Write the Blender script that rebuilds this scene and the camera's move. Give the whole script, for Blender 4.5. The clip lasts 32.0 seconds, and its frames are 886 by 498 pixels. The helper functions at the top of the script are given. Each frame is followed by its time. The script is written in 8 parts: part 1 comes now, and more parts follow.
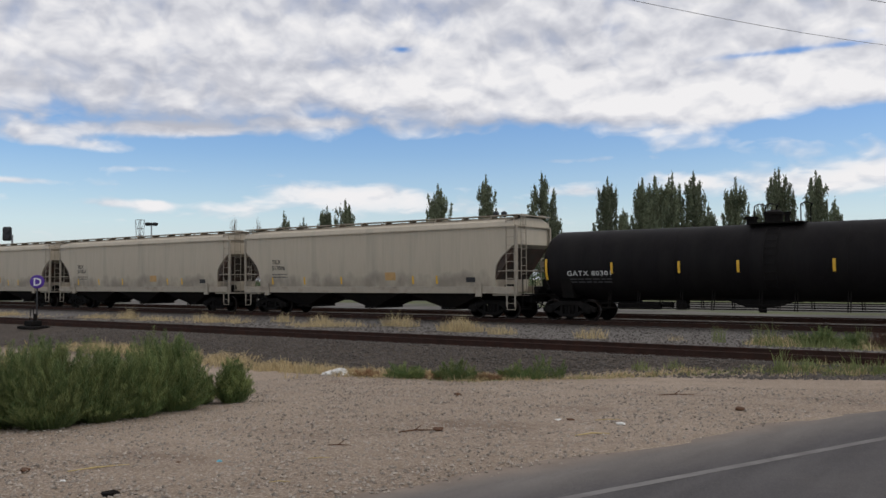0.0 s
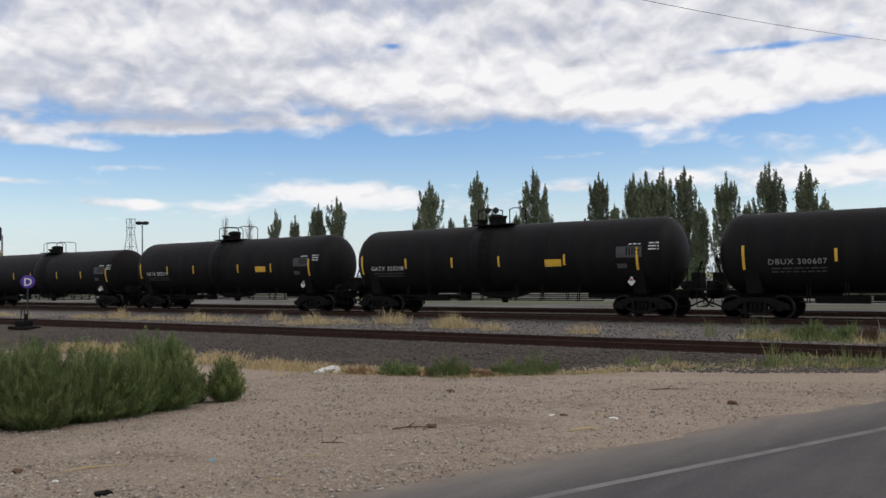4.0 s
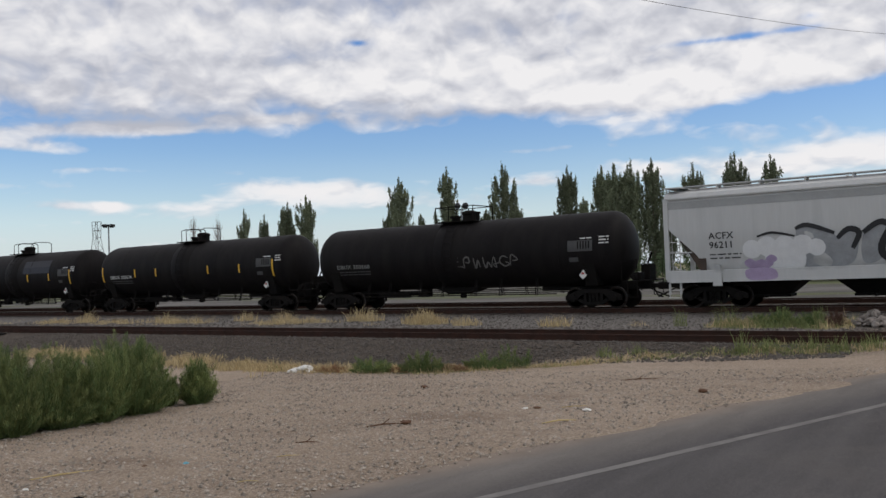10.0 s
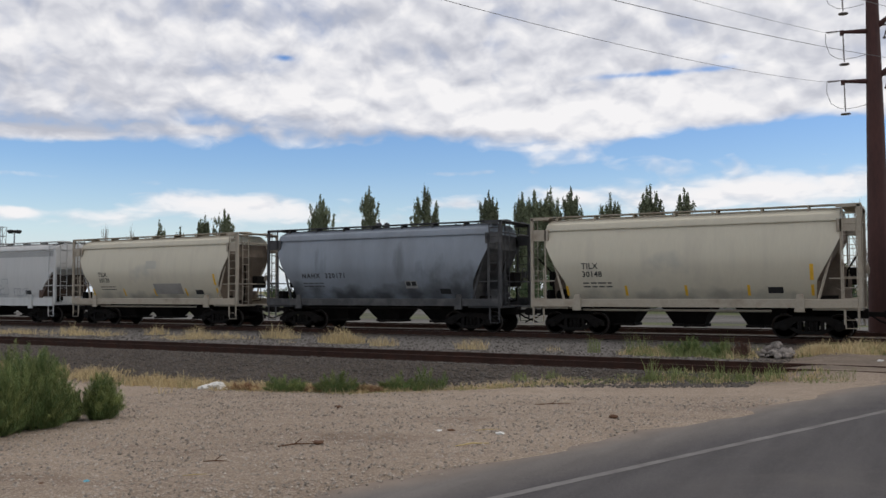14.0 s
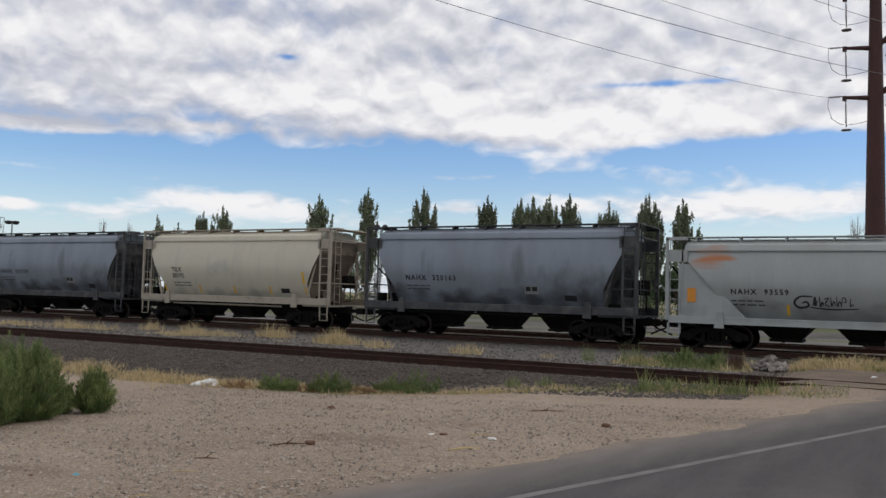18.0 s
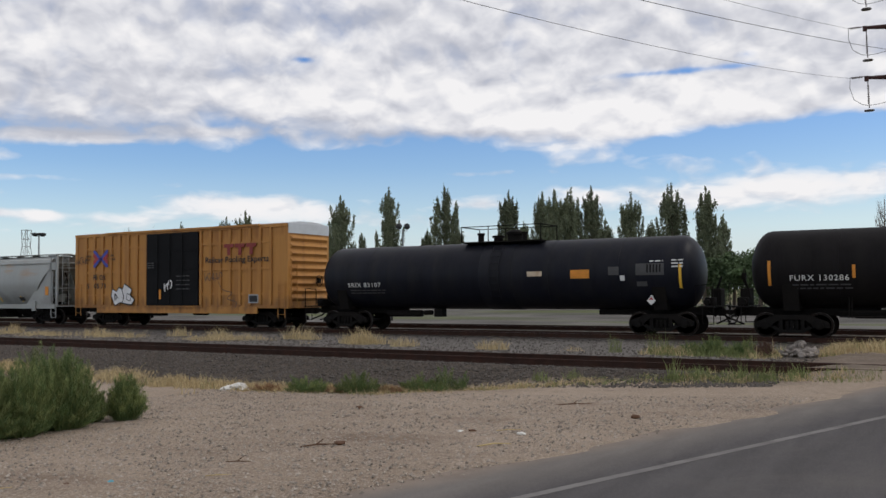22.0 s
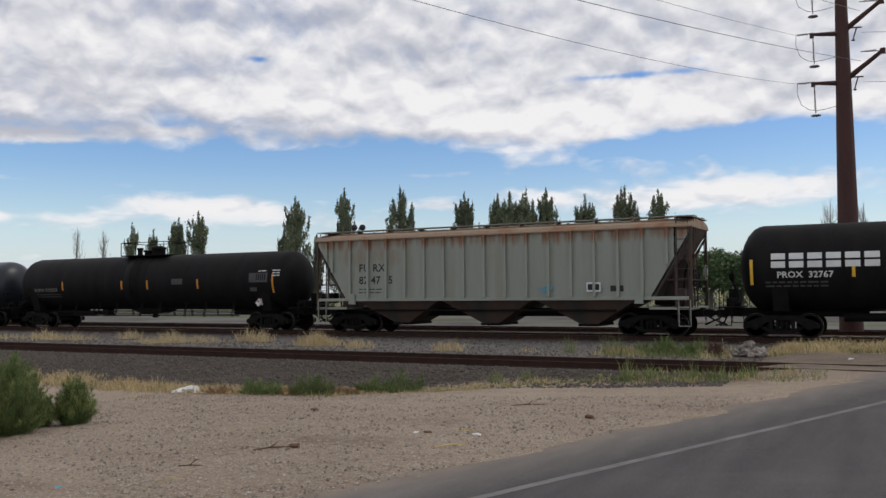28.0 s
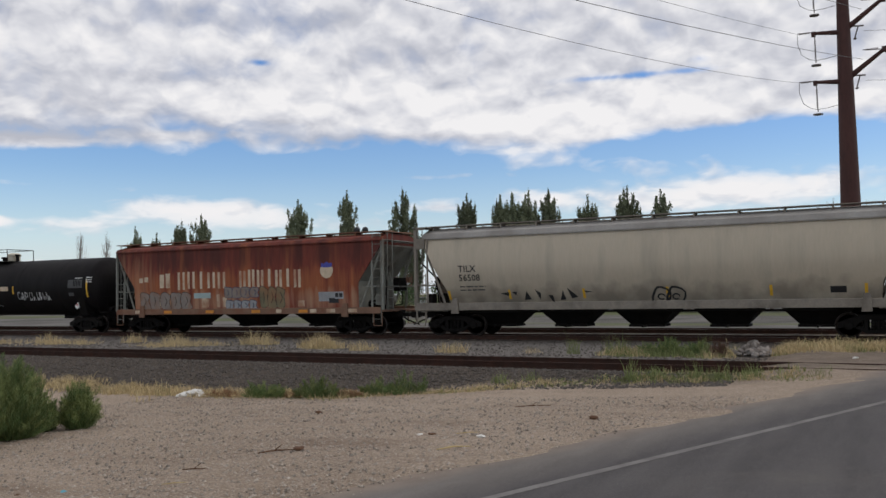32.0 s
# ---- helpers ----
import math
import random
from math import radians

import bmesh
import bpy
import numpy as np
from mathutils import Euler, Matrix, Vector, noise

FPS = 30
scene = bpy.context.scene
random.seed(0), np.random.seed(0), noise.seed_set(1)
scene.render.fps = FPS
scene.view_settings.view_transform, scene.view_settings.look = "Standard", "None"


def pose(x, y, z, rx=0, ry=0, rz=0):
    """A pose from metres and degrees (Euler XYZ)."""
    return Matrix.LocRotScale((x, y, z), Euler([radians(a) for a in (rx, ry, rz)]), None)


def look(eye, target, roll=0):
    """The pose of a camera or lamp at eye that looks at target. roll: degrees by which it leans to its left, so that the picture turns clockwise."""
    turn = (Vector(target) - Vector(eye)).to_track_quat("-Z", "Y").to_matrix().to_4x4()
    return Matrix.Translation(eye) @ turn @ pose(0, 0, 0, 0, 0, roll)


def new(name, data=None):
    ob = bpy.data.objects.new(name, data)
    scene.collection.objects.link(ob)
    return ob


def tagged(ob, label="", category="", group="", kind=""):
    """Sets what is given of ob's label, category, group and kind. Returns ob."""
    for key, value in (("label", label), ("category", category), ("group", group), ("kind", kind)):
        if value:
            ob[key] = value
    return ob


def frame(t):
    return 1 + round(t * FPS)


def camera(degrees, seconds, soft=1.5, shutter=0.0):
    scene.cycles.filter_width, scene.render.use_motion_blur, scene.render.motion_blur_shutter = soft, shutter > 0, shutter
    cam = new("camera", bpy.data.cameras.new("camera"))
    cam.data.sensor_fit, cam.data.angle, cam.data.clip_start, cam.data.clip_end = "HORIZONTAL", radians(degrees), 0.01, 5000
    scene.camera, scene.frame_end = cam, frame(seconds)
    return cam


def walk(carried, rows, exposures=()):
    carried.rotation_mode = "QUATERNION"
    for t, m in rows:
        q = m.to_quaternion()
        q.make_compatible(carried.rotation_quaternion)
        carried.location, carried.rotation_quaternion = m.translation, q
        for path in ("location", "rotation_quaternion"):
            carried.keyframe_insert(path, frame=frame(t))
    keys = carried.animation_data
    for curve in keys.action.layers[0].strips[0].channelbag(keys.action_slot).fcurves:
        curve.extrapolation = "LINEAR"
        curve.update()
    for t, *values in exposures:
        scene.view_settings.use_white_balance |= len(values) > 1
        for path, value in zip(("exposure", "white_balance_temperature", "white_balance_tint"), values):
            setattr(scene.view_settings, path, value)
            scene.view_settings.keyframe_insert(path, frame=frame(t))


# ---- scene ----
cam = camera(53.86, 32.0)
EYE = (0.0, 0.0, 1.75)
# seconds, then the three turns in degrees; the camera stands in one place and is turned by hand
TURNS = [
    (0, 91.998, 0.373, 36.537), (0.5, 91.840, 0.541, 36.442), (1, 91.797, 0.546, 36.423), (1.5, 91.707, 0.645, 36.358),
    (2, 91.727, 0.545, 36.242), (2.5, 91.751, 0.581, 36.051), (3, 91.794, 0.660, 35.965), (3.5, 91.779, 0.782, 36.025),
    (5.5, 91.853, 1.161, 35.778), (6, 92.045, 1.447, 35.781), (6.5, 92.052, 1.493, 35.739), (7, 92.422, 1.765, 36.009),
    (7.5, 92.906, 1.706, 35.853), (8, 92.986, 1.491, 35.754), (8.5, 94.538, 2.060, 33.784), (9, 94.505, 2.826, 32.942),
    (9.5, 91.924, 3.674, 34.389), (10, 91.465, 2.177, 34.132), (10.5, 92.254, 0.503, 33.914), (11, 93.969, 1.608, 31.646),
    (11.5, 94.320, 0.154, 29.531), (12, 92.618, -0.704, 30.200), (12.5, 90.887, -0.896, 30.194), (13, 91.513, -0.708, 29.294),
    (13.5, 92.538, -0.354, 29.090), (14, 92.714, 0.235, 28.823), (14.5, 92.762, 0.234, 28.829), (16.5, 91.690, -0.721, 28.548),
    (17, 92.208, -0.762, 28.063), (17.5, 93.011, -0.376, 28.067), (18, 92.960, -1.473, 28.578), (18.5, 92.715, -1.929, 28.658),
    (19, 92.538, -2.191, 28.565), (19.5, 92.451, -2.160, 28.544), (20, 92.455, -1.989, 28.536), (20.5, 92.426, -1.157, 29.856),
    (21, 92.578, -0.030, 30.456), (21.5, 92.516, -0.165, 30.277), (22, 92.745, 0.508, 30.154), (22.5, 92.799, 0.297, 29.718),
    (23, 92.448, 0.093, 29.534), (23.5, 92.244, -0.008, 29.405), (24, 92.143, -0.086, 29.290), (24.5, 92.089, -0.109, 29.241),
    (25, 92.064, -0.149, 29.185), (25.5, 91.855, -0.340, 28.783), (27.5, 92.846, 0.880, 27.067), (28, 92.808, 0.571, 27.244),
    (28.5, 92.668, 0.674, 27.226), (29, 92.693, 0.831, 27.248), (29.5, 92.643, 0.915, 27.240), (30, 92.552, 1.044, 27.151),
    (30.5, 92.623, 1.174, 27.256), (31, 92.787, 1.060, 27.475), (31.5, 92.866, 1.055, 27.516), (32, 92.927, 0.989, 27.455),
]
PATH = [(t, pose(*EYE, a, b, c)) for t, a, b, c in TURNS]
# the clip's camera brightens and darkens a little on the way
EXPOSURES = [(s, e, 6500, 12) for s, e in ((0.0, -0.06), (1.0, -0.06), (2.0, 0.0), (3.0, 0.06), (3.5, 0.05), (6.0, -0.03), (7.0, -0.03), (8.0, -0.06), (9.0, -0.10), (10.0, -0.08), (11.0, -0.19), (12.0, -0.12), (13.0, 0.05),
                                          (14.0, 0.0), (17.0, 0.0), (19.0, -0.03), (25.0, -0.02), (28.0, -0.05), (32.0, -0.05))]
walk(cam, PATH, EXPOSURES)

# ---- world, sun ----
SUN_AZ, SUN_EL = radians(62), radians(48)       # east of the +y axis, above the horizon


def build_world():
    world = bpy.data.worlds.new("sky")
    scene.world = world
    world.use_nodes = True
    nt = world.node_tree
    nt.nodes.clear()
    N, L = nt.nodes.new, nt.links.new

    def math_(op, a, b=None, c=None, clamp=False):
        n = N("ShaderNodeMath")
        n.operation, n.use_clamp = op, clamp
        for k, v in enumerate((a, b, c)):
            if v is None:
                continue
            if isinstance(v, (int, float)):
                n.inputs[k].default_value = v
            else:
                L(v, n.inputs[k])
        return n.outputs[0]

    def noise_(vec, scale, detail, rough=0.55, distort=0.0):
        n = N("ShaderNodeTexNoise")
        n.inputs["Scale"].default_value, n.inputs["Detail"].default_value = scale, detail
        n.inputs["Roughness"].default_value, n.inputs["Distortion"].default_value = rough, distort
        L(vec, n.inputs["Vector"])
        return n.outputs["Fac"]

    def ramp_(fac, stops):
        n = N("ShaderNodeValToRGB")
        els = n.color_ramp.elements
        while len(els) < len(stops):
            els.new(0.5)
        for e, (p, c) in zip(els, stops):
            e.position, e.color = p, (*c, 1) if isinstance(c, tuple) else (c, c, c, 1)
        L(fac, n.inputs["Fac"])
        return n.outputs["Color"]

    def mix_(fac, a, b):
        n = N("ShaderNodeMix")
        n.data_type = "RGBA"
        for sock, v in ((n.inputs[0], fac), (n.inputs[6], a), (n.inputs[7], b)):
            if isinstance(v, tuple):
                sock.default_value = (*v, 1)
            elif isinstance(v, (int, float)):
                sock.default_value = v
            else:
                L(v, sock)
        return n.outputs[2]

    tc = N("ShaderNodeTexCoord")
    sep = N("ShaderNodeSeparateXYZ")
    L(tc.outputs["Generated"], sep.inputs[0])
    x, y, z = sep.outputs
    sky = N("ShaderNodeTexSky")
    sky.sky_type, sky.sun_disc = "NISHITA", False
    sky.sun_elevation, sky.sun_rotation = SUN_EL, SUN_AZ
    sky.air_density, sky.dust_density, sky.ozone_density = 1.0, 0.6, 1.4
    hsv = N("ShaderNodeHueSaturation")
    hsv.inputs["Hue"].default_value = 0.512
    hsv.inputs["Saturation"].default_value, hsv.inputs["Value"].default_value = 1.42, SKY_BLUE
    L(sky.outputs[0], hsv.inputs["Color"])
    azim = math_("ARCTAN2", x, y)                                 # radians east of +y
    zp = math_("MAXIMUM", z, 0.0)

    def puffs(rise, detail, rough):
        """Cloud thickness: heaps that shrink towards the horizon; rise shifts the sample upwards."""
        v = N("ShaderNodeCombineXYZ")
        L(math_("MULTIPLY", azim, 8.2), v.inputs[0])
        L(math_("ADD", math_("MULTIPLY", math_("LOGARITHM", math_("ADD", zp, 0.1), 2.718), 4.3), rise), v.inputs[1])
        v.inputs[2].default_value = 3.7
        big = noise_(v.outputs[0], 0.9, 3, 0.5, 0.3)
        small = noise_(v.outputs[0], 2.9, detail, rough, 0.35)
        return math_("ADD", math_("MULTIPLY", big, 0.45), math_("MULTIPLY", small, 0.55))

    def spot(a, b, wa, wb, k):
        """A soft spot at azimuth a (degrees) and height b of the sky, of strength k."""
        da = math_("DIVIDE", math_("SUBTRACT", azim, radians(a)), radians(wa))
        db = math_("DIVIDE", math_("SUBTRACT", z, b), wb)
        r2 = math_("ADD", math_("MULTIPLY", da, da), math_("MULTIPLY", db, db))
        return math_("MULTIPLY", math_("POWER", 2.718, math_("MULTIPLY", r2, -1.0)), k)

    def total(items):
        out = items[0]
        for i in items[1:]:
            out = math_("ADD", out, i)
        return out

    thick, above = puffs(0.0, 6, 0.47), puffs(0.10, 6, 0.47)
    heap, heap_above = puffs(0.0, 3, 0.5), puffs(0.22, 3, 0.5)
    # sunlit heaps: azimuth, height, widths, strength
    white = total([spot(*q) for q in (
        (-52.6, 0.276, 4.5, 0.016, 0.16), (-60, 0.246, 4.5, 0.013, 0.16), (-34, 0.212, 9, 0.016, 0.20), (-29.5, 0.294, 3, 0.012, 0.14), (-41, 0.270, 5, 0.010, 0.12),
        (-22.5, 0.190, 5.5, 0.014, 0.30), (-17.6, 0.182, 4.5, 0.013, 0.30), (-28, 0.187, 4, 0.010, 0.24), (-12.6, 0.208, 4.2, 0.019, 0.34), (-8.6, 0.196, 3.4, 0.012, 0.22),
        (-38, 0.228, 7, 0.010, 0.16), (-1, 0.20, 4, 0.018, 0.22), (-44.5, 0.176, 2.5, 0.006, 0.22), (-64, 0.20, 3, 0.012, 0.10), (-24, 0.217, 6, 0.016, 0.16), (-20, 0.252, 7, 0.018, 0.14), (-31, 0.238, 6, 0.014, 0.14), (-25, 0.285, 6, 0.012, 0.10),
        (-44.5, 0.098, 4.8, 0.017, 0.42), (-40, 0.092, 4.2, 0.014, 0.38), (-54.8, 0.083, 1.1, 0.006, 0.40), (-57.6, 0.084, 2, 0.005, 0.26), (-51, 0.080, 4.5, 0.010, 0.22),
        (-27.8, 0.098, 2.4, 0.009, 0.38), (-20.7, 0.106, 3.8, 0.014, 0.36), (-10.3, 0.106, 4.6, 0.018, 0.36), (-3, 0.107, 5, 0.017, 0.36), (-15, 0.094, 4, 0.012, 0.26), (-33, 0.080, 5, 0.008, 0.2))])
    wisps = total([spot(*q) for q in (
        (-58.5, 0.143, 5, 0.008, 0.30), (-55.6, 0.122, 3, 0.005, 0.26), (-62, 0.152, 4, 0.008, 0.28), (-53, 0.166, 3.6, 0.007, 0.32), (-58, 0.160, 6, 0.008, 0.26),
        (-28.5, 0.133, 5, 0.005, 0.24), (-20, 0.160, 6, 0.018, 0.16), (-12, 0.135, 7, 0.014, 0.14), (-50, 0.118, 3, 0.003, 0.10), (-63, 0.105, 3, 0.004, 0.24))])
    gaps = total([spot(*q) for q in (
        (-16.0, 0.2355, 3.4, 0.004, 0.26), (-11.3, 0.237, 2.4, 0.005, 0.30), (-10.6, 0.248, 0.9, 0.005, 0.26), (-39.2, 0.257, 0.7, 0.004, 0.26),
        (-12.6, 0.166, 4.6, 0.011, 0.30), (-5.4, 0.165, 3.6, 0.013, 0.28), (-48, 0.135, 14, 0.02, 0.06))])
    need = ramp_(z, [(0.0, 0.46), (0.05, 0.56), (0.09, 0.64), (0.13, 0.66), (0.155, 0.60), (0.170, 0.40), (0.20, 0.20), (0.32, 0.18), (0.5, 0.12), (1.0, 0.08)])
    depth = math_("SUBTRACT", math_("ADD", thick, math_("ADD", white, wisps)), math_("ADD", need, gaps))
    mask = ramp_(depth, [(0.0, 0.0), (0.08, 0.30), (0.19, 0.82), (0.32, 1.0)])
    lit = math_("ADD", math_("MULTIPLY", math_("SUBTRACT", heap, heap_above), 1.9), 0.52)
    lit = math_("ADD", lit, math_("MULTIPLY", math_("SUBTRACT", thick, above), 0.75))
    lit = math_("ADD", lit, math_("MULTIPLY", white, 1.0))
    # the deck's level base and its folds are grey
    lit = math_("SUBTRACT", lit, total([spot(*q) for q in (
        (-48, 0.175, 17, 0.011, 0.50), (-60, 0.205, 9, 0.013, 0.26), (-49, 0.236, 8, 0.008, 0.20), (-27, 0.262, 9, 0.012, 0.18), (-40, 0.298, 9, 0.012, 0.24), (-31, 0.178, 6, 0.005, 0.22),
        (-62, 0.29, 7, 0.015, 0.14), (-56, 0.225, 5, 0.006, 0.16), (-12, 0.27, 10, 0.012, 0.10), (-20, 0.215, 5, 0.006, 0.10))]))
    cloud = ramp_(lit, [(0.10, (0.53, 0.555, 0.62)), (0.38, (0.66, 0.68, 0.735)), (0.60, (0.805, 0.82, 0.855)), (0.88, (0.975, 0.975, 0.975))])
    haze = ramp_(z, [(0.0, 0.80), (0.05, 0.50), (0.09, 0.20), (0.14, 0.07), (0.3, 0.03)])
    blue = mix_(haze, hsv.outputs[0], (0.68, 0.78, 0.93))
    col = mix_(mask, blue, cloud)
    bg = N("ShaderNodeBackground")
    L(col, bg.inputs["Color"])
    bg.inputs["Strength"].default_value = SKY_LIGHT
    out = N("ShaderNodeOutputWorld")
    L(bg.outputs[0], out.inputs[0])


SKY_BLUE, SKY_LIGHT = 0.145, 0.93
build_world()
sun = new("sun", bpy.data.lights.new("sun", "SUN"))
sun.data.energy, sun.data.angle, sun.data.color = 0.75, radians(14), (1.0, 0.95, 0.87)
sun.matrix_world = look((0, 0, 0), (-math.sin(SUN_AZ) * math.cos(SUN_EL), -math.cos(SUN_AZ) * math.cos(SUN_EL), -math.sin(SUN_EL)))
sun.location = (60, 60, 80)

# ---- materials ----


def material(name, base, rough=0.7, metal=0.0, vary=0.12, scale=3.0, stretch=(1, 1, 1), dirt=None, dirt_amount=0.0, dirt_scale=0.8,
             dirt_stretch=(1, 1, 1), bump=0.0, bump_scale=40.0, spec=0.4, rand=0.0, space="Object", dirt_low=0.45, wear_and_sheen=()):
    """A surface of one colour with fine and broad variation, optional dirt of a second colour, local wear or painted
    sheen, and fine relief.
    """
    m = bpy.data.materials.new(name)
    m.use_nodes = True
    nt = m.node_tree
    N, L = nt.nodes.new, nt.links.new
    bsdf = nt.nodes["Principled BSDF"]
    bsdf.inputs["Roughness"].default_value, bsdf.inputs["Metallic"].default_value = rough, metal
    bsdf.inputs["Specular IOR Level"].default_value = spec
    tc = N("ShaderNodeTexCoord")

    def coords(st):
        mp = N("ShaderNodeMapping")
        mp.inputs["Scale"].default_value = st
        L(tc.outputs[space], mp.inputs["Vector"])
        return mp.outputs[0]

    def noise_(vec, sc, detail=6):
        n = N("ShaderNodeTexNoise")
        n.inputs["Scale"].default_value, n.inputs["Detail"].default_value = sc, detail
        L(vec, n.inputs["Vector"])
        return n.outputs["Fac"]

    def mix_(fac, a, b):
        n = N("ShaderNodeMix")
        n.data_type = "RGBA"
        for sock, v in ((n.inputs[0], fac), (n.inputs[6], a), (n.inputs[7], b)):
            if isinstance(v, tuple):
                sock.default_value = (*v, 1)
            elif isinstance(v, (int, float)):
                sock.default_value = v
            else:
                L(v, sock)
        return n.outputs[2]

    def ramp_(fac, lo, hi):
        n = N("ShaderNodeMapRange")
        n.inputs["From Min"].default_value, n.inputs["From Max"].default_value = lo, hi
        L(fac, n.inputs["Value"])
        return n.outputs[0]

    dark, light = tuple(c * (1 - vary) for c in base), tuple(min(1, c * (1 + vary)) for c in base)
    col = mix_(ramp_(noise_(coords(stretch), scale), 0.3, 0.7), dark, light)
    fine = mix_(ramp_(noise_(coords(stretch), scale * 9, 3), 0.35, 0.65), tuple(c * (1 - vary * 0.7) for c in base), light)
    col = mix_(0.4, col, fine)
    if dirt:
        d = ramp_(noise_(coords(dirt_stretch), dirt_scale, 8), dirt_low, dirt_low + 0.22)
        mul = N("ShaderNodeMath")
        mul.operation = "MULTIPLY"
        L(d, mul.inputs[0])
        mul.inputs[1].default_value = dirt_amount
        col = mix_(mul.outputs[0], col, dirt)
    for x0, z0, wx, wz, tint, amount, streak in wear_and_sheen:      # weathering, and one painted sky sheen, at its place on the thing, frayed along the streaks
        sp = N("ShaderNodeSeparateXYZ")
        L(tc.outputs[space], sp.inputs[0])

        def op(kind, a, b):
            q = N("ShaderNodeMath")
            q.operation = kind
            for k, v in enumerate((a, b)):
                if isinstance(v, (int, float)):
                    q.inputs[k].default_value = v
                else:
                    L(v, q.inputs[k])
            return q.outputs[0]
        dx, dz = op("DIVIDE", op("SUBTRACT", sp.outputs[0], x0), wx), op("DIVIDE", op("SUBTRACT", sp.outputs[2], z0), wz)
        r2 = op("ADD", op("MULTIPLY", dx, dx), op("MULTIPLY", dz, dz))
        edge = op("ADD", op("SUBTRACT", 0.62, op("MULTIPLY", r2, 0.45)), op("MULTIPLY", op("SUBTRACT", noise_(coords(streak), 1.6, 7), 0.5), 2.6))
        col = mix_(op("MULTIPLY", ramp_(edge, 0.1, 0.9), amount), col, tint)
    if rand:
        info = N("ShaderNodeObjectInfo")
        geo = N("ShaderNodeNewGeometry")
        add = N("ShaderNodeMath")
        add.operation = "ADD"
        L(info.outputs["Random"], add.inputs[0])
        L(geo.outputs["Random Per Island"], add.inputs[1])
        hs = N("ShaderNodeHueSaturation")
        mr = N("ShaderNodeMapRange")
        mr.inputs["From Max"].default_value = 2.0
        mr.inputs["To Min"].default_value, mr.inputs["To Max"].default_value = 1 - rand, 1 + rand
        L(add.outputs[0], mr.inputs["Value"])
        L(mr.outputs[0], hs.inputs["Value"])
        L(col, hs.inputs["Color"])
        col = hs.outputs[0]
    L(col, bsdf.inputs["Base Color"])
    if bump:
        b = N("ShaderNodeBump")
        b.inputs["Strength"].default_value, b.inputs["Distance"].default_value = bump, 0.02
        L(noise_(coords((1, 1, 1)), bump_scale, 6), b.inputs["Height"])
        L(b.outputs[0], bsdf.inputs["Normal"])
    return m


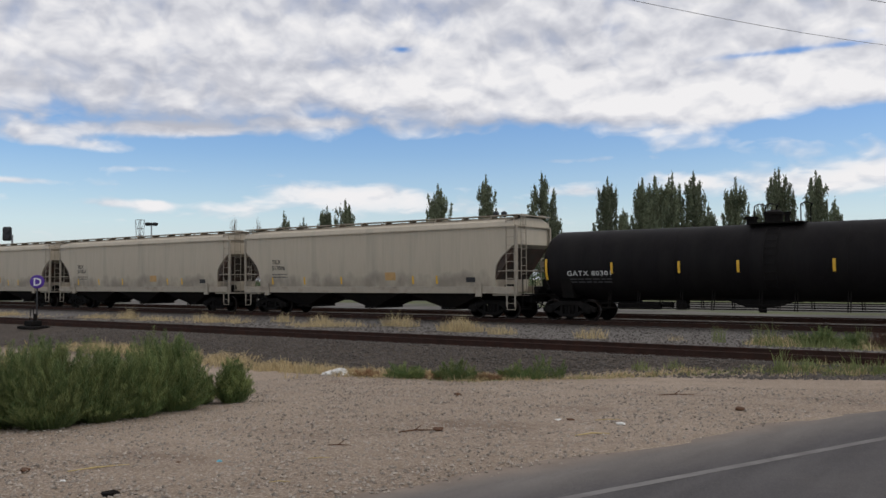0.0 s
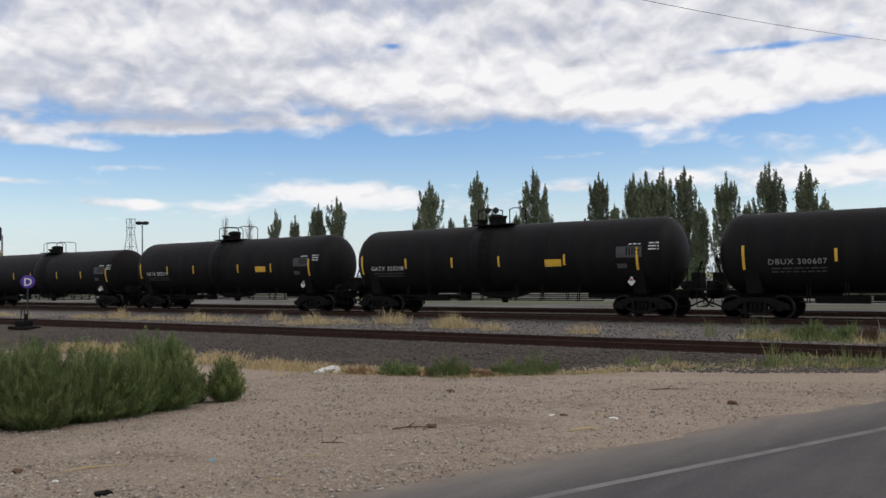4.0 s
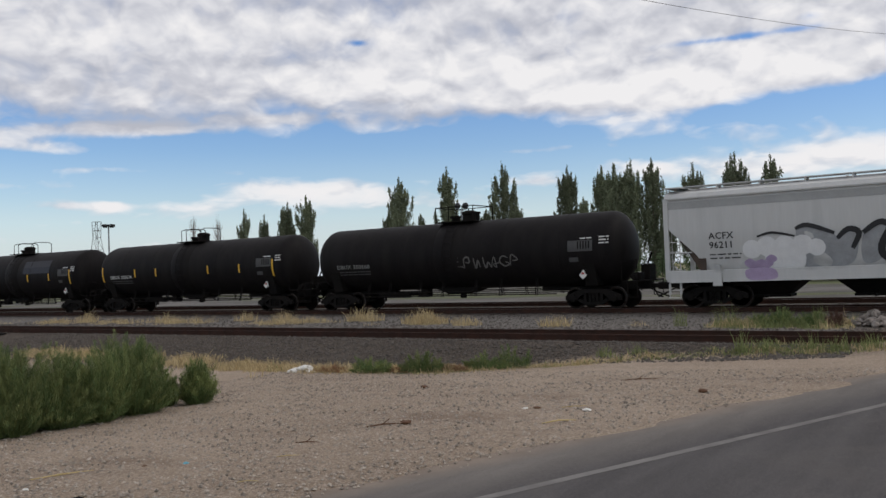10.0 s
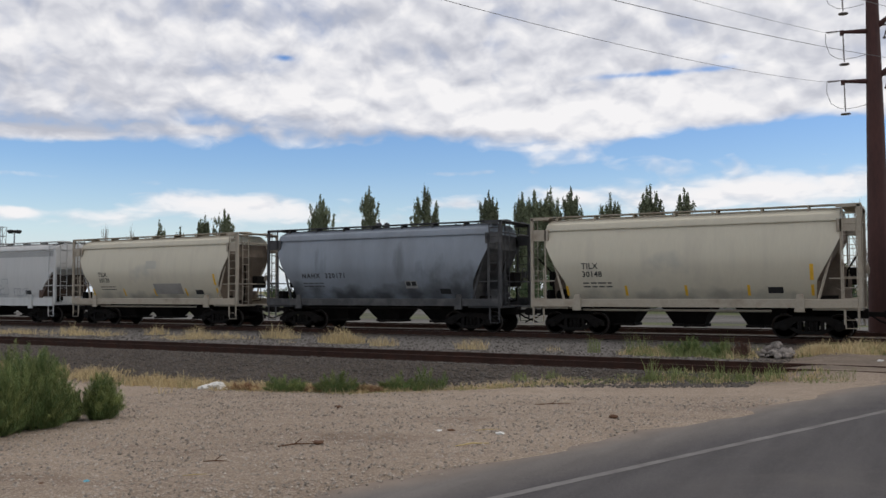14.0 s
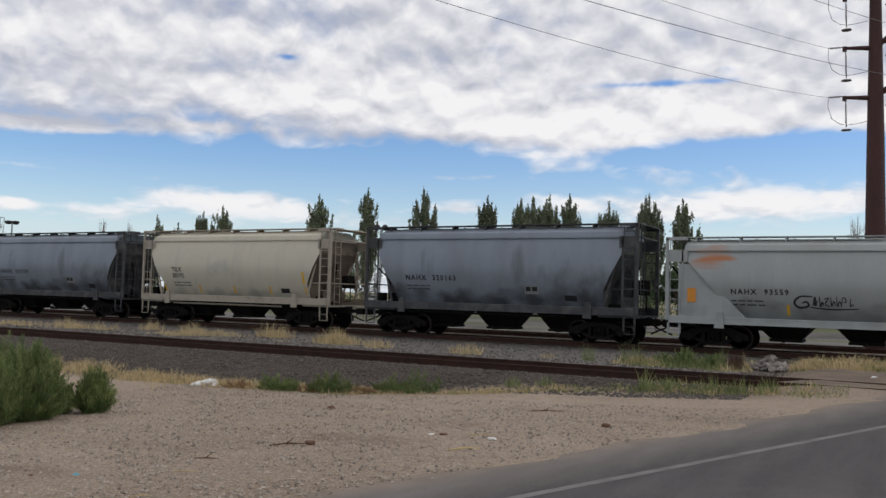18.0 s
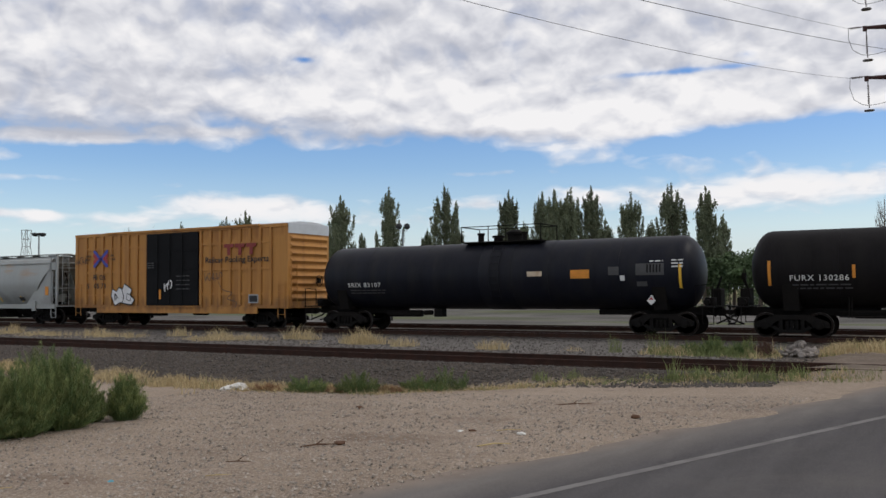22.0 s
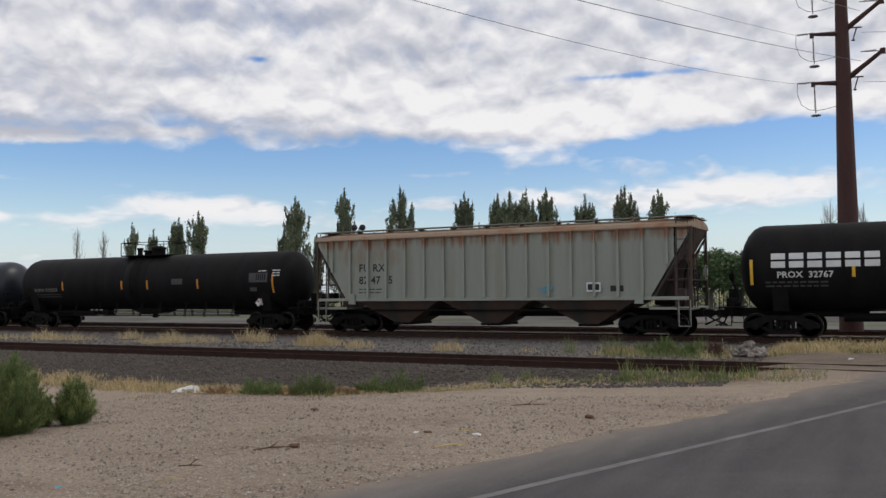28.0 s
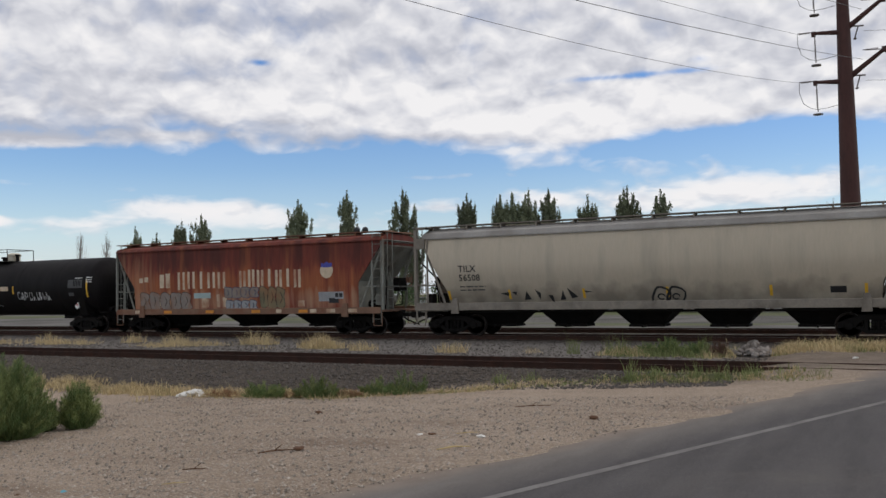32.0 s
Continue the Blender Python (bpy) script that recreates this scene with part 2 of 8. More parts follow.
STREAK = (2.2, 2.2, 0.18)
RUST = (0.16, 0.06, 0.03)
GRIME = (0.055, 0.048, 0.042)
M = {
    "black_tank": material("black_tank_paint", (0.0110, 0.0096, 0.0100), 0.55, vary=0.3, scale=0.7, stretch=STREAK, dirt=(0.017, 0.0155, 0.0145), dirt_amount=0.6, dirt_stretch=STREAK, spec=0.07),
    # the pale band at z 3.9 paints the sky's reflection on the tank top
    "blue_tank": material("blue_black_tank_paint_sky_sheen", (0.011, 0.013, 0.019), 0.36, vary=0.25, scale=0.7, stretch=STREAK, dirt=(0.020, 0.020, 0.023), dirt_amount=0.5, dirt_stretch=STREAK, spec=0.4, wear_and_sheen=((0, 3.9, 30, 0.75, (0.050, 0.058, 0.076), 0.9, (0.5, 0.5, 0.5)),)),
    "navy_tank": material("navy_black_tank_paint", (0.0085, 0.0092, 0.0150), 0.45, vary=0.3, scale=0.7, stretch=STREAK, dirt=(0.02, 0.02, 0.02), dirt_amount=0.5, dirt_stretch=STREAK, spec=0.14),
    "underframe": material("black_grimy_steel", (0.0105, 0.0095, 0.009), 0.85, vary=0.35, scale=4, dirt=(0.020, 0.016, 0.013), dirt_amount=0.5, spec=0.08),
    "wheel": material("wheel_steel", (0.011, 0.010, 0.009), 0.85, vary=0.3, scale=6, dirt=(0.035, 0.020, 0.014), dirt_amount=0.4, spec=0.12),
    "tread": material("bright_wheel_tread", (0.055, 0.048, 0.044), 0.5, metal=0.5, vary=0.1),
    "grey_white": material("pale_grey_hopper_paint", (0.475, 0.412, 0.318), 0.6, vary=0.07, scale=0.8, stretch=STREAK, dirt=(0.26, 0.235, 0.19), dirt_amount=0.45, dirt_stretch=STREAK, dirt_low=0.5, wear_and_sheen=((0, 1.5, 30, 0.55, (0.17, 0.145, 0.12), 0.65, (0.8, 1, 0.6)),)),
    "grey_sill": material("grimy_beige_sill_paint", (0.25, 0.222, 0.185), 0.75, vary=0.2, scale=1.6, dirt=(0.11, 0.095, 0.08), dirt_amount=0.7, dirt_scale=1.6, spec=0.2),
    "tan_sill": material("dusty_cream_sill_paint", (0.37, 0.325, 0.26), 0.7, vary=0.15, scale=1.8, dirt=(0.17, 0.13, 0.10), dirt_amount=0.6, dirt_scale=1.8, dirt_low=0.5, spec=0.2),
    # cream darkened by soot and by the shade under the car's end
    "tan_soot_shade": material("cream_slope_sheet_soot_and_shade", (0.17, 0.135, 0.105), 0.8, vary=0.25, scale=1.2, dirt=(0.07, 0.055, 0.045), dirt_amount=0.6, dirt_scale=1.2, spec=0.2),
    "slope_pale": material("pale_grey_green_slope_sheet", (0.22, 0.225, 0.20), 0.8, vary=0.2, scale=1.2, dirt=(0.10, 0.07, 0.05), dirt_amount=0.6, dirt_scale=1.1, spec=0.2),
    "dock": material("red_brown_dry_dock", (0.115, 0.062, 0.045), 0.8, vary=0.3, scale=3, rand=0.4),
    "rust_weed": material("rust_red_dry_weed", (0.27, 0.155, 0.085), 0.8, vary=0.3, scale=3, rand=0.4),
    "car_white": material("white_car_paint", (0.62, 0.63, 0.64), 0.35, vary=0.04),
    "car_silver": material("silver_car_paint", (0.36, 0.37, 0.38), 0.35, metal=0.3, vary=0.05),
    "car_glass": material("dark_car_glass", (0.03, 0.035, 0.04), 0.15, vary=0.1),
    "white": material("weathered_white_hopper_paint", (0.515, 0.515, 0.505), 0.6, vary=0.06, scale=0.8, stretch=STREAK, dirt=(0.36, 0.365, 0.355), dirt_amount=0.5, dirt_stretch=STREAK, dirt_low=0.5, wear_and_sheen=((0, 1.55, 7.5, 0.22, (0.24, 0.235, 0.235), 0.7, (0.7, 1, 0.9)),)),
    "tan": material("cream_hopper_paint", (0.555, 0.510, 0.405), 0.6, vary=0.05, scale=0.8, stretch=STREAK, dirt=(0.39, 0.355, 0.295), dirt_amount=0.4, dirt_stretch=STREAK, dirt_low=0.5, wear_and_sheen=((-0.6, 2.65, 0.8, 0.4, (0.30, 0.30, 0.28), 0.5, (0.8, 1, 0.8)), (0, 1.5, 4.5, 0.3, (0.24, 0.22, 0.19), 0.6, (0.8, 1, 0.8)))),
    "slate": material("slate_grey_hopper_paint", (0.225, 0.253, 0.292), 0.55, vary=0.07, scale=0.7, stretch=STREAK, dirt=(0.15, 0.16, 0.175), dirt_amount=0.45, dirt_stretch=(1.0, 1.0, 0.3), dirt_scale=0.9, wear_and_sheen=((0, 1.55, 30, 0.50, (0.045, 0.046, 0.048), 0.85, (0.6, 1, 0.7)), (3.6, 2.1, 1.3, 0.9, (0.055, 0.057, 0.06), 0.7, (1, 1, 0.6)), (-2.9, 3.2, 0.3, 0.7, (0.085, 0.09, 0.10), 0.6, (1.5, 1, 0.4)), (1.2, 2.9, 0.35, 0.8, (0.085, 0.09, 0.10), 0.6, (1.5, 1, 0.4)))),
    # dirty sill paint; on the slope sheets it also carries their shade
    "slate_dark": material("dirty_slate_sill_and_end_shade", (0.060, 0.060, 0.062), 0.8, vary=0.25, scale=2, dirt=(0.16, 0.155, 0.15), dirt_amount=0.4, dirt_scale=2.2, spec=0.2),
    "pale_grey": material("pale_grey_paint_with_rust", (0.33, 0.345, 0.335), 0.6, vary=0.06, scale=0.7, stretch=STREAK, dirt=(0.27, 0.26, 0.23), dirt_amount=0.5, dirt_scale=0.5, dirt_low=0.5, wear_and_sheen=((-4.9, 3.28, 0.75, 0.42, (0.42, 0.15, 0.05), 0.9, (0.4, 1, 2.6)), (2.05, 3.28, 0.5, 0.30, (0.40, 0.24, 0.10), 0.7, (0.4, 1, 2.6)), (4.0, 2.95, 0.9, 0.3, (0.38, 0.22, 0.10), 0.5, (0.4, 1, 2.6)), (0, 1.45, 8, 0.40, (0.16, 0.155, 0.145), 0.6, (0.7, 1, 0.8)))),
    "sage": material("faded_sage_green_paint", (0.285, 0.295, 0.25), 0.7, vary=0.08, scale=0.9, stretch=STREAK, dirt=(0.24, 0.17, 0.11), dirt_amount=0.4, dirt_stretch=STREAK, dirt_low=0.56, wear_and_sheen=((0, 4.05, 30, 0.42, (0.21, 0.075, 0.03), 0.9, (2.6, 2.6, 0.22)), (-5.6, 3.3, 1.6, 0.5, (0.24, 0.12, 0.06), 0.5, (2.2, 2, 0.3)))),
    "sage_top": material("rusted_sage_eave", (0.30, 0.22, 0.15), 0.8, vary=0.2, scale=1.2, dirt=(0.22, 0.09, 0.04), dirt_amount=0.8, dirt_scale=1.2),
    "oxide": material("oxide_red_paint_rusted", (0.155, 0.030, 0.018), 0.75, vary=0.4, scale=0.9, stretch=(3, 3, 0.2), dirt=(0.36, 0.115, 0.040), dirt_amount=0.75, dirt_stretch=(2.2, 2.2, 0.16), dirt_low=0.53, wear_and_sheen=((0, 2.25, 30, 0.75, (0.37, 0.125, 0.045), 0.75, (2.4, 2.4, 0.16)), (0, 3.75, 30, 0.65, (0.060, 0.014, 0.010), 0.85, (1.4, 1.4, 0.22)), (0, 1.5, 30, 0.55, (0.40, 0.24, 0.15), 0.75, (2.4, 2.4, 0.25)), (-6.6, 2.4, 1.6, 1.4, (0.36, 0.18, 0.10), 0.6, (3, 3, 0.2)))),
    "oxide_sill": material("faded_oxide_sill", (0.20, 0.115, 0.075), 0.8, vary=0.25, scale=1.5, dirt=(0.17, 0.06, 0.03), dirt_amount=0.7, dirt_scale=1.4),
    "yellow": material("yellow_boxcar_paint", (0.47, 0.220, 0.052), 0.6, vary=0.1, scale=0.8, stretch=STREAK, dirt=(0.25, 0.10, 0.026), dirt_amount=0.65, dirt_stretch=STREAK, dirt_low=0.46, wear_and_sheen=((0, 1.2, 30, 0.35, (0.15, 0.07, 0.03), 0.7, (2, 2, 0.5)), (4.8, 4.7, 3.5, 0.3, (0.22, 0.08, 0.025), 0.5, (2, 2, 0.4)))),
    "yellow_seam_shade": material("dark_orange_seam_grime_and_shade", (0.27, 0.120, 0.032), 0.8, vary=0.3, scale=3, stretch=STREAK),
    "door_black": material("black_door_paint", (0.0075, 0.0075, 0.0085), 0.6, vary=0.3, scale=1.5, spec=0.1),
    "roof_silver": material("galvanised_roof", (0.55, 0.56, 0.57), 0.5, metal=0.3, vary=0.1, scale=2),
    # dark brown steel; on the slope sheets it paints the shade of the openings
    "brown_and_shade": material("brown_steel_and_shade", (0.055, 0.044, 0.037), 0.85, vary=0.25, scale=2, dirt=RUST, dirt_amount=0.4),
    "mark_yellow": material("yellow_reflective_tape", (0.72, 0.42, 0.04), 0.5, vary=0.15, scale=4),
    "mark_white": material("white_lettering", (0.66, 0.66, 0.64), 0.6, vary=0.12, scale=3),
    "navy_patch": material("navy_paint_patch", (0.013, 0.014, 0.022), 0.45, vary=0.15, spec=0.2),
    "mark_dull": material("dull_white_lettering", (0.26, 0.26, 0.25), 0.7, vary=0.2, scale=4),
    "mark_grey": material("faded_grey_stencil", (0.062, 0.062, 0.062), 0.7, vary=0.2, scale=4),
    "mark_ash": material("ash_grey_spray", (0.11, 0.105, 0.10), 0.7, vary=0.2, scale=4),
    "mark_black": material("black_lettering", (0.02, 0.02, 0.022), 0.6, vary=0.2, scale=3),
    "mark_red": material("red_lettering", (0.36, 0.04, 0.045), 0.6, vary=0.15, scale=3),
    "mark_maroon": material("maroon_mark", (0.23, 0.035, 0.03), 0.6, vary=0.15, scale=3),
    "mark_blue": material("blue_lettering", (0.06, 0.07, 0.33), 0.6, vary=0.15, scale=3),
    "mark_orange": material("orange_panel", (0.62, 0.24, 0.03), 0.6, vary=0.2, scale=3),
    "faded_orange": material("faded_orange_panel", (0.47, 0.29, 0.12), 0.6, vary=0.2, scale=3),
    "mark_cream": material("faded_cream_lettering", (0.56, 0.46, 0.33), 0.7, vary=0.2, scale=4, dirt=(0.30, 0.11, 0.05), dirt_amount=0.75, dirt_scale=2.2, dirt_stretch=(1, 1, 0.5)),
    "mark_teal": material("teal_spray", (0.09, 0.30, 0.38), 0.6, vary=0.2, scale=3),
    "spray_grey": material("grey_spray", (0.29, 0.30, 0.31), 0.6, vary=0.2, scale=3),
    "tan_patch": material("faint_grey_touch_up", (0.43, 0.41, 0.355), 0.65, vary=0.1, scale=2),
    "band_grey": material("weathered_grey_band", (0.33, 0.335, 0.33), 0.65, vary=0.1, scale=1.2),
    "roof_grey": material("dusty_grey_roof_paint", (0.30, 0.285, 0.265), 0.75, vary=0.15, scale=1.2, dirt=(0.17, 0.155, 0.14), dirt_amount=0.5),
    "spray_pale": material("pale_spray", (0.68, 0.68, 0.68), 0.6, vary=0.1, scale=3),
    "spray_teal": material("faint_teal_spray", (0.34, 0.44, 0.44), 0.6, vary=0.2, scale=3),
    "faint_teal": material("worn_blue_spray", (0.035, 0.085, 0.13), 0.6, vary=0.3, scale=3),
    "spray_dust": material("faded_grey_brown_spray", (0.24, 0.205, 0.18), 0.75, vary=0.25, scale=2, dirt=(0.26, 0.12, 0.06), dirt_amount=0.6, dirt_scale=1.5),
    "spray_navy": material("faded_navy_spray", (0.055, 0.06, 0.105), 0.7, vary=0.25, scale=3),
    "spray_moss": material("mossy_spray", (0.17, 0.155, 0.09), 0.75, vary=0.3, scale=2, dirt=(0.30, 0.13, 0.06), dirt_amount=0.7, dirt_scale=1.5),
    "spray_violet": material("violet_spray", (0.36, 0.28, 0.42), 0.6, vary=0.2, scale=3),
    "sign_purple": material("purple_sign_face", (0.075, 0.028, 0.26), 0.5, vary=0.1),
    "galv": material("galvanised_steel", (0.30, 0.31, 0.32), 0.5, metal=0.5, vary=0.12, scale=3),
    "dark_steel": material("dark_painted_steel", (0.03, 0.03, 0.032), 0.6, vary=0.2),
    "cor_ten": material("weathering_steel", (0.062, 0.024, 0.02), 0.75, vary=0.3, scale=1.4, stretch=(1, 1, 0.3), dirt=(0.028, 0.013, 0.012), dirt_amount=0.6, dirt_stretch=(2, 2, 0.2)),
    "insulator": material("grey_insulator", (0.13, 0.11, 0.10), 0.4, vary=0.1),
    "wire": material("line_wire", (0.17, 0.17, 0.175), 0.6, metal=0.2, vary=0.1),
    "rail_rust": material("rusty_rail", (0.046, 0.026, 0.020), 0.85, vary=0.3, scale=4, dirt=(0.070, 0.031, 0.021), dirt_amount=0.6, dirt_scale=3, spec=0.15),
    "rail_head": material("worn_rail_head", (0.10, 0.08, 0.07), 0.6, metal=0.3, vary=0.15, scale=3),
    "tie": material("weathered_tie", (0.070, 0.056, 0.046), 0.9, vary=0.3, scale=3, stretch=(1, 6, 1), rand=0.25),
    "road_paint": material("worn_road_paint", (0.195, 0.185, 0.175), 0.9, vary=0.14, scale=2, dirt=(0.135, 0.125, 0.12), dirt_amount=0.85, dirt_scale=2.6, dirt_low=0.42, spec=0.15),
    "pebble": material("pebbles", (0.42, 0.36, 0.30), 0.9, vary=0.15, scale=8, rand=0.7),
    "ballast_stone": material("ballast_stones", (0.088, 0.076, 0.066), 0.9, vary=0.2, scale=8, rand=0.6),
    "dry_grass": material("dry_grass_blades", (0.55, 0.43, 0.235), 0.8, vary=0.2, scale=4, rand=0.35),
    "green_grass": material("green_weed_blades", (0.205, 0.235, 0.085), 0.8, vary=0.25, scale=4, rand=0.4),
    "bush": material("feathery_bush_green", (0.094, 0.140, 0.043), 0.75, vary=0.3, scale=2.5, rand=0.45),
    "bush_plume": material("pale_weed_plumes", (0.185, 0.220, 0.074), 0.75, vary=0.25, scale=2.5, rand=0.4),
    "poplar": material("poplar_leaves", (0.140, 0.160, 0.092), 0.75, vary=0.3, scale=0.9, rand=0.4),
    "broad": material("broadleaf_leaves", (0.074, 0.112, 0.046), 0.75, vary=0.3, scale=0.9, rand=0.4),
    "bark": material("bark", (0.13, 0.10, 0.08), 0.9, vary=0.25, scale=4, stretch=(1, 1, 0.3)),
    "bare_twig": material("bare_twigs", (0.24, 0.21, 0.19), 0.9, vary=0.2, scale=3),
    "concrete": material("broken_concrete", (0.21, 0.185, 0.165), 0.9, vary=0.3, scale=5, bump=0.6, bump_scale=24, rand=0.4),
    "plaster": material("white_plaster_lump", (0.68, 0.66, 0.62), 0.85, vary=0.1, scale=5),
    "straw": material("dry_stalk", (0.50, 0.38, 0.17), 0.8, vary=0.2, scale=6),
    "bark_chip": material("brown_bark_chip", (0.11, 0.055, 0.03), 0.9, vary=0.3, scale=8),
}

# ---- mesh helpers ----


class Shape:
    """Collects simple solids and links them as one mesh."""

    def __init__(self):
        self.v, self.f, self.mi = [], [], []
        self.slot = 0

    def add(self, verts, faces):
        o = len(self.v)
        self.v += [tuple(p) for p in verts]
        self.f += [tuple(i + o for i in f) for f in faces]
        self.mi += [self.slot] * len(faces)
        return self

    def box(self, x0, x1, y0, y1, z0, z1, c=0.0):
        """A box; c cuts its edges back along the top and bottom rim."""
        if c:
            rings = [(z0, c), (z0 + c, 0), (z1 - c, 0), (z1, c)]
            vs, fs = [], []
            for z, d in rings:
                vs += [(x0 + d, y0 + d, z), (x1 - d, y0 + d, z), (x1 - d, y1 - d, z), (x0 + d, y1 - d, z)]
            fs = [(3, 2, 1, 0), (12, 13, 14, 15)]
            for k in range(3):
                for j in range(4):
                    a, b = 4 * k + j, 4 * k + (j + 1) % 4
                    fs.append((a, b, b + 4, a + 4))
            return self.add(vs, fs)
        vs = [(x0, y0, z0), (x1, y0, z0), (x1, y1, z0), (x0, y1, z0), (x0, y0, z1), (x1, y0, z1), (x1, y1, z1), (x0, y1, z1)]
        return self.add(vs, [(3, 2, 1, 0), (4, 5, 6, 7), (0, 1, 5, 4), (1, 2, 6, 5), (2, 3, 7, 6), (3, 0, 4, 7)])

    def tube(self, a, b, r, n=6, r2=None):
        a, b = Vector(a), Vector(b)
        d = (b - a).normalized()
        s = d.cross(Vector((0, 0, 1)) if abs(d.z) < 0.9 else Vector((1, 0, 0))).normalized()
        u = s.cross(d)
        r2 = r if r2 is None else r2
        vs = []
        for c, q in ((a, r), (b, r2)):
            for k in range(n):
                w = 2 * math.pi * k / n
                vs.append(c + s * (q * math.cos(w)) + u * (q * math.sin(w)))
        fs = [(k, (k + 1) % n, n + (k + 1) % n, n + k) for k in range(n)]
        return self.add(vs, fs + [tuple(range(n - 1, -1, -1)), tuple(range(n, 2 * n))])

    def path(self, pts, r, n=6):
        """A bent tube through points, in one piece."""
        pts = [Vector(p) for p in pts]
        ways = [(b - a).normalized() for a, b in zip(pts, pts[1:])]
        side = ways[0].cross(Vector((0, 0, 1)) if abs(ways[0].z) < 0.9 else Vector((1, 0, 0))).normalized()
        vs = []
        for i, c in enumerate(pts):
            d = (ways[max(0, i - 1)] + ways[min(len(ways) - 1, i)]).normalized()
            side = (side - d * side.dot(d)).normalized()
            up = side.cross(d)
            vs += [c + side * (r * math.cos(2 * math.pi * k / n)) + up * (r * math.sin(2 * math.pi * k / n)) for k in range(n)]
        fs = [(i * n + k, i * n + (k + 1) % n, (i + 1) * n + (k + 1) % n, (i + 1) * n + k) for i in range(len(pts) - 1) for k in range(n)]
        return self.add(vs, fs + [tuple(range(n - 1, -1, -1)), tuple(range((len(pts) - 1) * n, len(pts) * n))])

    def lathe(self, rings, axis="x", c=(0, 0, 0), n=24):
        """Rings of (place along the axis, radius)."""
        vs, fs = [], []
        for p, r in rings:
            for k in range(n):
                w = 2 * math.pi * k / n
                a, b = r * math.cos(w), r * math.sin(w)
                q = {"x": (p, a, b), "y": (b, p, a), "z": (a, b, p)}[axis]
                vs.append((c[0] + q[0], c[1] + q[1], c[2] + q[2]))
        for i in range(len(rings) - 1):
            for k in range(n):
                j = (k + 1) % n
                fs.append((i * n + k, i * n + j, (i + 1) * n + j, (i + 1) * n + k))
        fs += [tuple(range(n - 1, -1, -1)), tuple(range((len(rings) - 1) * n, len(rings) * n))]
        return self.add(vs, fs)

    def plate(self, poly, y0, y1):
        """A polygon of (x, z) with a thickness from y0 to y1."""
        n = len(poly)
        vs = [(x, y0, z) for x, z in poly] + [(x, y1, z) for x, z in poly]
        return self.add(vs, [tuple(range(n)), tuple(range(2 * n - 1, n - 1, -1))] + [(k, n + k, n + (k + 1) % n, (k + 1) % n) for k in range(n)])

    def mesh(self, name, mats, smooth=None):
        me = bpy.data.meshes.new(name)
        me.from_pydata(self.v, [], self.f)
        for m in mats if isinstance(mats, (list, tuple)) else [mats]:
            me.materials.append(m)
        if isinstance(mats, (list, tuple)) and len(mats) > 1:
            me.polygons.foreach_set("material_index", self.mi)
        if smooth:
            me.polygons.foreach_set("use_smooth", [True] * len(me.polygons))
            me.set_sharp_from_angle(angle=radians(smooth))
        me.update()
        return me


def part(name, shape, mat, parent, label="", at=None, smooth=None, kind=""):
    """Links a shape, or a mesh, as one mesh object under a thing or a part."""
    me = shape.mesh(name, mat, smooth) if isinstance(shape, Shape) else shape
    ob = new(name, me)
    if parent:
        ob.parent = parent
    if at is not None:
        ob.matrix_basis = at
    return tagged(ob, label=label, kind=kind)


def root(name, label, category, m=None, group="", kind=""):
    ob = new(name)
    ob.empty_display_size = 0.3
    if m is not None:
        ob.matrix_basis = m
    return tagged(ob, label, category, group, kind)


FONT_CACHE = {}


def letters(text, size, depth=0.006, spacing=1.0, shear=0.0, bold=0.017):
    """The mesh points and faces of a text in the built-in font, standing in the x-z plane, its lower left corner at 0."""
    key = (text, size, depth, spacing, shear, bold)
    if key not in FONT_CACHE:
        cu = bpy.data.curves.new("lettering", "FONT")
        cu.body, cu.size, cu.extrude, cu.space_character, cu.shear, cu.resolution_u, cu.offset = text, size, 0.0, spacing, shear, 2, size * (0.03 if spacing > 1.2 else bold)
        ob = bpy.data.objects.new("lettering", cu)
        scene.collection.objects.link(ob)
        me = bpy.data.meshes.new_from_object(ob.evaluated_get(bpy.context.evaluated_depsgraph_get()))
        vs = [(v.co.x, 0.0, v.co.y) for v in me.vertices]
        fs = [tuple(p.vertices) for p in me.polygons]
        bpy.data.objects.remove(ob)
        bpy.data.curves.remove(cu)
        bpy.data.meshes.remove(me)
        FONT_CACHE[key] = (vs, fs)
    return FONT_CACHE[key]


# ---- the ground ----
SIDING_Y, MAIN_Y, FAR_Y = 22.05, 33.6, 39.6
SIDING_Z = -0.06          # the siding lies lower than the main line


def lot_z(x, y):
    """The bare lot falls gently away from the road."""
    return 0.10 + (0.8 * math.tanh(x / 17) if x < 0 else 0.16 * math.tanh(x / 3.4)) - 0.011 * min(y, 24.0)


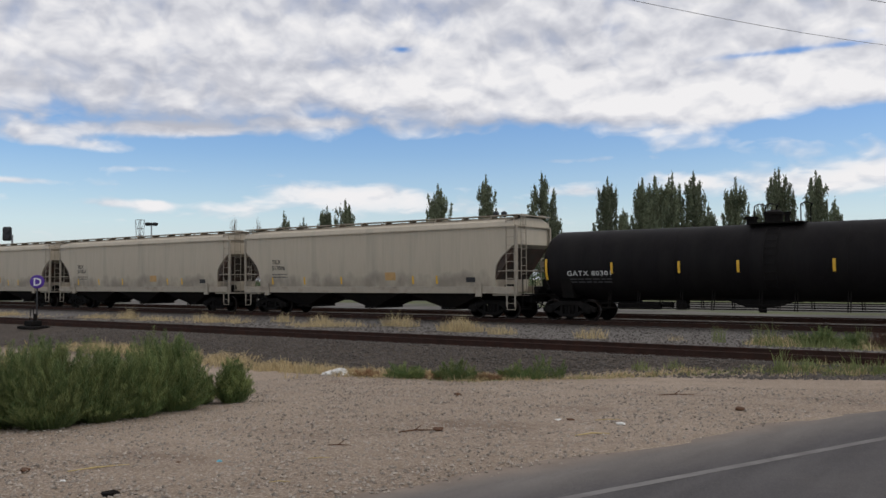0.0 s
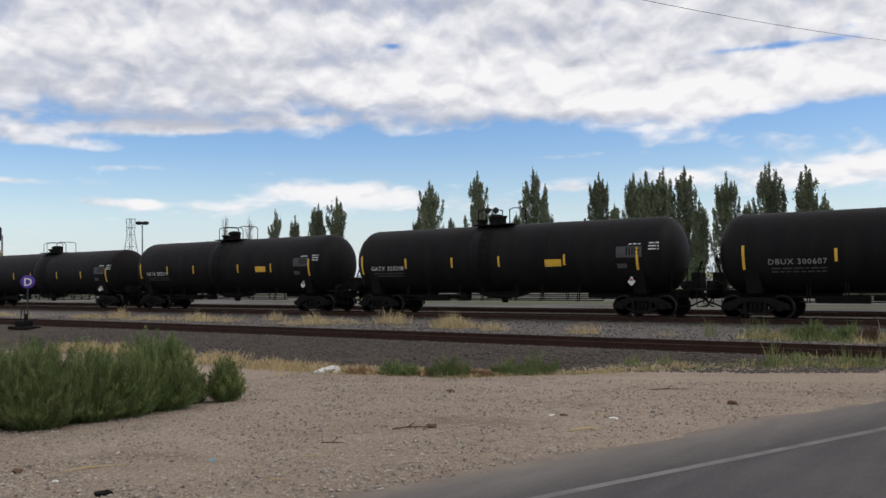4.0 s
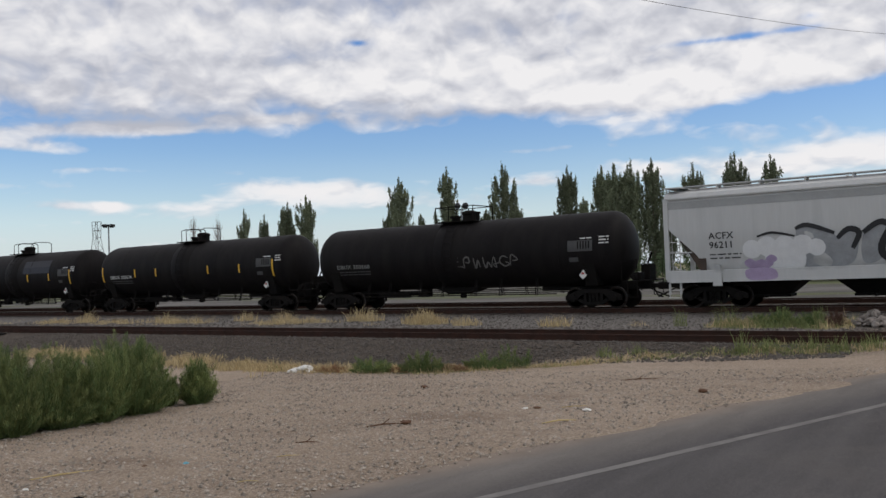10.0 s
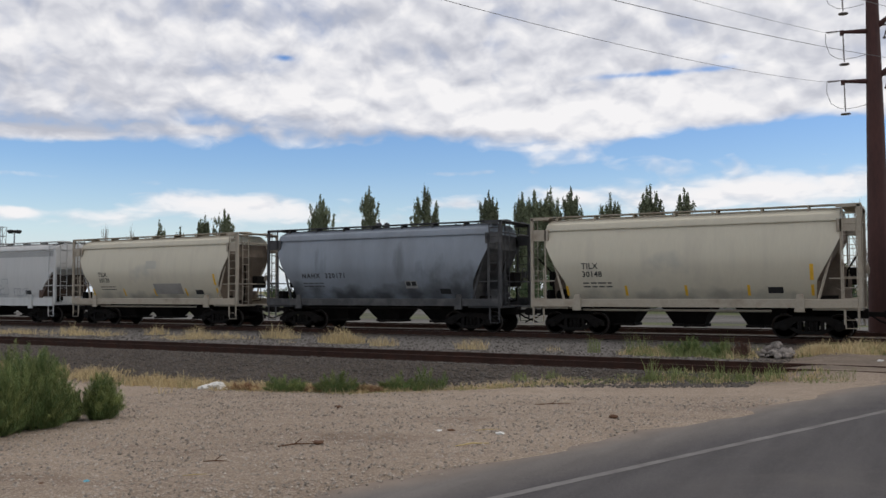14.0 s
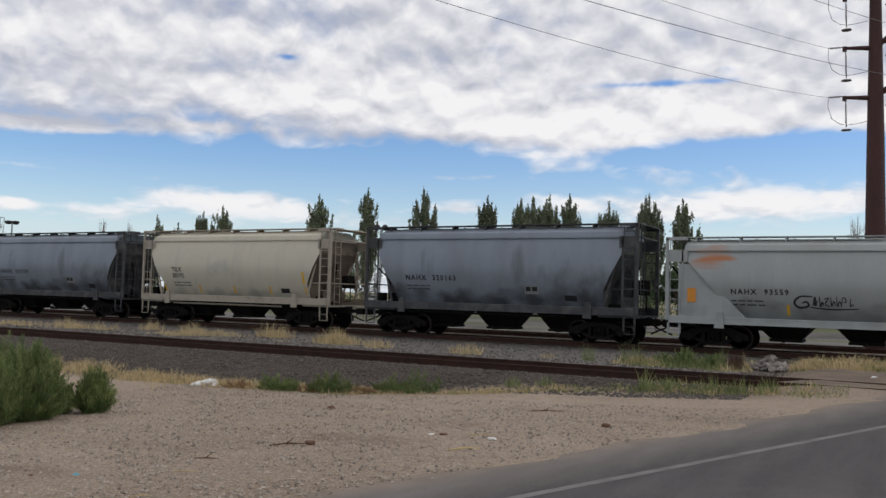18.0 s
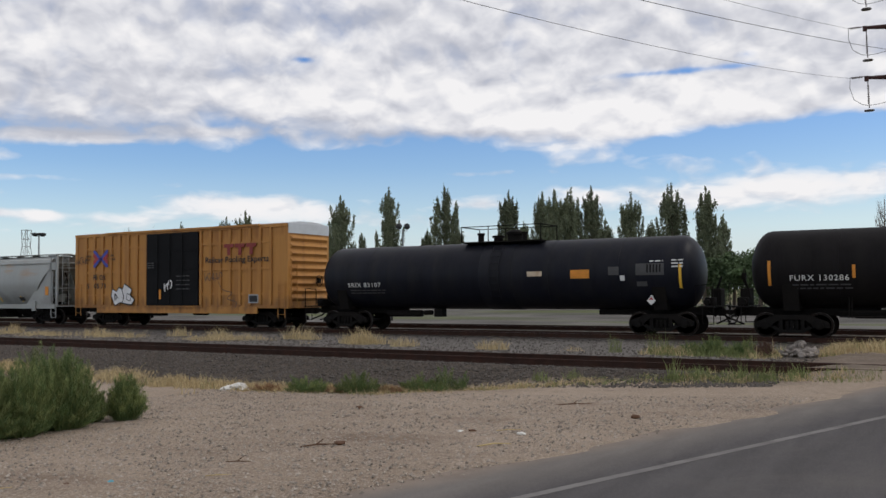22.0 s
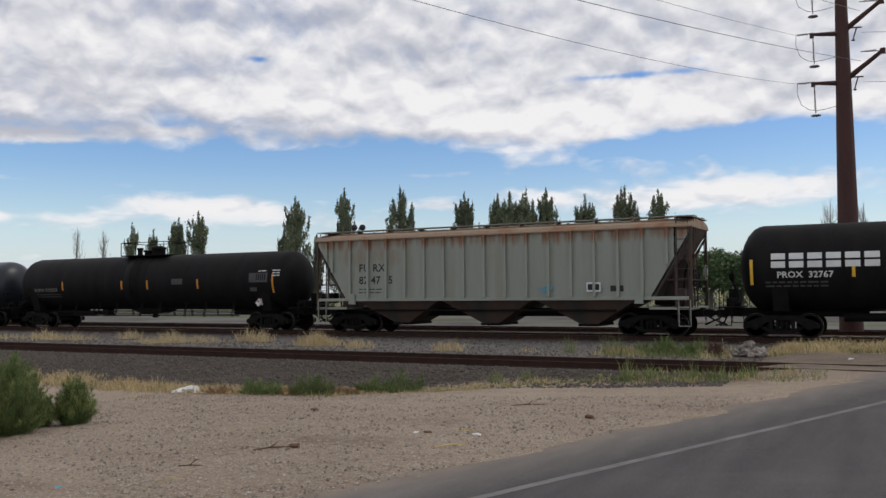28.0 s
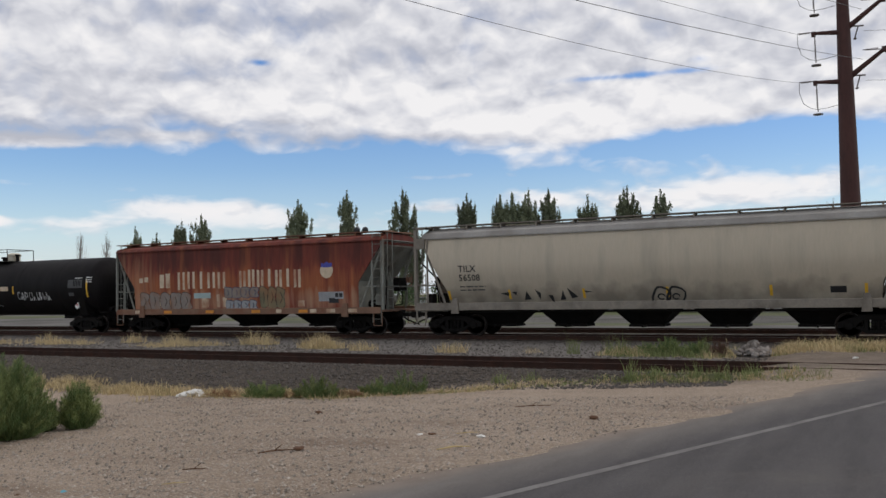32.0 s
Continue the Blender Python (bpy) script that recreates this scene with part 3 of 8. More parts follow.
def ground_z(x, y):
    z = lot_z(x, y)
    if x < 1.5:
        ramp = -0.19 - max(0.0, 20.4 - y) * 0.13
        cross = min(1.0, max(0.0, (1.5 - x) / 3.0))
        if ramp > z:
            z = z + (ramp - z) * cross
    if y > 20.4:
        k = min(1.0, (y - 20.4) / 0.6)
        bed = -0.19 + SIDING_Z * max(0.0, min(1.0, (25.5 - y) / 1.5))
        if 24.2 < y < 31.2:
            bed = -0.19 - 0.10 * math.sin((y - 24.2) / 7.0 * math.pi)
        if y < 31.2 and x > -3.5:                      # dirt packed up to the rails beside the crossing
            bed += (SIDING_Z - 0.018 - bed) * min(1.0, (x + 3.5) / 1.2)
        elif y > 42:
            bed = -0.19 - min(0.35, (y - 42) * 0.06)
        z = z + (bed - z) * k
    if y > 60 or abs(x) > 150:
        z = min(z, -0.5)
    return z


def axis_steps(dense0, dense1, step, ends):
    out, a = [], dense0
    while a <= dense1 + 1e-6:
        out.append(a)
        a += step
    lo, hi = dense0, dense1
    s = step
    while lo > -ends:
        s *= 1.35
        lo -= s
        out.insert(0, lo)
    s = step
    while hi < ends:
        s *= 1.35
        hi += s
        out.append(hi)
    return out


def ground_material():
    m = bpy.data.materials.new("ground_of_gravel_and_ballast")
    m.use_nodes = True
    nt = m.node_tree
    N, L = nt.nodes.new, nt.links.new
    bsdf = nt.nodes["Principled BSDF"]
    bsdf.inputs["Roughness"].default_value = 0.95
    bsdf.inputs["Specular IOR Level"].default_value = 0.15
    tc = N("ShaderNodeTexCoord")
    co = tc.outputs["Object"]

    def noise_(sc, detail=6, rough=0.55, stretch=None):
        n = N("ShaderNodeTexNoise")
        n.inputs["Scale"].default_value, n.inputs["Detail"].default_value, n.inputs["Roughness"].default_value = sc, detail, rough
        if stretch:
            mp = N("ShaderNodeMapping")
            mp.inputs["Scale"].default_value = stretch
            L(co, mp.inputs["Vector"])
            L(mp.outputs[0], n.inputs["Vector"])
        else:
            L(co, n.inputs["Vector"])
        return n.outputs["Fac"]

    def range_(fac, a, b, c=0.0, d=1.0):
        n = N("ShaderNodeMapRange")
        for k, v in zip(("From Min", "From Max", "To Min", "To Max"), (a, b, c, d)):
            n.inputs[k].default_value = v
        L(fac, n.inputs["Value"])
        return n.outputs[0]

    def math_(op, a, b):
        n = N("ShaderNodeMath")
        n.operation = op
        for k, v in enumerate((a, b)):
            if isinstance(v, (int, float)):
                n.inputs[k].default_value = v
            else:
                L(v, n.inputs[k])
        return n.outputs[0]

    def mix_(fac, a, b):
        n = N("ShaderNodeMix")
        n.data_type = "RGBA"
        for sock, v in ((n.inputs[0], fac), (n.inputs[6], a), (n.inputs[7], b)):
            if isinstance(v, tuple):
                sock.default_value = (*v, 1)
            elif isinstance(v, (int, float)):
                sock.default_value = v
            else:
                L(v, sock)
        return n.outputs[2]

    def stones(sc):
        n = N("ShaderNodeTexVoronoi")
        n.inputs["Scale"].default_value = sc
        L(co, n.inputs["Vector"])
        return n

    # packed gravel of the lot: brown-grey, damp streaks and pale stones
    broad = range_(noise_(0.22, 5), 0.35, 0.65)
    lot = mix_(broad, (0.268, 0.204, 0.148), (0.358, 0.281, 0.210))
    lot = mix_(range_(noise_(1.7, 7, 0.65), 0.52, 0.72, 0, 0.55), lot, (0.17, 0.128, 0.097))
    lot = mix_(range_(noise_(0.55, 6, 0.6, (0.5, 1.6, 1)), 0.58, 0.74, 0, 0.5), lot, (0.15, 0.105, 0.076))
    peb = stones(38.0)
    lot = mix_(range_(peb.outputs["Color"], 0.68, 0.82, 0, 0.5), lot, (0.52, 0.44, 0.37))
    lot = mix_(range_(noise_(26, 4, 0.7), 0.36, 0.58, 0.34, 0), lot, (0.12, 0.09, 0.07))
    fine_peb = stones(62.0)
    lot = mix_(range_(fine_peb.outputs["Color"], 0.15, 0.36, 0.26, 0.0), lot, (0.105, 0.078, 0.060))
    lot = mix_(range_(fine_peb.outputs["Color"], 0.68, 0.88, 0.0, 0.75), lot, (0.50, 0.42, 0.35))
    # damp brown patches on the lot
    sx = N("ShaderNodeSeparateXYZ")
    L(co, sx.inputs[0])
    for px, py, wx, wy, amount in ((-7.0, 10.4, 1.5, 0.5, 0.75), (-6.7, 12.5, 1.1, 0.55, 0.6), (-8.9, 6.5, 1.3, 0.28, 0.6), (-5.9, 15.0, 1.2, 0.5, 0.4), (-9.6, 8.6, 1.4, 0.4, 0.35)):
        dx, dy = math_("DIVIDE", math_("SUBTRACT", sx.outputs[0], px), wx), math_("DIVIDE", math_("SUBTRACT", sx.outputs[1], py), wy)
        r2 = math_("ADD", math_("MULTIPLY", dx, dx), math_("MULTIPLY", dy, dy))
        edge = math_("ADD", math_("SUBTRACT", 0.9, r2), math_("MULTIPLY", math_("SUBTRACT", noise_(3.1, 7, 0.7), 0.5), 3.2))
        lot = mix_(range_(edge, 0.0, 1.3, 0.0, amount), lot, (0.150, 0.102, 0.074))
    # ballast
    bal_v = stones(17.0)
    bal = mix_(range_(bal_v.outputs["Color"], 0.1, 0.9), (0.024, 0.019, 0.0155), (0.122, 0.099, 0.080))
    bal = mix_(range_(noise_(0.4, 5), 0.4, 0.7, 0, 0.4), bal, (0.110, 0.088, 0.070))
    pale = mix_(range_(bal_v.outputs["Color"], 0.1, 0.9), (0.086, 0.078, 0.071), (0.222, 0.205, 0.189))
    yard = mix_(range_(noise_(0.12, 6), 0.4, 0.62), (0.098, 0.091, 0.083), (0.172, 0.162, 0.150))
    yard = mix_(range_(noise_(0.05, 5, 0.5, (0.4, 1.6, 1)), 0.48, 0.58, 0, 0.9), yard, (0.12, 0.135, 0.062))
    far = mix_(range_(noise_(0.012, 5), 0.4, 0.6), (0.27, 0.22, 0.13), (0.15, 0.17, 0.08))
    sep = N("ShaderNodeSeparateXYZ")
    L(co, sep.inputs[0])
    x, y, _ = sep.outputs
    wob = math_("MULTIPLY", math_("SUBTRACT", noise_(0.5, 6), 0.5), 2.4)
    yy = math_("ADD", y, wob)
    # the toe of the bank lies nearer on the falling side
    toe = range_(x, -14.0, -7.5, 16.3, 19.2)
    # the bank thins out towards the level crossing
    on_bank = math_("MULTIPLY", range_(math_("SUBTRACT", yy, toe), -0.25, 0.35), range_(math_("ADD", x, wob), -4.2, -2.2, 1.0, 0.0))
    col = mix_(on_bank, lot, bal)
    col = mix_(math_("MULTIPLY", range_(yy, 23.0, 24.5), range_(math_("ADD", x, wob), -5.0, -3.2, 1.0, 0.0)), col, pale)
    col = mix_(math_("MULTIPLY", range_(y, 30.5, 32.0), 0.55), col, bal)
    col = mix_(range_(yy, 43.0, 45.5), col, yard)
    col = mix_(range_(math_("ADD", y, math_("MULTIPLY", wob, 8.0)), 120.0, 150.0), col, far)
    # oil and brake dust along the siding
    oily = math_("MULTIPLY", math_("MULTIPLY", range_(yy, 20.9, 21.4), range_(yy, 22.7, 23.3, 1.0, 0.0)), range_(x, -4.2, -3.0, 0.75, 0.0))
    col = mix_(oily, col, (0.045, 0.036, 0.030))
    # trodden grey dirt and grit at the crossing
    crossing = math_("MULTIPLY", math_("MULTIPLY", range_(math_("ADD", x, wob), -4.6, -2.6), range_(yy, 20.0, 22.0)), range_(yy, 31.0, 32.0, 1.0, 0.0))
    col = mix_(math_("MULTIPLY", crossing, range_(noise_(1.1, 7, 0.7), 0.3, 0.7, 0.35, 0.95)), col, (0.118, 0.095, 0.077))
    L(col, bsdf.inputs["Base Color"])
    b = N("ShaderNodeBump")
    b.inputs["Strength"].default_value, b.inputs["Distance"].default_value = 1.0, 0.032
    h = math_("ADD", math_("MULTIPLY", math_("MULTIPLY", bal_v.outputs["Distance"], on_bank), -1.0), math_("MULTIPLY", noise_(16, 8, 0.75), 0.8))
    L(h, b.inputs["Height"])
    L(b.outputs[0], bsdf.inputs["Normal"])
    return m


def build_ground():
    xs = axis_steps(-46, 10, 0.5, 3200)
    ys = axis_steps(-4, 46, 0.4, 3200)
    rnd = random.Random(5)
    vs = []
    for y in ys:
        for x in xs:
            near = abs(x) < 60 and -5 < y < 60
            j = (noise.noise(Vector((x * 0.9, y * 0.9, 0))) * 0.02 + noise.noise(Vector((x * 3, y * 3, 4))) * 0.012) if near else 0.0
            vs.append((x, y, ground_z(x, y) + j))
    w = len(xs)
    fs = [(r * w + c, r * w + c + 1, (r + 1) * w + c + 1, (r + 1) * w + c) for r in range(len(ys) - 1) for c in range(w - 1)]
    s = Shape().add(vs, fs)
    ob = part("ground", s, ground_material(), None, smooth=60)
    return tagged(ob, "bare brown gravel lot rising to grey railway ballast", "ground", kind="structure")


def road_edge(y):
    """x of the road's near rim at y."""
    return -7.5 + 0.325 * y


def strip(x_of, x_of2, y0, y1, step, lift, thick):
    vs, fs, y, k = [], [], y0, 0
    while y <= y1 + 1e-6:
        a, b = x_of(y), x_of2(y)
        n = max(1, int((b - a) / 1.0)) if b - a > 1.5 else 1
        n = 12 if b - a > 1.5 else 1
        for i in range(n + 1):
            x = a + (b - a) * i / n
            z = ground_z(x, y) + lift
            if i in (0, n) and thick:
                z -= thick
            vs.append((x, y, z))
        y += step
        k += 1
        w = n + 1
    for r in range(k - 1):
        for c in range(w - 1):
            fs.append((r * w + c, r * w + c + 1, (r + 1) * w + c + 1, (r + 1) * w + c))
    return Shape().add(vs, fs)


def road_material():
    """Asphalt that is dusty with lot gravel along its rim, pale on the shoulder and darker in the lane."""
    m = bpy.data.materials.new("worn_asphalt_with_dusty_rim")
    m.use_nodes = True
    nt = m.node_tree
    N, L = nt.nodes.new, nt.links.new
    bsdf = nt.nodes["Principled BSDF"]
    bsdf.inputs["Roughness"].default_value, bsdf.inputs["Specular IOR Level"].default_value = 0.92, 0.2
    co = N("ShaderNodeTexCoord").outputs["Object"]

    def noise_(sc, detail=6, rough=0.6, stretch=(1, 1, 1)):
        mp, n = N("ShaderNodeMapping"), N("ShaderNodeTexNoise")
        mp.inputs["Scale"].default_value = stretch
        mp.inputs["Rotation"].default_value = (0, 0, radians(18))
        L(co, mp.inputs["Vector"])
        n.inputs["Scale"].default_value, n.inputs["Detail"].default_value, n.inputs["Roughness"].default_value = sc, detail, rough
        L(mp.outputs[0], n.inputs["Vector"])
        return n.outputs["Fac"]

    def math_(op, a, b):
        n = N("ShaderNodeMath")
        n.operation = op
        for k, v in enumerate((a, b)):
            if isinstance(v, (int, float)):
                n.inputs[k].default_value = v
            else:
                L(v, n.inputs[k])
        return n.outputs[0]

    def range_(fac, a, b, c=0.0, d=1.0):
        n = N("ShaderNodeMapRange")
        for k, v in zip(("From Min", "From Max", "To Min", "To Max"), (a, b, c, d)):
            n.inputs[k].default_value = v
        L(fac, n.inputs["Value"])
        return n.outputs[0]

    def mix_(fac, a, b):
        n = N("ShaderNodeMix")
        n.data_type = "RGBA"
        for sock, v in ((n.inputs[0], fac), (n.inputs[6], a), (n.inputs[7], b)):
            if isinstance(v, tuple):
                sock.default_value = (*v, 1)
            else:
                L(v, sock)
        return n.outputs[2]

    sep = N("ShaderNodeSeparateXYZ")
    L(co, sep.inputs[0])
    inward = math_("ADD", math_("SUBTRACT", sep.outputs[0], math_("MULTIPLY", sep.outputs[1], 0.325)), 7.5)
    inward = math_("ADD", inward, math_("MULTIPLY", math_("SUBTRACT", noise_(1.3, 8, 0.7), 0.5), 0.55))
    lane = mix_(range_(noise_(0.8, 6, 0.6, (3, 0.35, 1)), 0.35, 0.68), (0.060, 0.055, 0.056), (0.090, 0.083, 0.083))
    shoulder = mix_(range_(noise_(1.1, 6, 0.6, (2.4, 0.4, 1)), 0.35, 0.68), (0.132, 0.117, 0.107), (0.172, 0.154, 0.140))
    col = mix_(range_(inward, 0.9, 1.7), shoulder, lane)
    col = mix_(range_(noise_(60, 4, 0.8), 0.50, 0.72, 0, 0.45), col, (0.24, 0.22, 0.20))
    col = mix_(range_(noise_(34, 5, 0.8), 0.30, 0.48, 0.5, 0), col, (0.035, 0.032, 0.030))
    col = mix_(range_(noise_(0.45, 6, 0.65), 0.52, 0.68, 0, 0.35), col, (0.135, 0.120, 0.108))
    dust = mix_(range_(noise_(2.2, 6), 0.35, 0.65), (0.205, 0.160, 0.125), (0.270, 0.218, 0.174))
    col = mix_(range_(inward, 0.08, 0.75, 0.98, 0.0), col, dust)
    L(col, bsdf.inputs["Base Color"])
    b = N("ShaderNodeBump")
    b.inputs["Strength"].default_value, b.inputs["Distance"].default_value = 0.35, 0.01
    L(noise_(110, 5, 0.7), b.inputs["Height"])
    L(b.outputs[0], bsdf.inputs["Normal"])
    return m


def build_road():
    wob = lambda y: road_edge(y) + 0.04 * noise.noise(Vector((0, y * 0.8, 0))) + 0.03 * noise.noise(Vector((3, y * 3, 0)))
    ob = part("road", strip(wob, lambda y: road_edge(y) + 11.5, -24, 31.0, 0.4, 0.022, 0.03), road_material(), None, smooth=60)
    tagged(ob, "worn grey asphalt road with a crumbled gravel rim", "road", kind="structure")
    line = lambda y: -6.28 + 0.39 * y
    ob = part("edge_line", strip(line, lambda y: line(y) + 0.135 + 0.02 * noise.noise(Vector((0, y * 2, 0))), -20, 19.6, 0.4, 0.0245, 0), M["road_paint"], None)
    tagged(ob, "worn white painted edge line on the asphalt", "road marking", kind="structure")


# ---- tracks ----


def rail_profile(s, x0, x1, y, top=0.0):
    for a, b, z0, z1 in ((-0.07, 0.07, -0.17, -0.15), (-0.012, 0.012, -0.15, -0.035)):
        s.slot = 0
        s.box(x0, x1, y + a, y + b, top + z0, top + z1)
    s.slot = 0
    s.box(x0, x1, y - 0.036, y + 0.036, top - 0.035, top - 0.004)
    s.slot = 1
    s.box(x0, x1, y - 0.028, y + 0.028, top - 0.004, top)
    s.slot = 0


def build_track(name, label, y, x0, x1, tie_x0, tie_x1, head, buried, rnd, z=0.0):
    thing = root(name, label, "railway track", pose(0, y, z), kind="structure")
    for sgn in (-1, 1):
        s = Shape()
        rail_profile(s, x0, x1, sgn * 0.7525)
        part("rail", s, [M["rail_rust"], head], thing)
    tie_me = Shape().box(-0.115, 0.115, -1.3, 1.3, -0.36, -0.165, 0.012).mesh("tie", M["tie"])
    plate_me = Shape().box(-0.10, 0.10, -0.17, 0.17, -0.168, -0.155).mesh("tie_plate", M["rail_rust"])
    x = tie_x0
    while x < tie_x1:
        t = part("tie", tie_me, None, thing, at=pose(x + rnd.uniform(-0.03, 0.03), rnd.uniform(-0.06, 0.06), -buried + rnd.uniform(-0.01, 0.01), 0, 0, rnd.uniform(-1.2, 1.2)))
        x += 0.56
    s = Shape()
    for a, b in ((x0, tie_x0), (tie_x1, x1 if z == 0 else tie_x1)):
        x = a
        while x < b:
            s.box(x - 0.115, x + 0.115, -1.3, 1.3, -0.36 - buried, -0.165 - buried)
            x += 0.56
    if s.v:
        part("far_ties", s, M["tie"], thing, kind="stuff")


build_ground()
build_road()
rnd = random.Random(11)

# ---- railway cars: x along the car, -y towards the lot, z from the rail's top ----
WHEEL_R = 0.44
WHEELS = []          # (wheelset object, place along the car, car)


def wheelset_mesh():
    s = Shape()
    for g in (-1, 1):
        y = g * 0.75
        s.slot = 0
        s.lathe([(y - g * 0.07, 0.10), (y - g * 0.07, WHEEL_R - 0.09), (y - g * 0.075, WHEEL_R + 0.02), (y - g * 0.045, WHEEL_R + 0.02)], "y", n=22)
        s.slot = 1
        s.lathe([(y - g * 0.045, WHEEL_R), (y + g * 0.065, WHEEL_R - 0.004)], "y", n=22)
        s.slot = 0
        s.lathe([(y + g * 0.065, WHEEL_R - 0.012), (y + g * 0.068, WHEEL_R - 0.075), (y + g * 0.02, WHEEL_R - 0.10), (y + g * 0.03, 0.16), (y + g * 0.09, 0.13), (y + g * 0.09, 0.02)], "y", n=22)
        # web holes, which show the turning
        for k in range(3):
            w = k * 2.0944
            s.box(0.25 * math.cos(w) - 0.035, 0.25 * math.cos(w) + 0.035, y + g * 0.03 - 0.012, y + g * 0.03 + 0.012, 0.25 * math.sin(w) - 0.035, 0.25 * math.sin(w) + 0.035)
    s.lathe([(-1.12, 0.07), (1.12, 0.07)], "y", n=10)
    return s.mesh("wheelset", [M["wheel"], M["tread"]], 40)


def side_frame_mesh():
    s = Shape()
    s.plate([(-1.22, 0.36), (-0.70, 0.36), (-0.60, 0.50), (-0.42, 0.62), (-0.42, 0.80), (-0.55, 0.80), (-0.98, 0.64), (-1.22, 0.54)], -0.09, 0.09)
    s.plate([(1.22, 0.54), (0.98, 0.64), (0.55, 0.80), (0.42, 0.80), (0.42, 0.62), (0.60, 0.50), (0.70, 0.36), (1.22, 0.36)], -0.09, 0.09)
    s.plate([(-0.42, 0.64), (0.42, 0.64), (0.42, 0.80), (-0.42, 0.80)], -0.09, 0.09)
    s.plate([(-0.70, 0.36), (-0.36, 0.17), (0.36, 0.17), (0.70, 0.36), (0.56, 0.42), (0.32, 0.28), (-0.32, 0.28), (-0.56, 0.42)], -0.09, 0.09)
    s.plate([(-0.42, 0.26), (-0.30, 0.26), (-0.30, 0.66), (-0.42, 0.66)], -0.08, 0.08)
    s.plate([(0.30, 0.26), (0.42, 0.26), (0.42, 0.66), (0.30, 0.66)], -0.08, 0.08)
    for x in (-0.89, 0.89):
        s.lathe([(-0.16, 0.09), (-0.14, 0.15), (0.10, 0.15)], "y", (x, 0, WHEEL_R), n=12)
    return s.mesh("side_frame", M["underframe"], 35)


def spring_mesh():
    s = Shape().lathe([(0.28 + 0.05 * k, 0.075 if k % 2 else 0.06) for k in range(7)], "z", (0, 0, 0), n=8)
    return s.mesh("spring", M["underframe"])


WHEELSET, SIDE_FRAME, SPRINGS = wheelset_mesh(), side_frame_mesh(), spring_mesh()
BOLSTER = Shape().box(-0.20, 0.20, -1.0, 1.0, 0.42, 0.66, 0.03).box(-0.35, 0.35, -0.35, 0.35, 0.60, 0.76).mesh("truck", M["underframe"])


def add_truck(car, x):
    truck = part("truck", BOLSTER, None, car, "black cast-steel truck", at=pose(x, 0, 0))
    for y in (-1.0, 1.0):
        part("side_frame", SIDE_FRAME, None, truck, at=pose(0, y, 0))
        for dx in (-0.16, 0.0, 0.16):
            part("spring", SPRINGS, None, truck, at=pose(dx, y, 0))
    for dx in (-0.89, 0.89):
        w = part("wheelset", WHEELSET, None, truck, at=pose(dx, 0, WHEEL_R))
        WHEELS.append((w, dx, x, car))


COUPLER = Shape().box(-0.1, 0.62, -0.09, 0.09, 0.78, 0.95, 0.02).box(0.45, 0.72, -0.17, 0.13, 0.72, 1.0, 0.03).tube((0.40, -0.3, 0.62), (0.78, -0.02, 0.42), 0.035, 6).tube((0.1, -0.32, 0.80), (0.40, -0.3, 0.60), 0.035, 6).mesh("coupler", M["underframe"])


def add_couplers(car, half):
    for g in (-1, 1):
        part("coupler", COUPLER, None, car, at=pose(g * (half - 0.02), 0, 0, 0, 0, 0 if g > 0 else 180))


def ladder(parent, x, y, z0, z1, width, mat, name="ladder", along="x", step=0.36, r=0.013):
    s = Shape()
    e = (width / 2, 0) if along == "x" else (0, width / 2)
    for g in (-1, 1):
        s.tube((g * e[0], g * e[1], z0), (g * e[0], g * e[1], z1), r * 1.5, 6)
    z = z0 + 0.15
    while z < z1:
        s.tube((-e[0], -e[1], z), (e[0], e[1], z), r, 5)
        z += step
    return part(name, s, mat, parent, at=pose(x, y, 0))


def flat_text(car, name, text, size, x, z, y, mat, label="", spacing=1.0, wide=0.0, bold=0.017):
    """Lettering on a side; wide sets its overall length."""
    vs, fs = letters(text, size, 0, spacing, 0.0, bold)
    if wide:
        k = wide / max(v[0] for v in vs)
        vs = [(a * k, b, c) for a, b, c in vs]
    yy = y(z) if callable(y) else y
    s = Shape().add([(x + a, (y(z + c) if callable(y) else y), z + c) for a, _, c in vs], fs)
    return part(name, s, mat, car, label)


def skin_rect(s, y_of, x0, x1, z0, z1, out=0.006, n=3):
    """A thin plate that follows a side; y_of gives the side's y at a height."""
    vs = []
    for i in range(n + 1):
        z = z0 + (z1 - z0) * i / n
        y = y_of(z)
        vs += [(x0, y - out, z), (x1, y - out, z), (x1, y + 0.004, z), (x0, y + 0.004, z)]
    fs = [(3, 2, 1, 0)] + [(4 * n, 4 * n + 1, 4 * n + 2, 4 * n + 3)]
    for i in range(n):
        for k in range(4):
            a, b = 4 * i + k, 4 * i + (k + 1) % 4
            fs.append((a, b, b + 4, a + 4))
    return s.add(vs, fs)


def ribbon(s, y_of, pts, width, out=0.008):
    """A painted stroke along points (x, z) on a side."""
    n = len(pts)
    vs, fs = [], []
    for i, (x, z) in enumerate(pts):
        ax, az = pts[max(0, i - 1)]
        bx, bz = pts[min(n - 1, i + 1)]
        dx, dz = bx - ax, bz - az
        l = math.hypot(dx, dz) or 1
        w = width * (0.6 + 0.4 * math.sin(math.pi * (i + 0.5) / n))
        for g in (-0.5, 0.5):
            px, pz = x - dz / l * w * g, z + dx / l * w * g
            vs.append((px, y_of(pz) - out, pz))
    for i in range(n - 1):
        fs.append((2 * i, 2 * i + 1, 2 * i + 3, 2 * i + 2))
    return s.add(vs, fs)


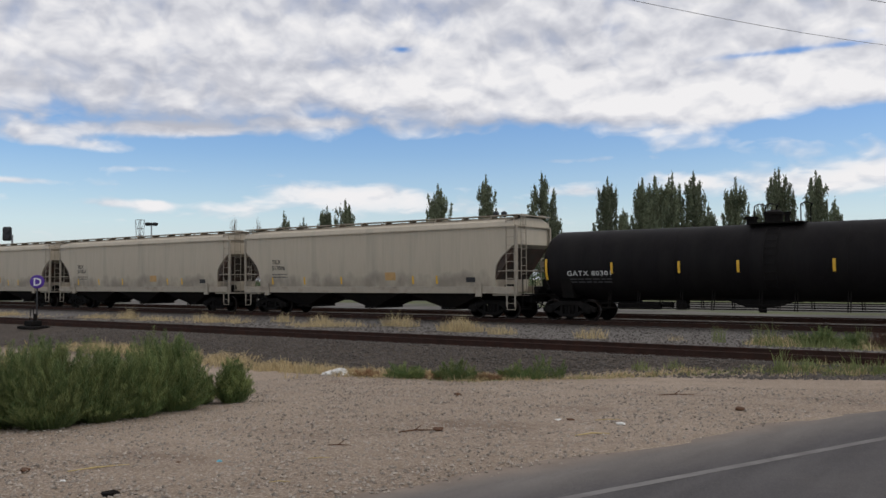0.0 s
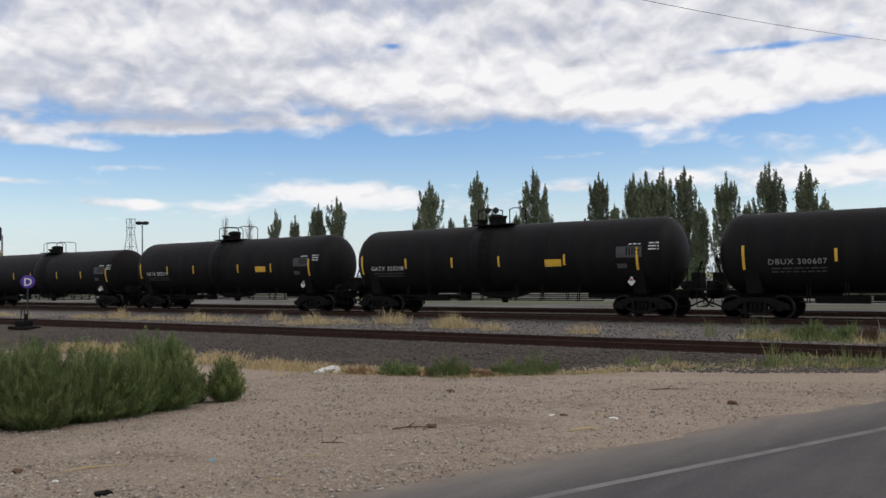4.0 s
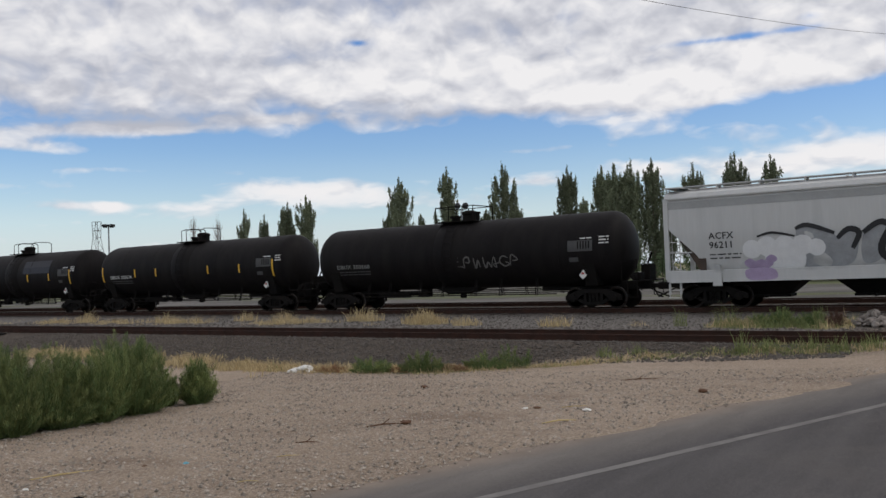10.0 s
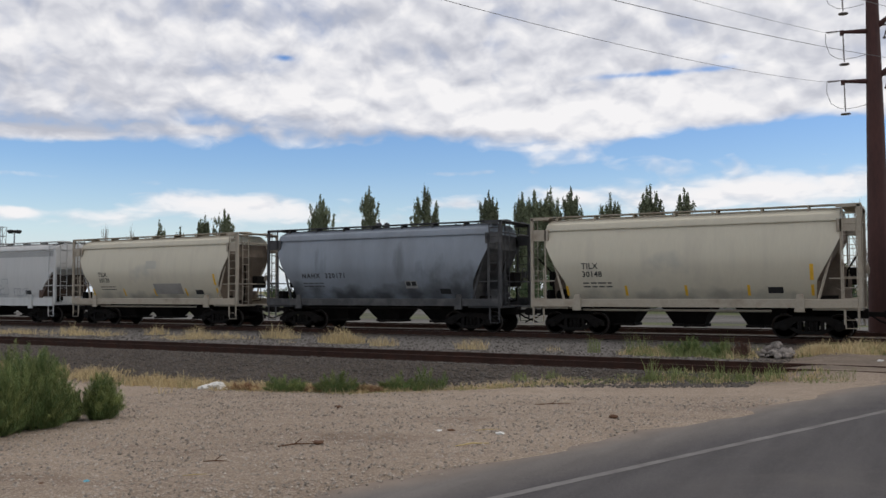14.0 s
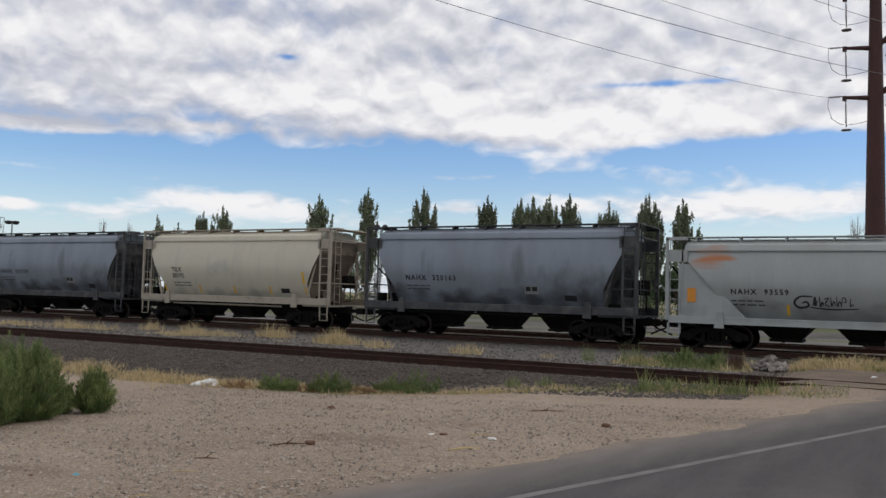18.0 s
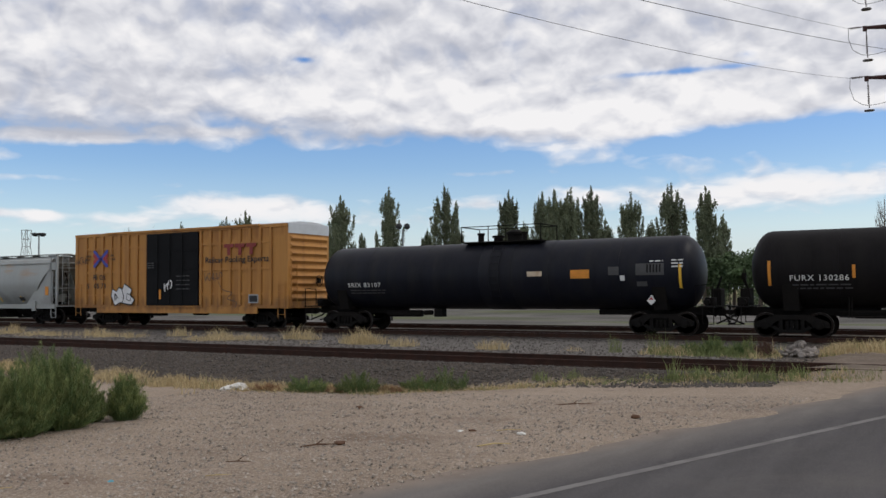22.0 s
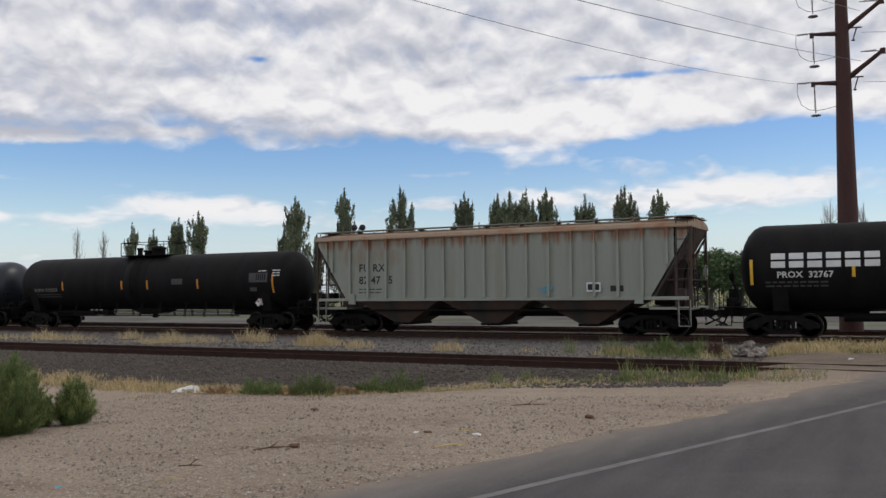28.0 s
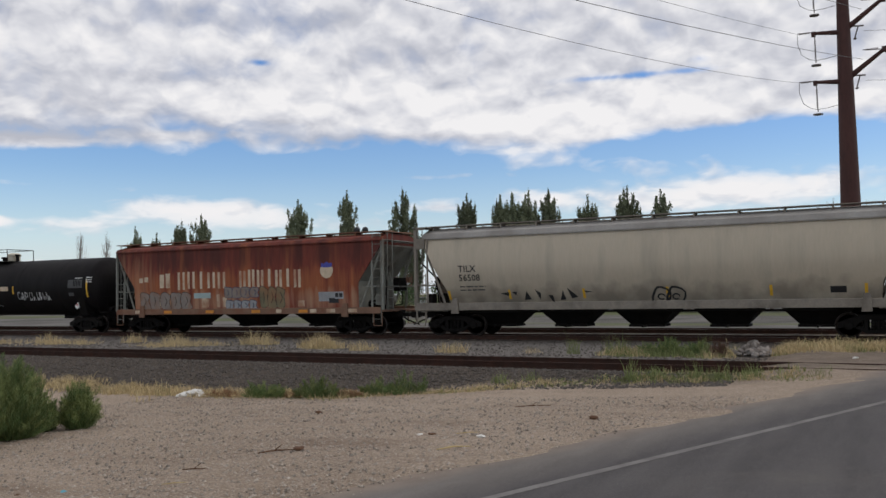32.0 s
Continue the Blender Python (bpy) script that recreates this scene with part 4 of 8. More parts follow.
def curl(rnd, x, z, size, n=9, turn=3.2):
    """A loose looping stroke."""
    a, pts = rnd.uniform(0, 6.28), []
    k = rnd.choice((-1, 1)) * turn / n
    for _ in range(n):
        pts.append((x, z))
        x += math.cos(a) * size / n * 2.2
        z += math.sin(a) * size / n * 2.2
        a += k * rnd.uniform(0.4, 1.7)
    return pts


def spray(car, y_of, x0, x1, z0, z1, count, mat, width, size, seed, name="spray_paint", label=""):
    """Loose looping strokes of spray paint within a stretch of the side."""
    rnd = random.Random(seed)
    s = Shape()
    for i in range(count):
        x = x0 + (x1 - x0) * (i + 0.5) / count + rnd.uniform(-0.1, 0.1)
        pts = [(min(max(a, x0), x1), min(max(b, z0), z1)) for a, b in curl(rnd, x, rnd.uniform(z0 + 0.2 * (z1 - z0), z1 - 0.2 * (z1 - z0)), size)]
        ribbon(s, y_of, pts, width, 0.008 + 0.0015 * (i % 5))
    return part(name, s, mat, car, label, kind="stuff")


def scrawl(car, y_of, x0, x1, z0, z1, count, mat, width, seed, label=""):
    """A row of hasty sprayed signs: tall strokes, hooks, loops and zigzags that spell nothing."""
    rnd = random.Random(seed)
    s = Shape()
    w, h = (x1 - x0) / count, z1 - z0
    kinds = (((0.1, 0.1), (0.2, 0.9), (0.6, 0.95), (0.75, 0.6), (0.3, 0.45)), ((0.2, 1.0), (0.35, 0.0), (0.7, 0.55), (0.85, 0.0)), ((0.8, 0.85), (0.3, 0.9), (0.1, 0.4), (0.5, 0.05), (0.85, 0.4), (0.5, 0.5)),
             ((0.1, 0.0), (0.45, 1.0), (0.6, 0.1), (0.3, 0.4), (0.85, 0.45)), ((0.5, 1.0), (0.45, 0.0), (0.7, 0.2), (0.9, 0.05)), ((0.1, 0.7), (0.8, 0.95), (0.2, 0.2), (0.9, 0.1)))
    for i in range(count):
        pts = [(x0 + w * (i + a * 1.15 - 0.05 + rnd.uniform(-0.08, 0.08)), z0 + h * min(1, max(0, b + rnd.uniform(-0.12, 0.12)))) for a, b in rnd.choice(kinds)]
        ribbon(s, y_of, smooth_line(pts, 5), width * rnd.uniform(0.7, 1.2), 0.008 + 0.0015 * (i % 4))
    return part("sprayed_scrawl", s, mat, car, label, kind="stuff")


def block_scrawl(car, y_of, x0, x1, z0, z1, count, fill, edge, seed, label=""):
    """Swollen sprayed blocks with dark outlines that spell nothing."""
    rnd = random.Random(seed)
    body, rim = Shape(), Shape()
    w, h = (x1 - x0) / count, z1 - z0
    for i in range(count):
        ax, j = x0 + w * i, lambda k: rnd.uniform(-k, k)
        poly = [(ax + w * (a + j(0.07)), z0 + h * min(1, max(0, b + j(0.07)))) for a, b in ((0.05, 0.08), (0.0, 0.5), (0.1, 0.95), (0.55, 1.0), (0.98, 0.85), (0.85, 0.5), (1.0, 0.1), (0.5, 0.0))]
        blob(body, y_of, poly, 0.006 + 0.0008 * i, 3)
        ribbon(rim, y_of, smooth_line(poly + poly[:1], 3), 0.032, 0.011 + 0.0008 * i)
        ribbon(rim, y_of, smooth_line([(ax + w * 0.45, z0 + h * 0.75), (ax + w * (0.6 + j(0.1)), z0 + h * 0.5), (ax + w * (0.4 + j(0.1)), z0 + h * 0.25)], 3), 0.045, 0.013)
    part("sprayed_block", body, fill, car, label, kind="stuff")
    part("sprayed_outline", rim, edge, car, kind="stuff")


def small_print(car, y_of, x, z, rows, width, mat, seed, h=0.05, gap=0.10, name="small_print"):
    """Lines of print too small to read, as bars."""
    rnd = random.Random(seed)
    s = Shape()
    for r in range(rows):
        a = x
        while a < x + width:
            b = min(x + width, a + rnd.uniform(0.12, 0.34))
            skin_rect(s, y_of, a, b, z - r * gap, z - r * gap + h, 0.005, 1)
            a = b + 0.06
    return part(name, s, mat, car, kind="stuff")


def brake_wheel(car, x, y, z, mat):
    s = Shape()
    n, r = 14, 0.27
    s.path([(0, r * math.cos(2 * math.pi * k / n), r * math.sin(2 * math.pi * k / n)) for k in range(n + 1)], 0.018, 5)
    for k in range(4):
        a = math.pi / 4 + k * math.pi / 2
        s.tube((0, 0, 0), (0.02, r * math.cos(a), r * math.sin(a)), 0.014, 5)
    s.box(-0.1, 0.06, -0.09, 0.09, -0.12, 0.12)
    return part("brake_wheel", s, mat, car, at=pose(x, y, z))


def tank_car(label, L, D, zb, mark, text_dx=0.6, paint="black_tank", marks=(0.5,), dome=0.0, dome_kind=0, dome_w=1.0, wide=2.0, sump=True, seed=1, panels=(), saddle_rails=True, tape="mark_yellow", text_paint="mark_white", manway_dx=None, manway_paint="underframe"):
    """A tank car. L: length of the tank, D: its diameter, zb: its lowest point."""
    car = root("tank_car", label, "tank car", group="cars of the freight train")
    R = D / 2
    zc = zb + R
    P = M[paint]
    half = L / 2
    hd = 0.55 * R
    rings = [(-half + hd * (1 - math.cos(a)), R * math.sin(a)) for a in [k * math.pi / 2 / 7 for k in range(1, 8)]]
    body = [(-half + 0.004, 0.05)] + rings
    for k in (1, 2, 4, 5):                               # weld seams
        x = -half + L * k / 6
        body += [(x - 0.03, R), (x - 0.025, R + 0.008), (x + 0.025, R + 0.008), (x + 0.03, R)]
    body += [(-x, r) for x, r in reversed(rings)] + [(half - 0.004, 0.05)]
    tank = part("tank", Shape().lathe(body, "x", (0, 0, zc), 44), P, car, smooth=30)
    y_of = lambda z: -math.sqrt(max(0.02, (R + 0.009) ** 2 - (z - zc) ** 2))
    # jacket band round the middle and the sump under it
    s = Shape().lathe([(dome - 0.75, R + 0.004), (dome - 0.72, R + 0.02), (dome + 0.72, R + 0.02), (dome + 0.75, R + 0.004)], "x", (0, 0, zc), 44)
    part("jacket_band", s, P, car, smooth=30)
    if sump:
        s = Shape().plate([(-1.35, zb + 0.10), (1.35, zb + 0.10), (0.45, zb - 0.20), (-0.45, zb - 0.20)], -0.55, 0.55)
        s.tube((0, 0, zb - 0.2), (0, 0, zb - 0.42), 0.14, 12).tube((0, -0.2, zb - 0.33), (0, 0.2, zb - 0.33), 0.06, 8)
        part("bottom_outlet", s, M["underframe"], car, at=pose(-0.2, 0, 0))
    # stub sills, saddles, end platforms
    tc_ = half - 1.45
    for g in (-1, 1):
        s = Shape().box(half - 4.2, half + 0.62, -0.17, 0.17, 0.74, 1.06, 0.02) if g > 0 else Shape().box(-half - 0.62, -half + 4.2, -0.17, 0.17, 0.74, 1.06, 0.02)
        part("stub_sill", s, M["underframe"], car)
        s = Shape()
        prof = [(-R * 0.92, zc - R * 0.39), (-R * 0.62, zc - R * 0.785), (0, zb), (R * 0.62, zc - R * 0.785), (R * 0.92, zc - R * 0.39), (R * 0.75, 0.95), (-R * 0.75, 0.95)]
        n = len(prof)
        x0, x1 = g * tc_ - 0.26, g * tc_ + 0.26
        s.add([(x0, a, b) for a, b in prof] + [(x1, a, b) for a, b in prof], [tuple(range(n)), tuple(range(2 * n - 1, n - 1, -1))] + [(k, (k + 1) % n, n + (k + 1) % n, n + k) for k in range(n)])
        part("saddle", s, M["underframe"], car)
        s = Shape().box(min(g * (half + 0.02), g * (half + 0.62)), max(g * (half + 0.02), g * (half + 0.62)), -1.45, 1.45, 1.06, 1.11)
        platform = part("end_platform", s, M["underframe"], car)
        xe = g * (half + 0.58)
        for y in (-1.42, 1.42):
            part("handrail", Shape().path([(xe, y, 1.1), (xe, y, 1.92), (g * (half - 0.05), y, 1.86), (g * (half - 0.05), y, 1.1)], 0.015, 6), M["underframe"], platform)
            part("step", Shape().path([(xe, y, 1.1), (xe, y, 0.46), (xe - g * 0.4, y, 0.46), (xe - g * 0.4, y, 1.1)], 0.022, 6), M["underframe"], platform)
        part("end_railing", Shape().path([(xe, -1.40, 1.1), (xe, -1.40, 1.92), (xe, -0.6, 1.92), (xe, -0.6, 1.1)], 0.015, 6), M["underframe"], platform)
        # hoses and brake gear between truck and end
        s = Shape().path([(g * (half + 0.55), 0.35, 0.85), (g * (half + 0.75), 0.35, 0.45), (g * (half + 1.0), 0.2, 0.40)], 0.03, 6)
        s.path([(g * (half + 0.1), -0.6, 0.95), (g * (half + 0.5), -0.75, 0.72), (g * (half + 0.62), -1.1, 0.80)], 0.025, 6)
        part("air_hose", s, M["underframe"], car)
        s = Shape().box(*sorted((g * (half + 0.15), g * (half + 0.5))), 0.15, 0.85, 1.1, 1.75, 0.04).box(*sorted((g * (half + 0.1), g * (half + 0.45))), -0.7, -0.25, 1.1, 1.42, 0.03)
        s.tube((g * (half + 0.3), 0.5, 1.75), (g * (half + 0.45), 0.6, 2.2), 0.04, 6).tube((g * (half + 0.2), -0.9, 1.25), (g * (half + 0.2), 0.2, 1.25), 0.11, 10)
        part("brake_gear", s, M["underframe"], car)
    brake_wheel(car, -half - 0.45, 0.75, 2.2, M["underframe"])
    # side rails under the tank, on hangers
    if saddle_rails:
        for y in (-1.22, 1.22):
            s = Shape().tube((-half + 3.0, y, zb - 0.10), (half - 3.0, y, zb - 0.10), 0.022, 6).tube((-half + 3.0, y, zb - 0.27), (half - 3.0, y, zb - 0.27), 0.026, 6)
            x = -half + 3.3
            k = 0
            while x < half - 3.2:
                for d in (0, 0.09):
                    s.tube((x + d, y, zb - 0.32), (x + d, y * 0.85, zc - R * 0.72), 0.022, 5)
                x += 1.75 if k % 2 else 1.25
                k += 1
            part("side_rail", s, M["underframe"], car)
    s = Shape().tube((-half + 3.4, -0.35, zb - 0.20), (-half + 5.2, -0.35, zb - 0.20), 0.15, 12).tube((-half + 5.3, -0.3, zb - 0.16), (-half + 5.7, -0.3, zb - 0.16), 0.11, 10).box(-half + 5.9, -half + 6.3, -0.5, -0.1, zb - 0.34, zb + 0.02)
    part("brake_cylinder", s, M["underframe"], car)
    # fittings on the top
    zt = zb + D
    s = Shape().box(dome - dome_w, dome + dome_w, -0.85, 0.85, zt - 0.03, zt + 0.02)
    deck = part("top_platform", s, M["underframe"], car)
    s = Shape()
    if dome_kind == 0:
        for y in (-0.85, 0.85):
            s.path([(dome - dome_w, y, zt), (dome - dome_w, y, zt + 0.66), (dome + dome_w, y, zt + 0.66), (dome + dome_w, y, zt)], 0.026, 6)
            s.tube((dome - dome_w * 0.3, y, zt), (dome - dome_w * 0.3, y, zt + 0.66), 0.022, 6)
        for x in (dome - dome_w, dome + dome_w):
            s.tube((x, -0.85, zt + 0.66), (x, 0.85, zt + 0.66), 0.024, 6)
    else:
        for x in (dome - dome_w * 0.75, dome - dome_w * 0.35, dome + dome_w * 0.9):
            s.path([(x, -0.7, zt), (x, -0.7, zt + 0.62), (x + 0.12, -0.5, zt + 0.72), (x + 0.12, 0.5, zt + 0.72), (x, 0.7, zt + 0.62), (x, 0.7, zt)], 0.024, 6)
    part("top_railing", s, M["underframe"], deck)
    xm = dome + (0.30 if dome_kind != 1 else -0.25)
    if manway_dx is not None:
        xm = dome + manway_dx
    s = Shape().lathe([(zt - 0.10, 0.33), (zt + 0.30, 0.33), (zt + 0.32, 0.37), (zt + 0.42, 0.37), (zt + 0.50, 0.20), (zt + 0.51, 0.05)], "z", (xm, 0, 0), 18)
    part("manway", s, M[manway_paint], car, smooth=35)
    s = Shape().lathe([(zt - 0.05, 0.20), (zt + 0.20, 0.20), (zt + 0.21, 0.27), (zt + 0.30, 0.27)], "z", (xm - 0.85, 0.12, 0), 14)
    part("valve_housing", s, M["underframe"], car, smooth=35)
    s = Shape().lathe([(zt - 0.05, 0.09), (zt + 0.30, 0.09), (zt + 0.31, 0.14), (zt + 0.40, 0.14)], "z", (xm + 0.55, -0.2, 0), 10)
    part("relief_valve", s, M["underframe"], car, smooth=35)
    if dome_w > 1.4:
        s = Shape().lathe([(zt - 0.05, 0.13), (zt + 0.34, 0.13), (zt + 0.35, 0.17), (zt + 0.44, 0.17)], "z", (dome - dome_w * 0.75, 0.1, 0), 10)
        part("vent_valve", s, M["underframe"], car, smooth=35)
    # a ladder up the side to the deck
    s = Shape()
    for dx in (-0.22, 0.22):
        pts = [(dome + dx, -math.sin(a) * (R + 0.10), zc + math.cos(a) * (R + 0.10)) for a in [0.62 + 0.18 * k for k in range(10)]]
        s.path(pts, 0.018, 5)
    for k in range(9):
        a = 0.66 + 0.19 * k
        s.tube((dome - 0.22, -math.sin(a) * (R + 0.10), zc + math.cos(a) * (R + 0.10)), (dome + 0.22, -math.sin(a) * (R + 0.10), zc + math.cos(a) * (R + 0.10)), 0.016, 5)
    part("ladder", s, P, car)
    # markings
    for xm in marks:
        s = Shape()
        if abs(xm) > half - 2.0:
            skin_rect(s, y_of, xm - 0.05, xm + 0.05, zc - 0.60, zc + 0.28, 0.006, 5)
        else:
            skin_rect(s, y_of, xm - 0.05, xm + 0.05, zc - 0.36, zc + 0.09, 0.006, 3)
        part("reflector", s, M[tape], car, "worn reflective strip")
    if mark:
        flat_text(car, "lettering", mark, 0.275, text_dx, zc - 0.43, lambda z: y_of(z) - 0.008, M[text_paint], "white stencilled lettering", 1.12, wide, 0.006)
        small_print(car, y_of, text_dx + 0.1, zc - 0.60, 2, 1.9, M["mark_grey"], seed, 0.05, 0.12)
    s = Shape()
    skin_rect(s, y_of, half - 2.28, half - 1.2, zc - 0.10, zc + 0.34, 0.004, 3)
    panel = part("data_panel", s, M["mark_grey"], car, "grey stencilled data panel")
    for k in range(5):
        s = skin_rect(Shape(), y_of, half - 1.86 + k * 0.12, half - 1.80 + k * 0.12, zc + 0.0, zc + 0.30, 0.006, 2)
        part("panel_column", s, M["black_tank"], panel)
    small_print(car, y_of, half - 1.75, zc + 0.40, 1, 0.5, M["mark_white"], seed + 9, 0.045, 0.1)
    small_print(car, y_of, half - 0.92, zc + 0.42, 3, 0.42, M["mark_white"], seed + 3, 0.05, 0.12)
    s = skin_rect(Shape(), y_of, half - 2.25, half - 1.85, zc - 0.52, zc - 0.34, 0.005, 2)
    part("test_stencil", s, M["mark_grey"], car)
    d = 0.17
    zq = zc - 1.06
    xq, yq = half - 1.70, -1.42
    s = Shape()
    s.add([(xq + a, yq, zq + b) for a, b in ((0, -d), (d, 0), (0, d), (-d, 0))] + [(xq + a, yq + 0.02, zq + b) for a, b in ((0, -d), (d, 0), (0, d), (-d, 0))], [(0, 1, 2, 3), (7, 6, 5, 4), (0, 4, 5, 1), (1, 5, 6, 2), (2, 6, 7, 3), (3, 7, 4, 0)])
    s.box(xq - 0.03, xq + 0.03, yq + 0.02, yq + 0.5, zq - 0.1, zq + 0.2)
    placard = part("placard", s, M["mark_white"], car, "white diamond hazard placard")
    s = Shape()
    s.add([(xq + a, yq - 0.004, zq + b) for a, b in ((-0.10, 0.03), (0.10, 0.03), (0, 0.14))], [(0, 1, 2)])
    part("placard_mark", s, M["mark_red"], placard)
    for px, pz, w, h, mt in panels:
        s = skin_rect(Shape(), y_of, px - w / 2, px + w / 2, zc + pz - h / 2, zc + pz + h / 2, 0.007, 2)
        part("panel", s, M[mt], car)
    for g in (-1, 1):
        add_truck(car, g * tc_)
    add_couplers(car, half + 0.6)
    return car, y_of, zc, half


def hopper_body(levels):
    """levels from below: half width, height, half length."""
    s = Shape()
    vs = []
    for w, z, e in levels:
        vs += [(-e, -w, z), (e, -w, z), (e, w, z), (-e, w, z)]
    n = len(levels)
    fs = [(3, 2, 1, 0), (4 * n - 4, 4 * n - 3, 4 * n - 2, 4 * n - 1)]
    for i in range(n - 1):
        for k in range(4):
            a, b = 4 * i + k, 4 * i + (k + 1) % 4
            fs.append((a, b, b + 4, a + 4))
    return s.add(vs, fs)


def hopper_car(label, L, paint, end_in, prof, zs0=1.12, zs1=1.45, ze=4.25, zr=4.55, bays=3, style="slope", ribs=0, sill_paint=None, mark=(), bulge=0.0,
               cap_paint=None, mark_paint="mark_black", bar_xs=(), dark_end="brown_and_shade", bay_paint="underframe", seed=1, rib_paint=None, plates=True, post=0.055, ladder_paint=None, tuck=0.0, gusset=False, cage_paint=None, rounded=0.0, bay_gap=0.02, bay_foot=0.36, open_bays=False):
    """A covered hopper car. end_in and top_in: how far its side ends short of the car's end at the sill and at the eave."""
    car = root("covered_hopper_car", label, "hopper car", group="cars of the freight train")
    half = L / 2
    P = M[paint]
    SP = M[sill_paint or paint]
    W = 1.55

    def width(z):
        k = (z - zs1) / (ze - zs1)
        low = max(0.0, (0.55 - k) / 0.55)
        return W - 0.06 - tuck * low ** 1.7 + bulge * math.sin(max(0.0, min(1.0, k)) * math.pi) - (0.06 if bulge else 0) * (1 - k) - rounded * max(0.0, (k - 0.45) / 0.55) ** 2

    def inset(z):
        """How far the side ends short of the car's end at a height; prof lists heights and insets from above."""
        for (za, ia), (zb_, ib) in zip(prof, prof[1:]):
            if z >= za:
                return ia
            if z > zb_:
                k = (za - z) / (za - zb_)
                k = math.sin(k * math.pi / 2) if style == "oval" else k
                return ia + (ib - ia) * k
        return prof[-1][1]

    top_in = prof[0][1]
    lv = []
    n = 22
    for i in range(n + 1):
        z = zs0 + 0.05 + (ze - zs0 - 0.05) * i / n
        lv.append((width(z), z, half - inset(z)))
    part("body", hopper_body(lv), P, car, smooth=35)
    y_of = lambda z: -width(z) - 0.003
    # roof: sloped edges, flat top
    e = half - top_in
    We = W - rounded
    s = hopper_body([(We + 0.02, ze - 0.03, e + 0.03), (We + 0.02, ze + 0.02, e + 0.03), (We * 0.95, ze + (zr - ze) * 0.5, e + 0.02), (W * 0.55, zr, e)])
    part("roof", s, M[cap_paint] if cap_paint else P, car, smooth=25)
    # a trough of hatches and the walkways beside it
    s = Shape().box(-e + 0.5, e - 0.5, -0.28, 0.28, zr - 0.02, zr + 0.08, 0.02)
    hatch = part("roof_hatch", s, SP, car)
    x = -e + 1.0
    clamp = Shape().box(-0.03, 0.03, -0.33, 0.33, zr + 0.06, zr + 0.10).mesh("hatch_clamp", SP)
    while x < e - 0.6:
        part("hatch_clamp", clamp, None, hatch, at=pose(x, 0, 0))
        x += 1.3
    for y in (-0.78, 0.78):
        s = Shape().box(-half + 0.1, half - 0.1, y - 0.26, y + 0.26, zr + 0.10, zr + 0.135)
        x = -e + 0.3
        while x < e:
            s.box(x - 0.03, x + 0.03, y - 0.24, y + 0.24, zr - 0.12, zr + 0.10)
            x += 1.55
        part("running_board", s, SP, car)
    for g in (-1, 1):
        s = Shape().box(min(g * (half - 0.75), g * (half - 0.1)), max(g * (half - 0.75), g * (half - 0.1)), -1.45, 1.45, zr + 0.06, zr + 0.10)
        part("end_running_board", s, SP, car)
    # sills
    for y in (-1, 1):
        s = Shape().box(-half + 0.25, half - 0.25, y * 1.50 - 0.05, y * 1.50 + 0.05, zs0, zs1, 0.015).box(-half + 0.25, half - 0.25, y * 1.50 - 0.09, y * 1.50 + 0.09, zs0, zs0 + 0.03)
        part("side_sill", s, SP, car)
    if open_bays:                                            # sills that end at the outer bays
        for g in (-1, 1):
            part("stub_sill", Shape().box(*sorted((g * half, g * (half - end_in - 1.3))), -0.2, 0.2, 0.72, 1.06, 0.02), M["underframe"], car)
    else:
        part("center_sill", Shape().box(-half, half, -0.2, 0.2, 0.72, 1.06, 0.02), M["underframe"], car)
    # bays
    span = 2 * (half - end_in - 0.5)
    bw = span / bays
    for k in range(bays):
        x = -span / 2 + bw * (k + 0.5)
        s = Shape()
        bt, bf = bw / 2 - bay_gap, bay_foot
        dt, df = (1.0, 0.45) if open_bays else (1.44, 0.95)
        tb = [(-bt, -dt), (bt, -dt), (bt, dt), (-bt, dt)]
        bb = [(-bf, -df), (bf, -df), (bf, df), (-bf, df)]
        s.add([(a, b, zs0 + 0.04) for a, b in tb] + [(a, b, 0.46) for a, b in bb], [(0, 1, 2, 3), (7, 6, 5, 4)] + [(k2, 4 + k2, 4 + (k2 + 1) % 4, (k2 + 1) % 4) for k2 in range(4)])
        bay = part("discharge_bay", s, M[bay_paint], car, at=pose(x, 0, 0))
        s = Shape().box(-bf - 0.06, bf + 0.06, -df - 0.05, df + 0.05, 0.36, 0.46, 0.015).tube((0, -1.15, 0.40), (0, 1.15, 0.40), 0.045, 8)
        part("outlet_gate", s, M["underframe"], bay)
    # ends
    for g in (-1, 1):
        a, b = sorted((g * (half - 0.12), g * (half - max(1.2, end_in + 0.1))))
        part("end_platform", Shape().box(a, b, -1.48, 1.48, 1.02, 1.10), SP, car)
        cage = Shape()
        for y in (-1.46, 1.46):
            cage.box(g * (half - 0.16) - post, g * (half - 0.16) + post, y - 0.05, y + 0.05, 1.1, (zr + 0.08) if plates else ze)
            if style == "slope":
                cage.box(g * (half - 0.72) - 0.028, g * (half - 0.72) + 0.028, y - 0.03, y + 0.03, 1.1, ze)
                # brace along the slope sheet
                cage.tube((g * (half - end_in + 0.1), y * 0.96, zs1), (g * (half - top_in - 0.05), y * 0.96, ze - 0.3), 0.05, 6)
            if style == "slope" and plates:
                a0, a1 = sorted((g * (half - 0.12), g * (half - top_in - 0.1)))
                cage.box(a0, a1, y - 0.03, y + 0.03, ze - 0.42, ze + 0.02)
                cage.box(a0, a1, y - 0.05, y + 0.05, zr - 0.02, zr + 0.06)
            else:
                cage.tube((g * (half - 0.16), y, ze + 0.02), (g * (half - top_in - 0.05), y, ze + 0.02), 0.05, 6)
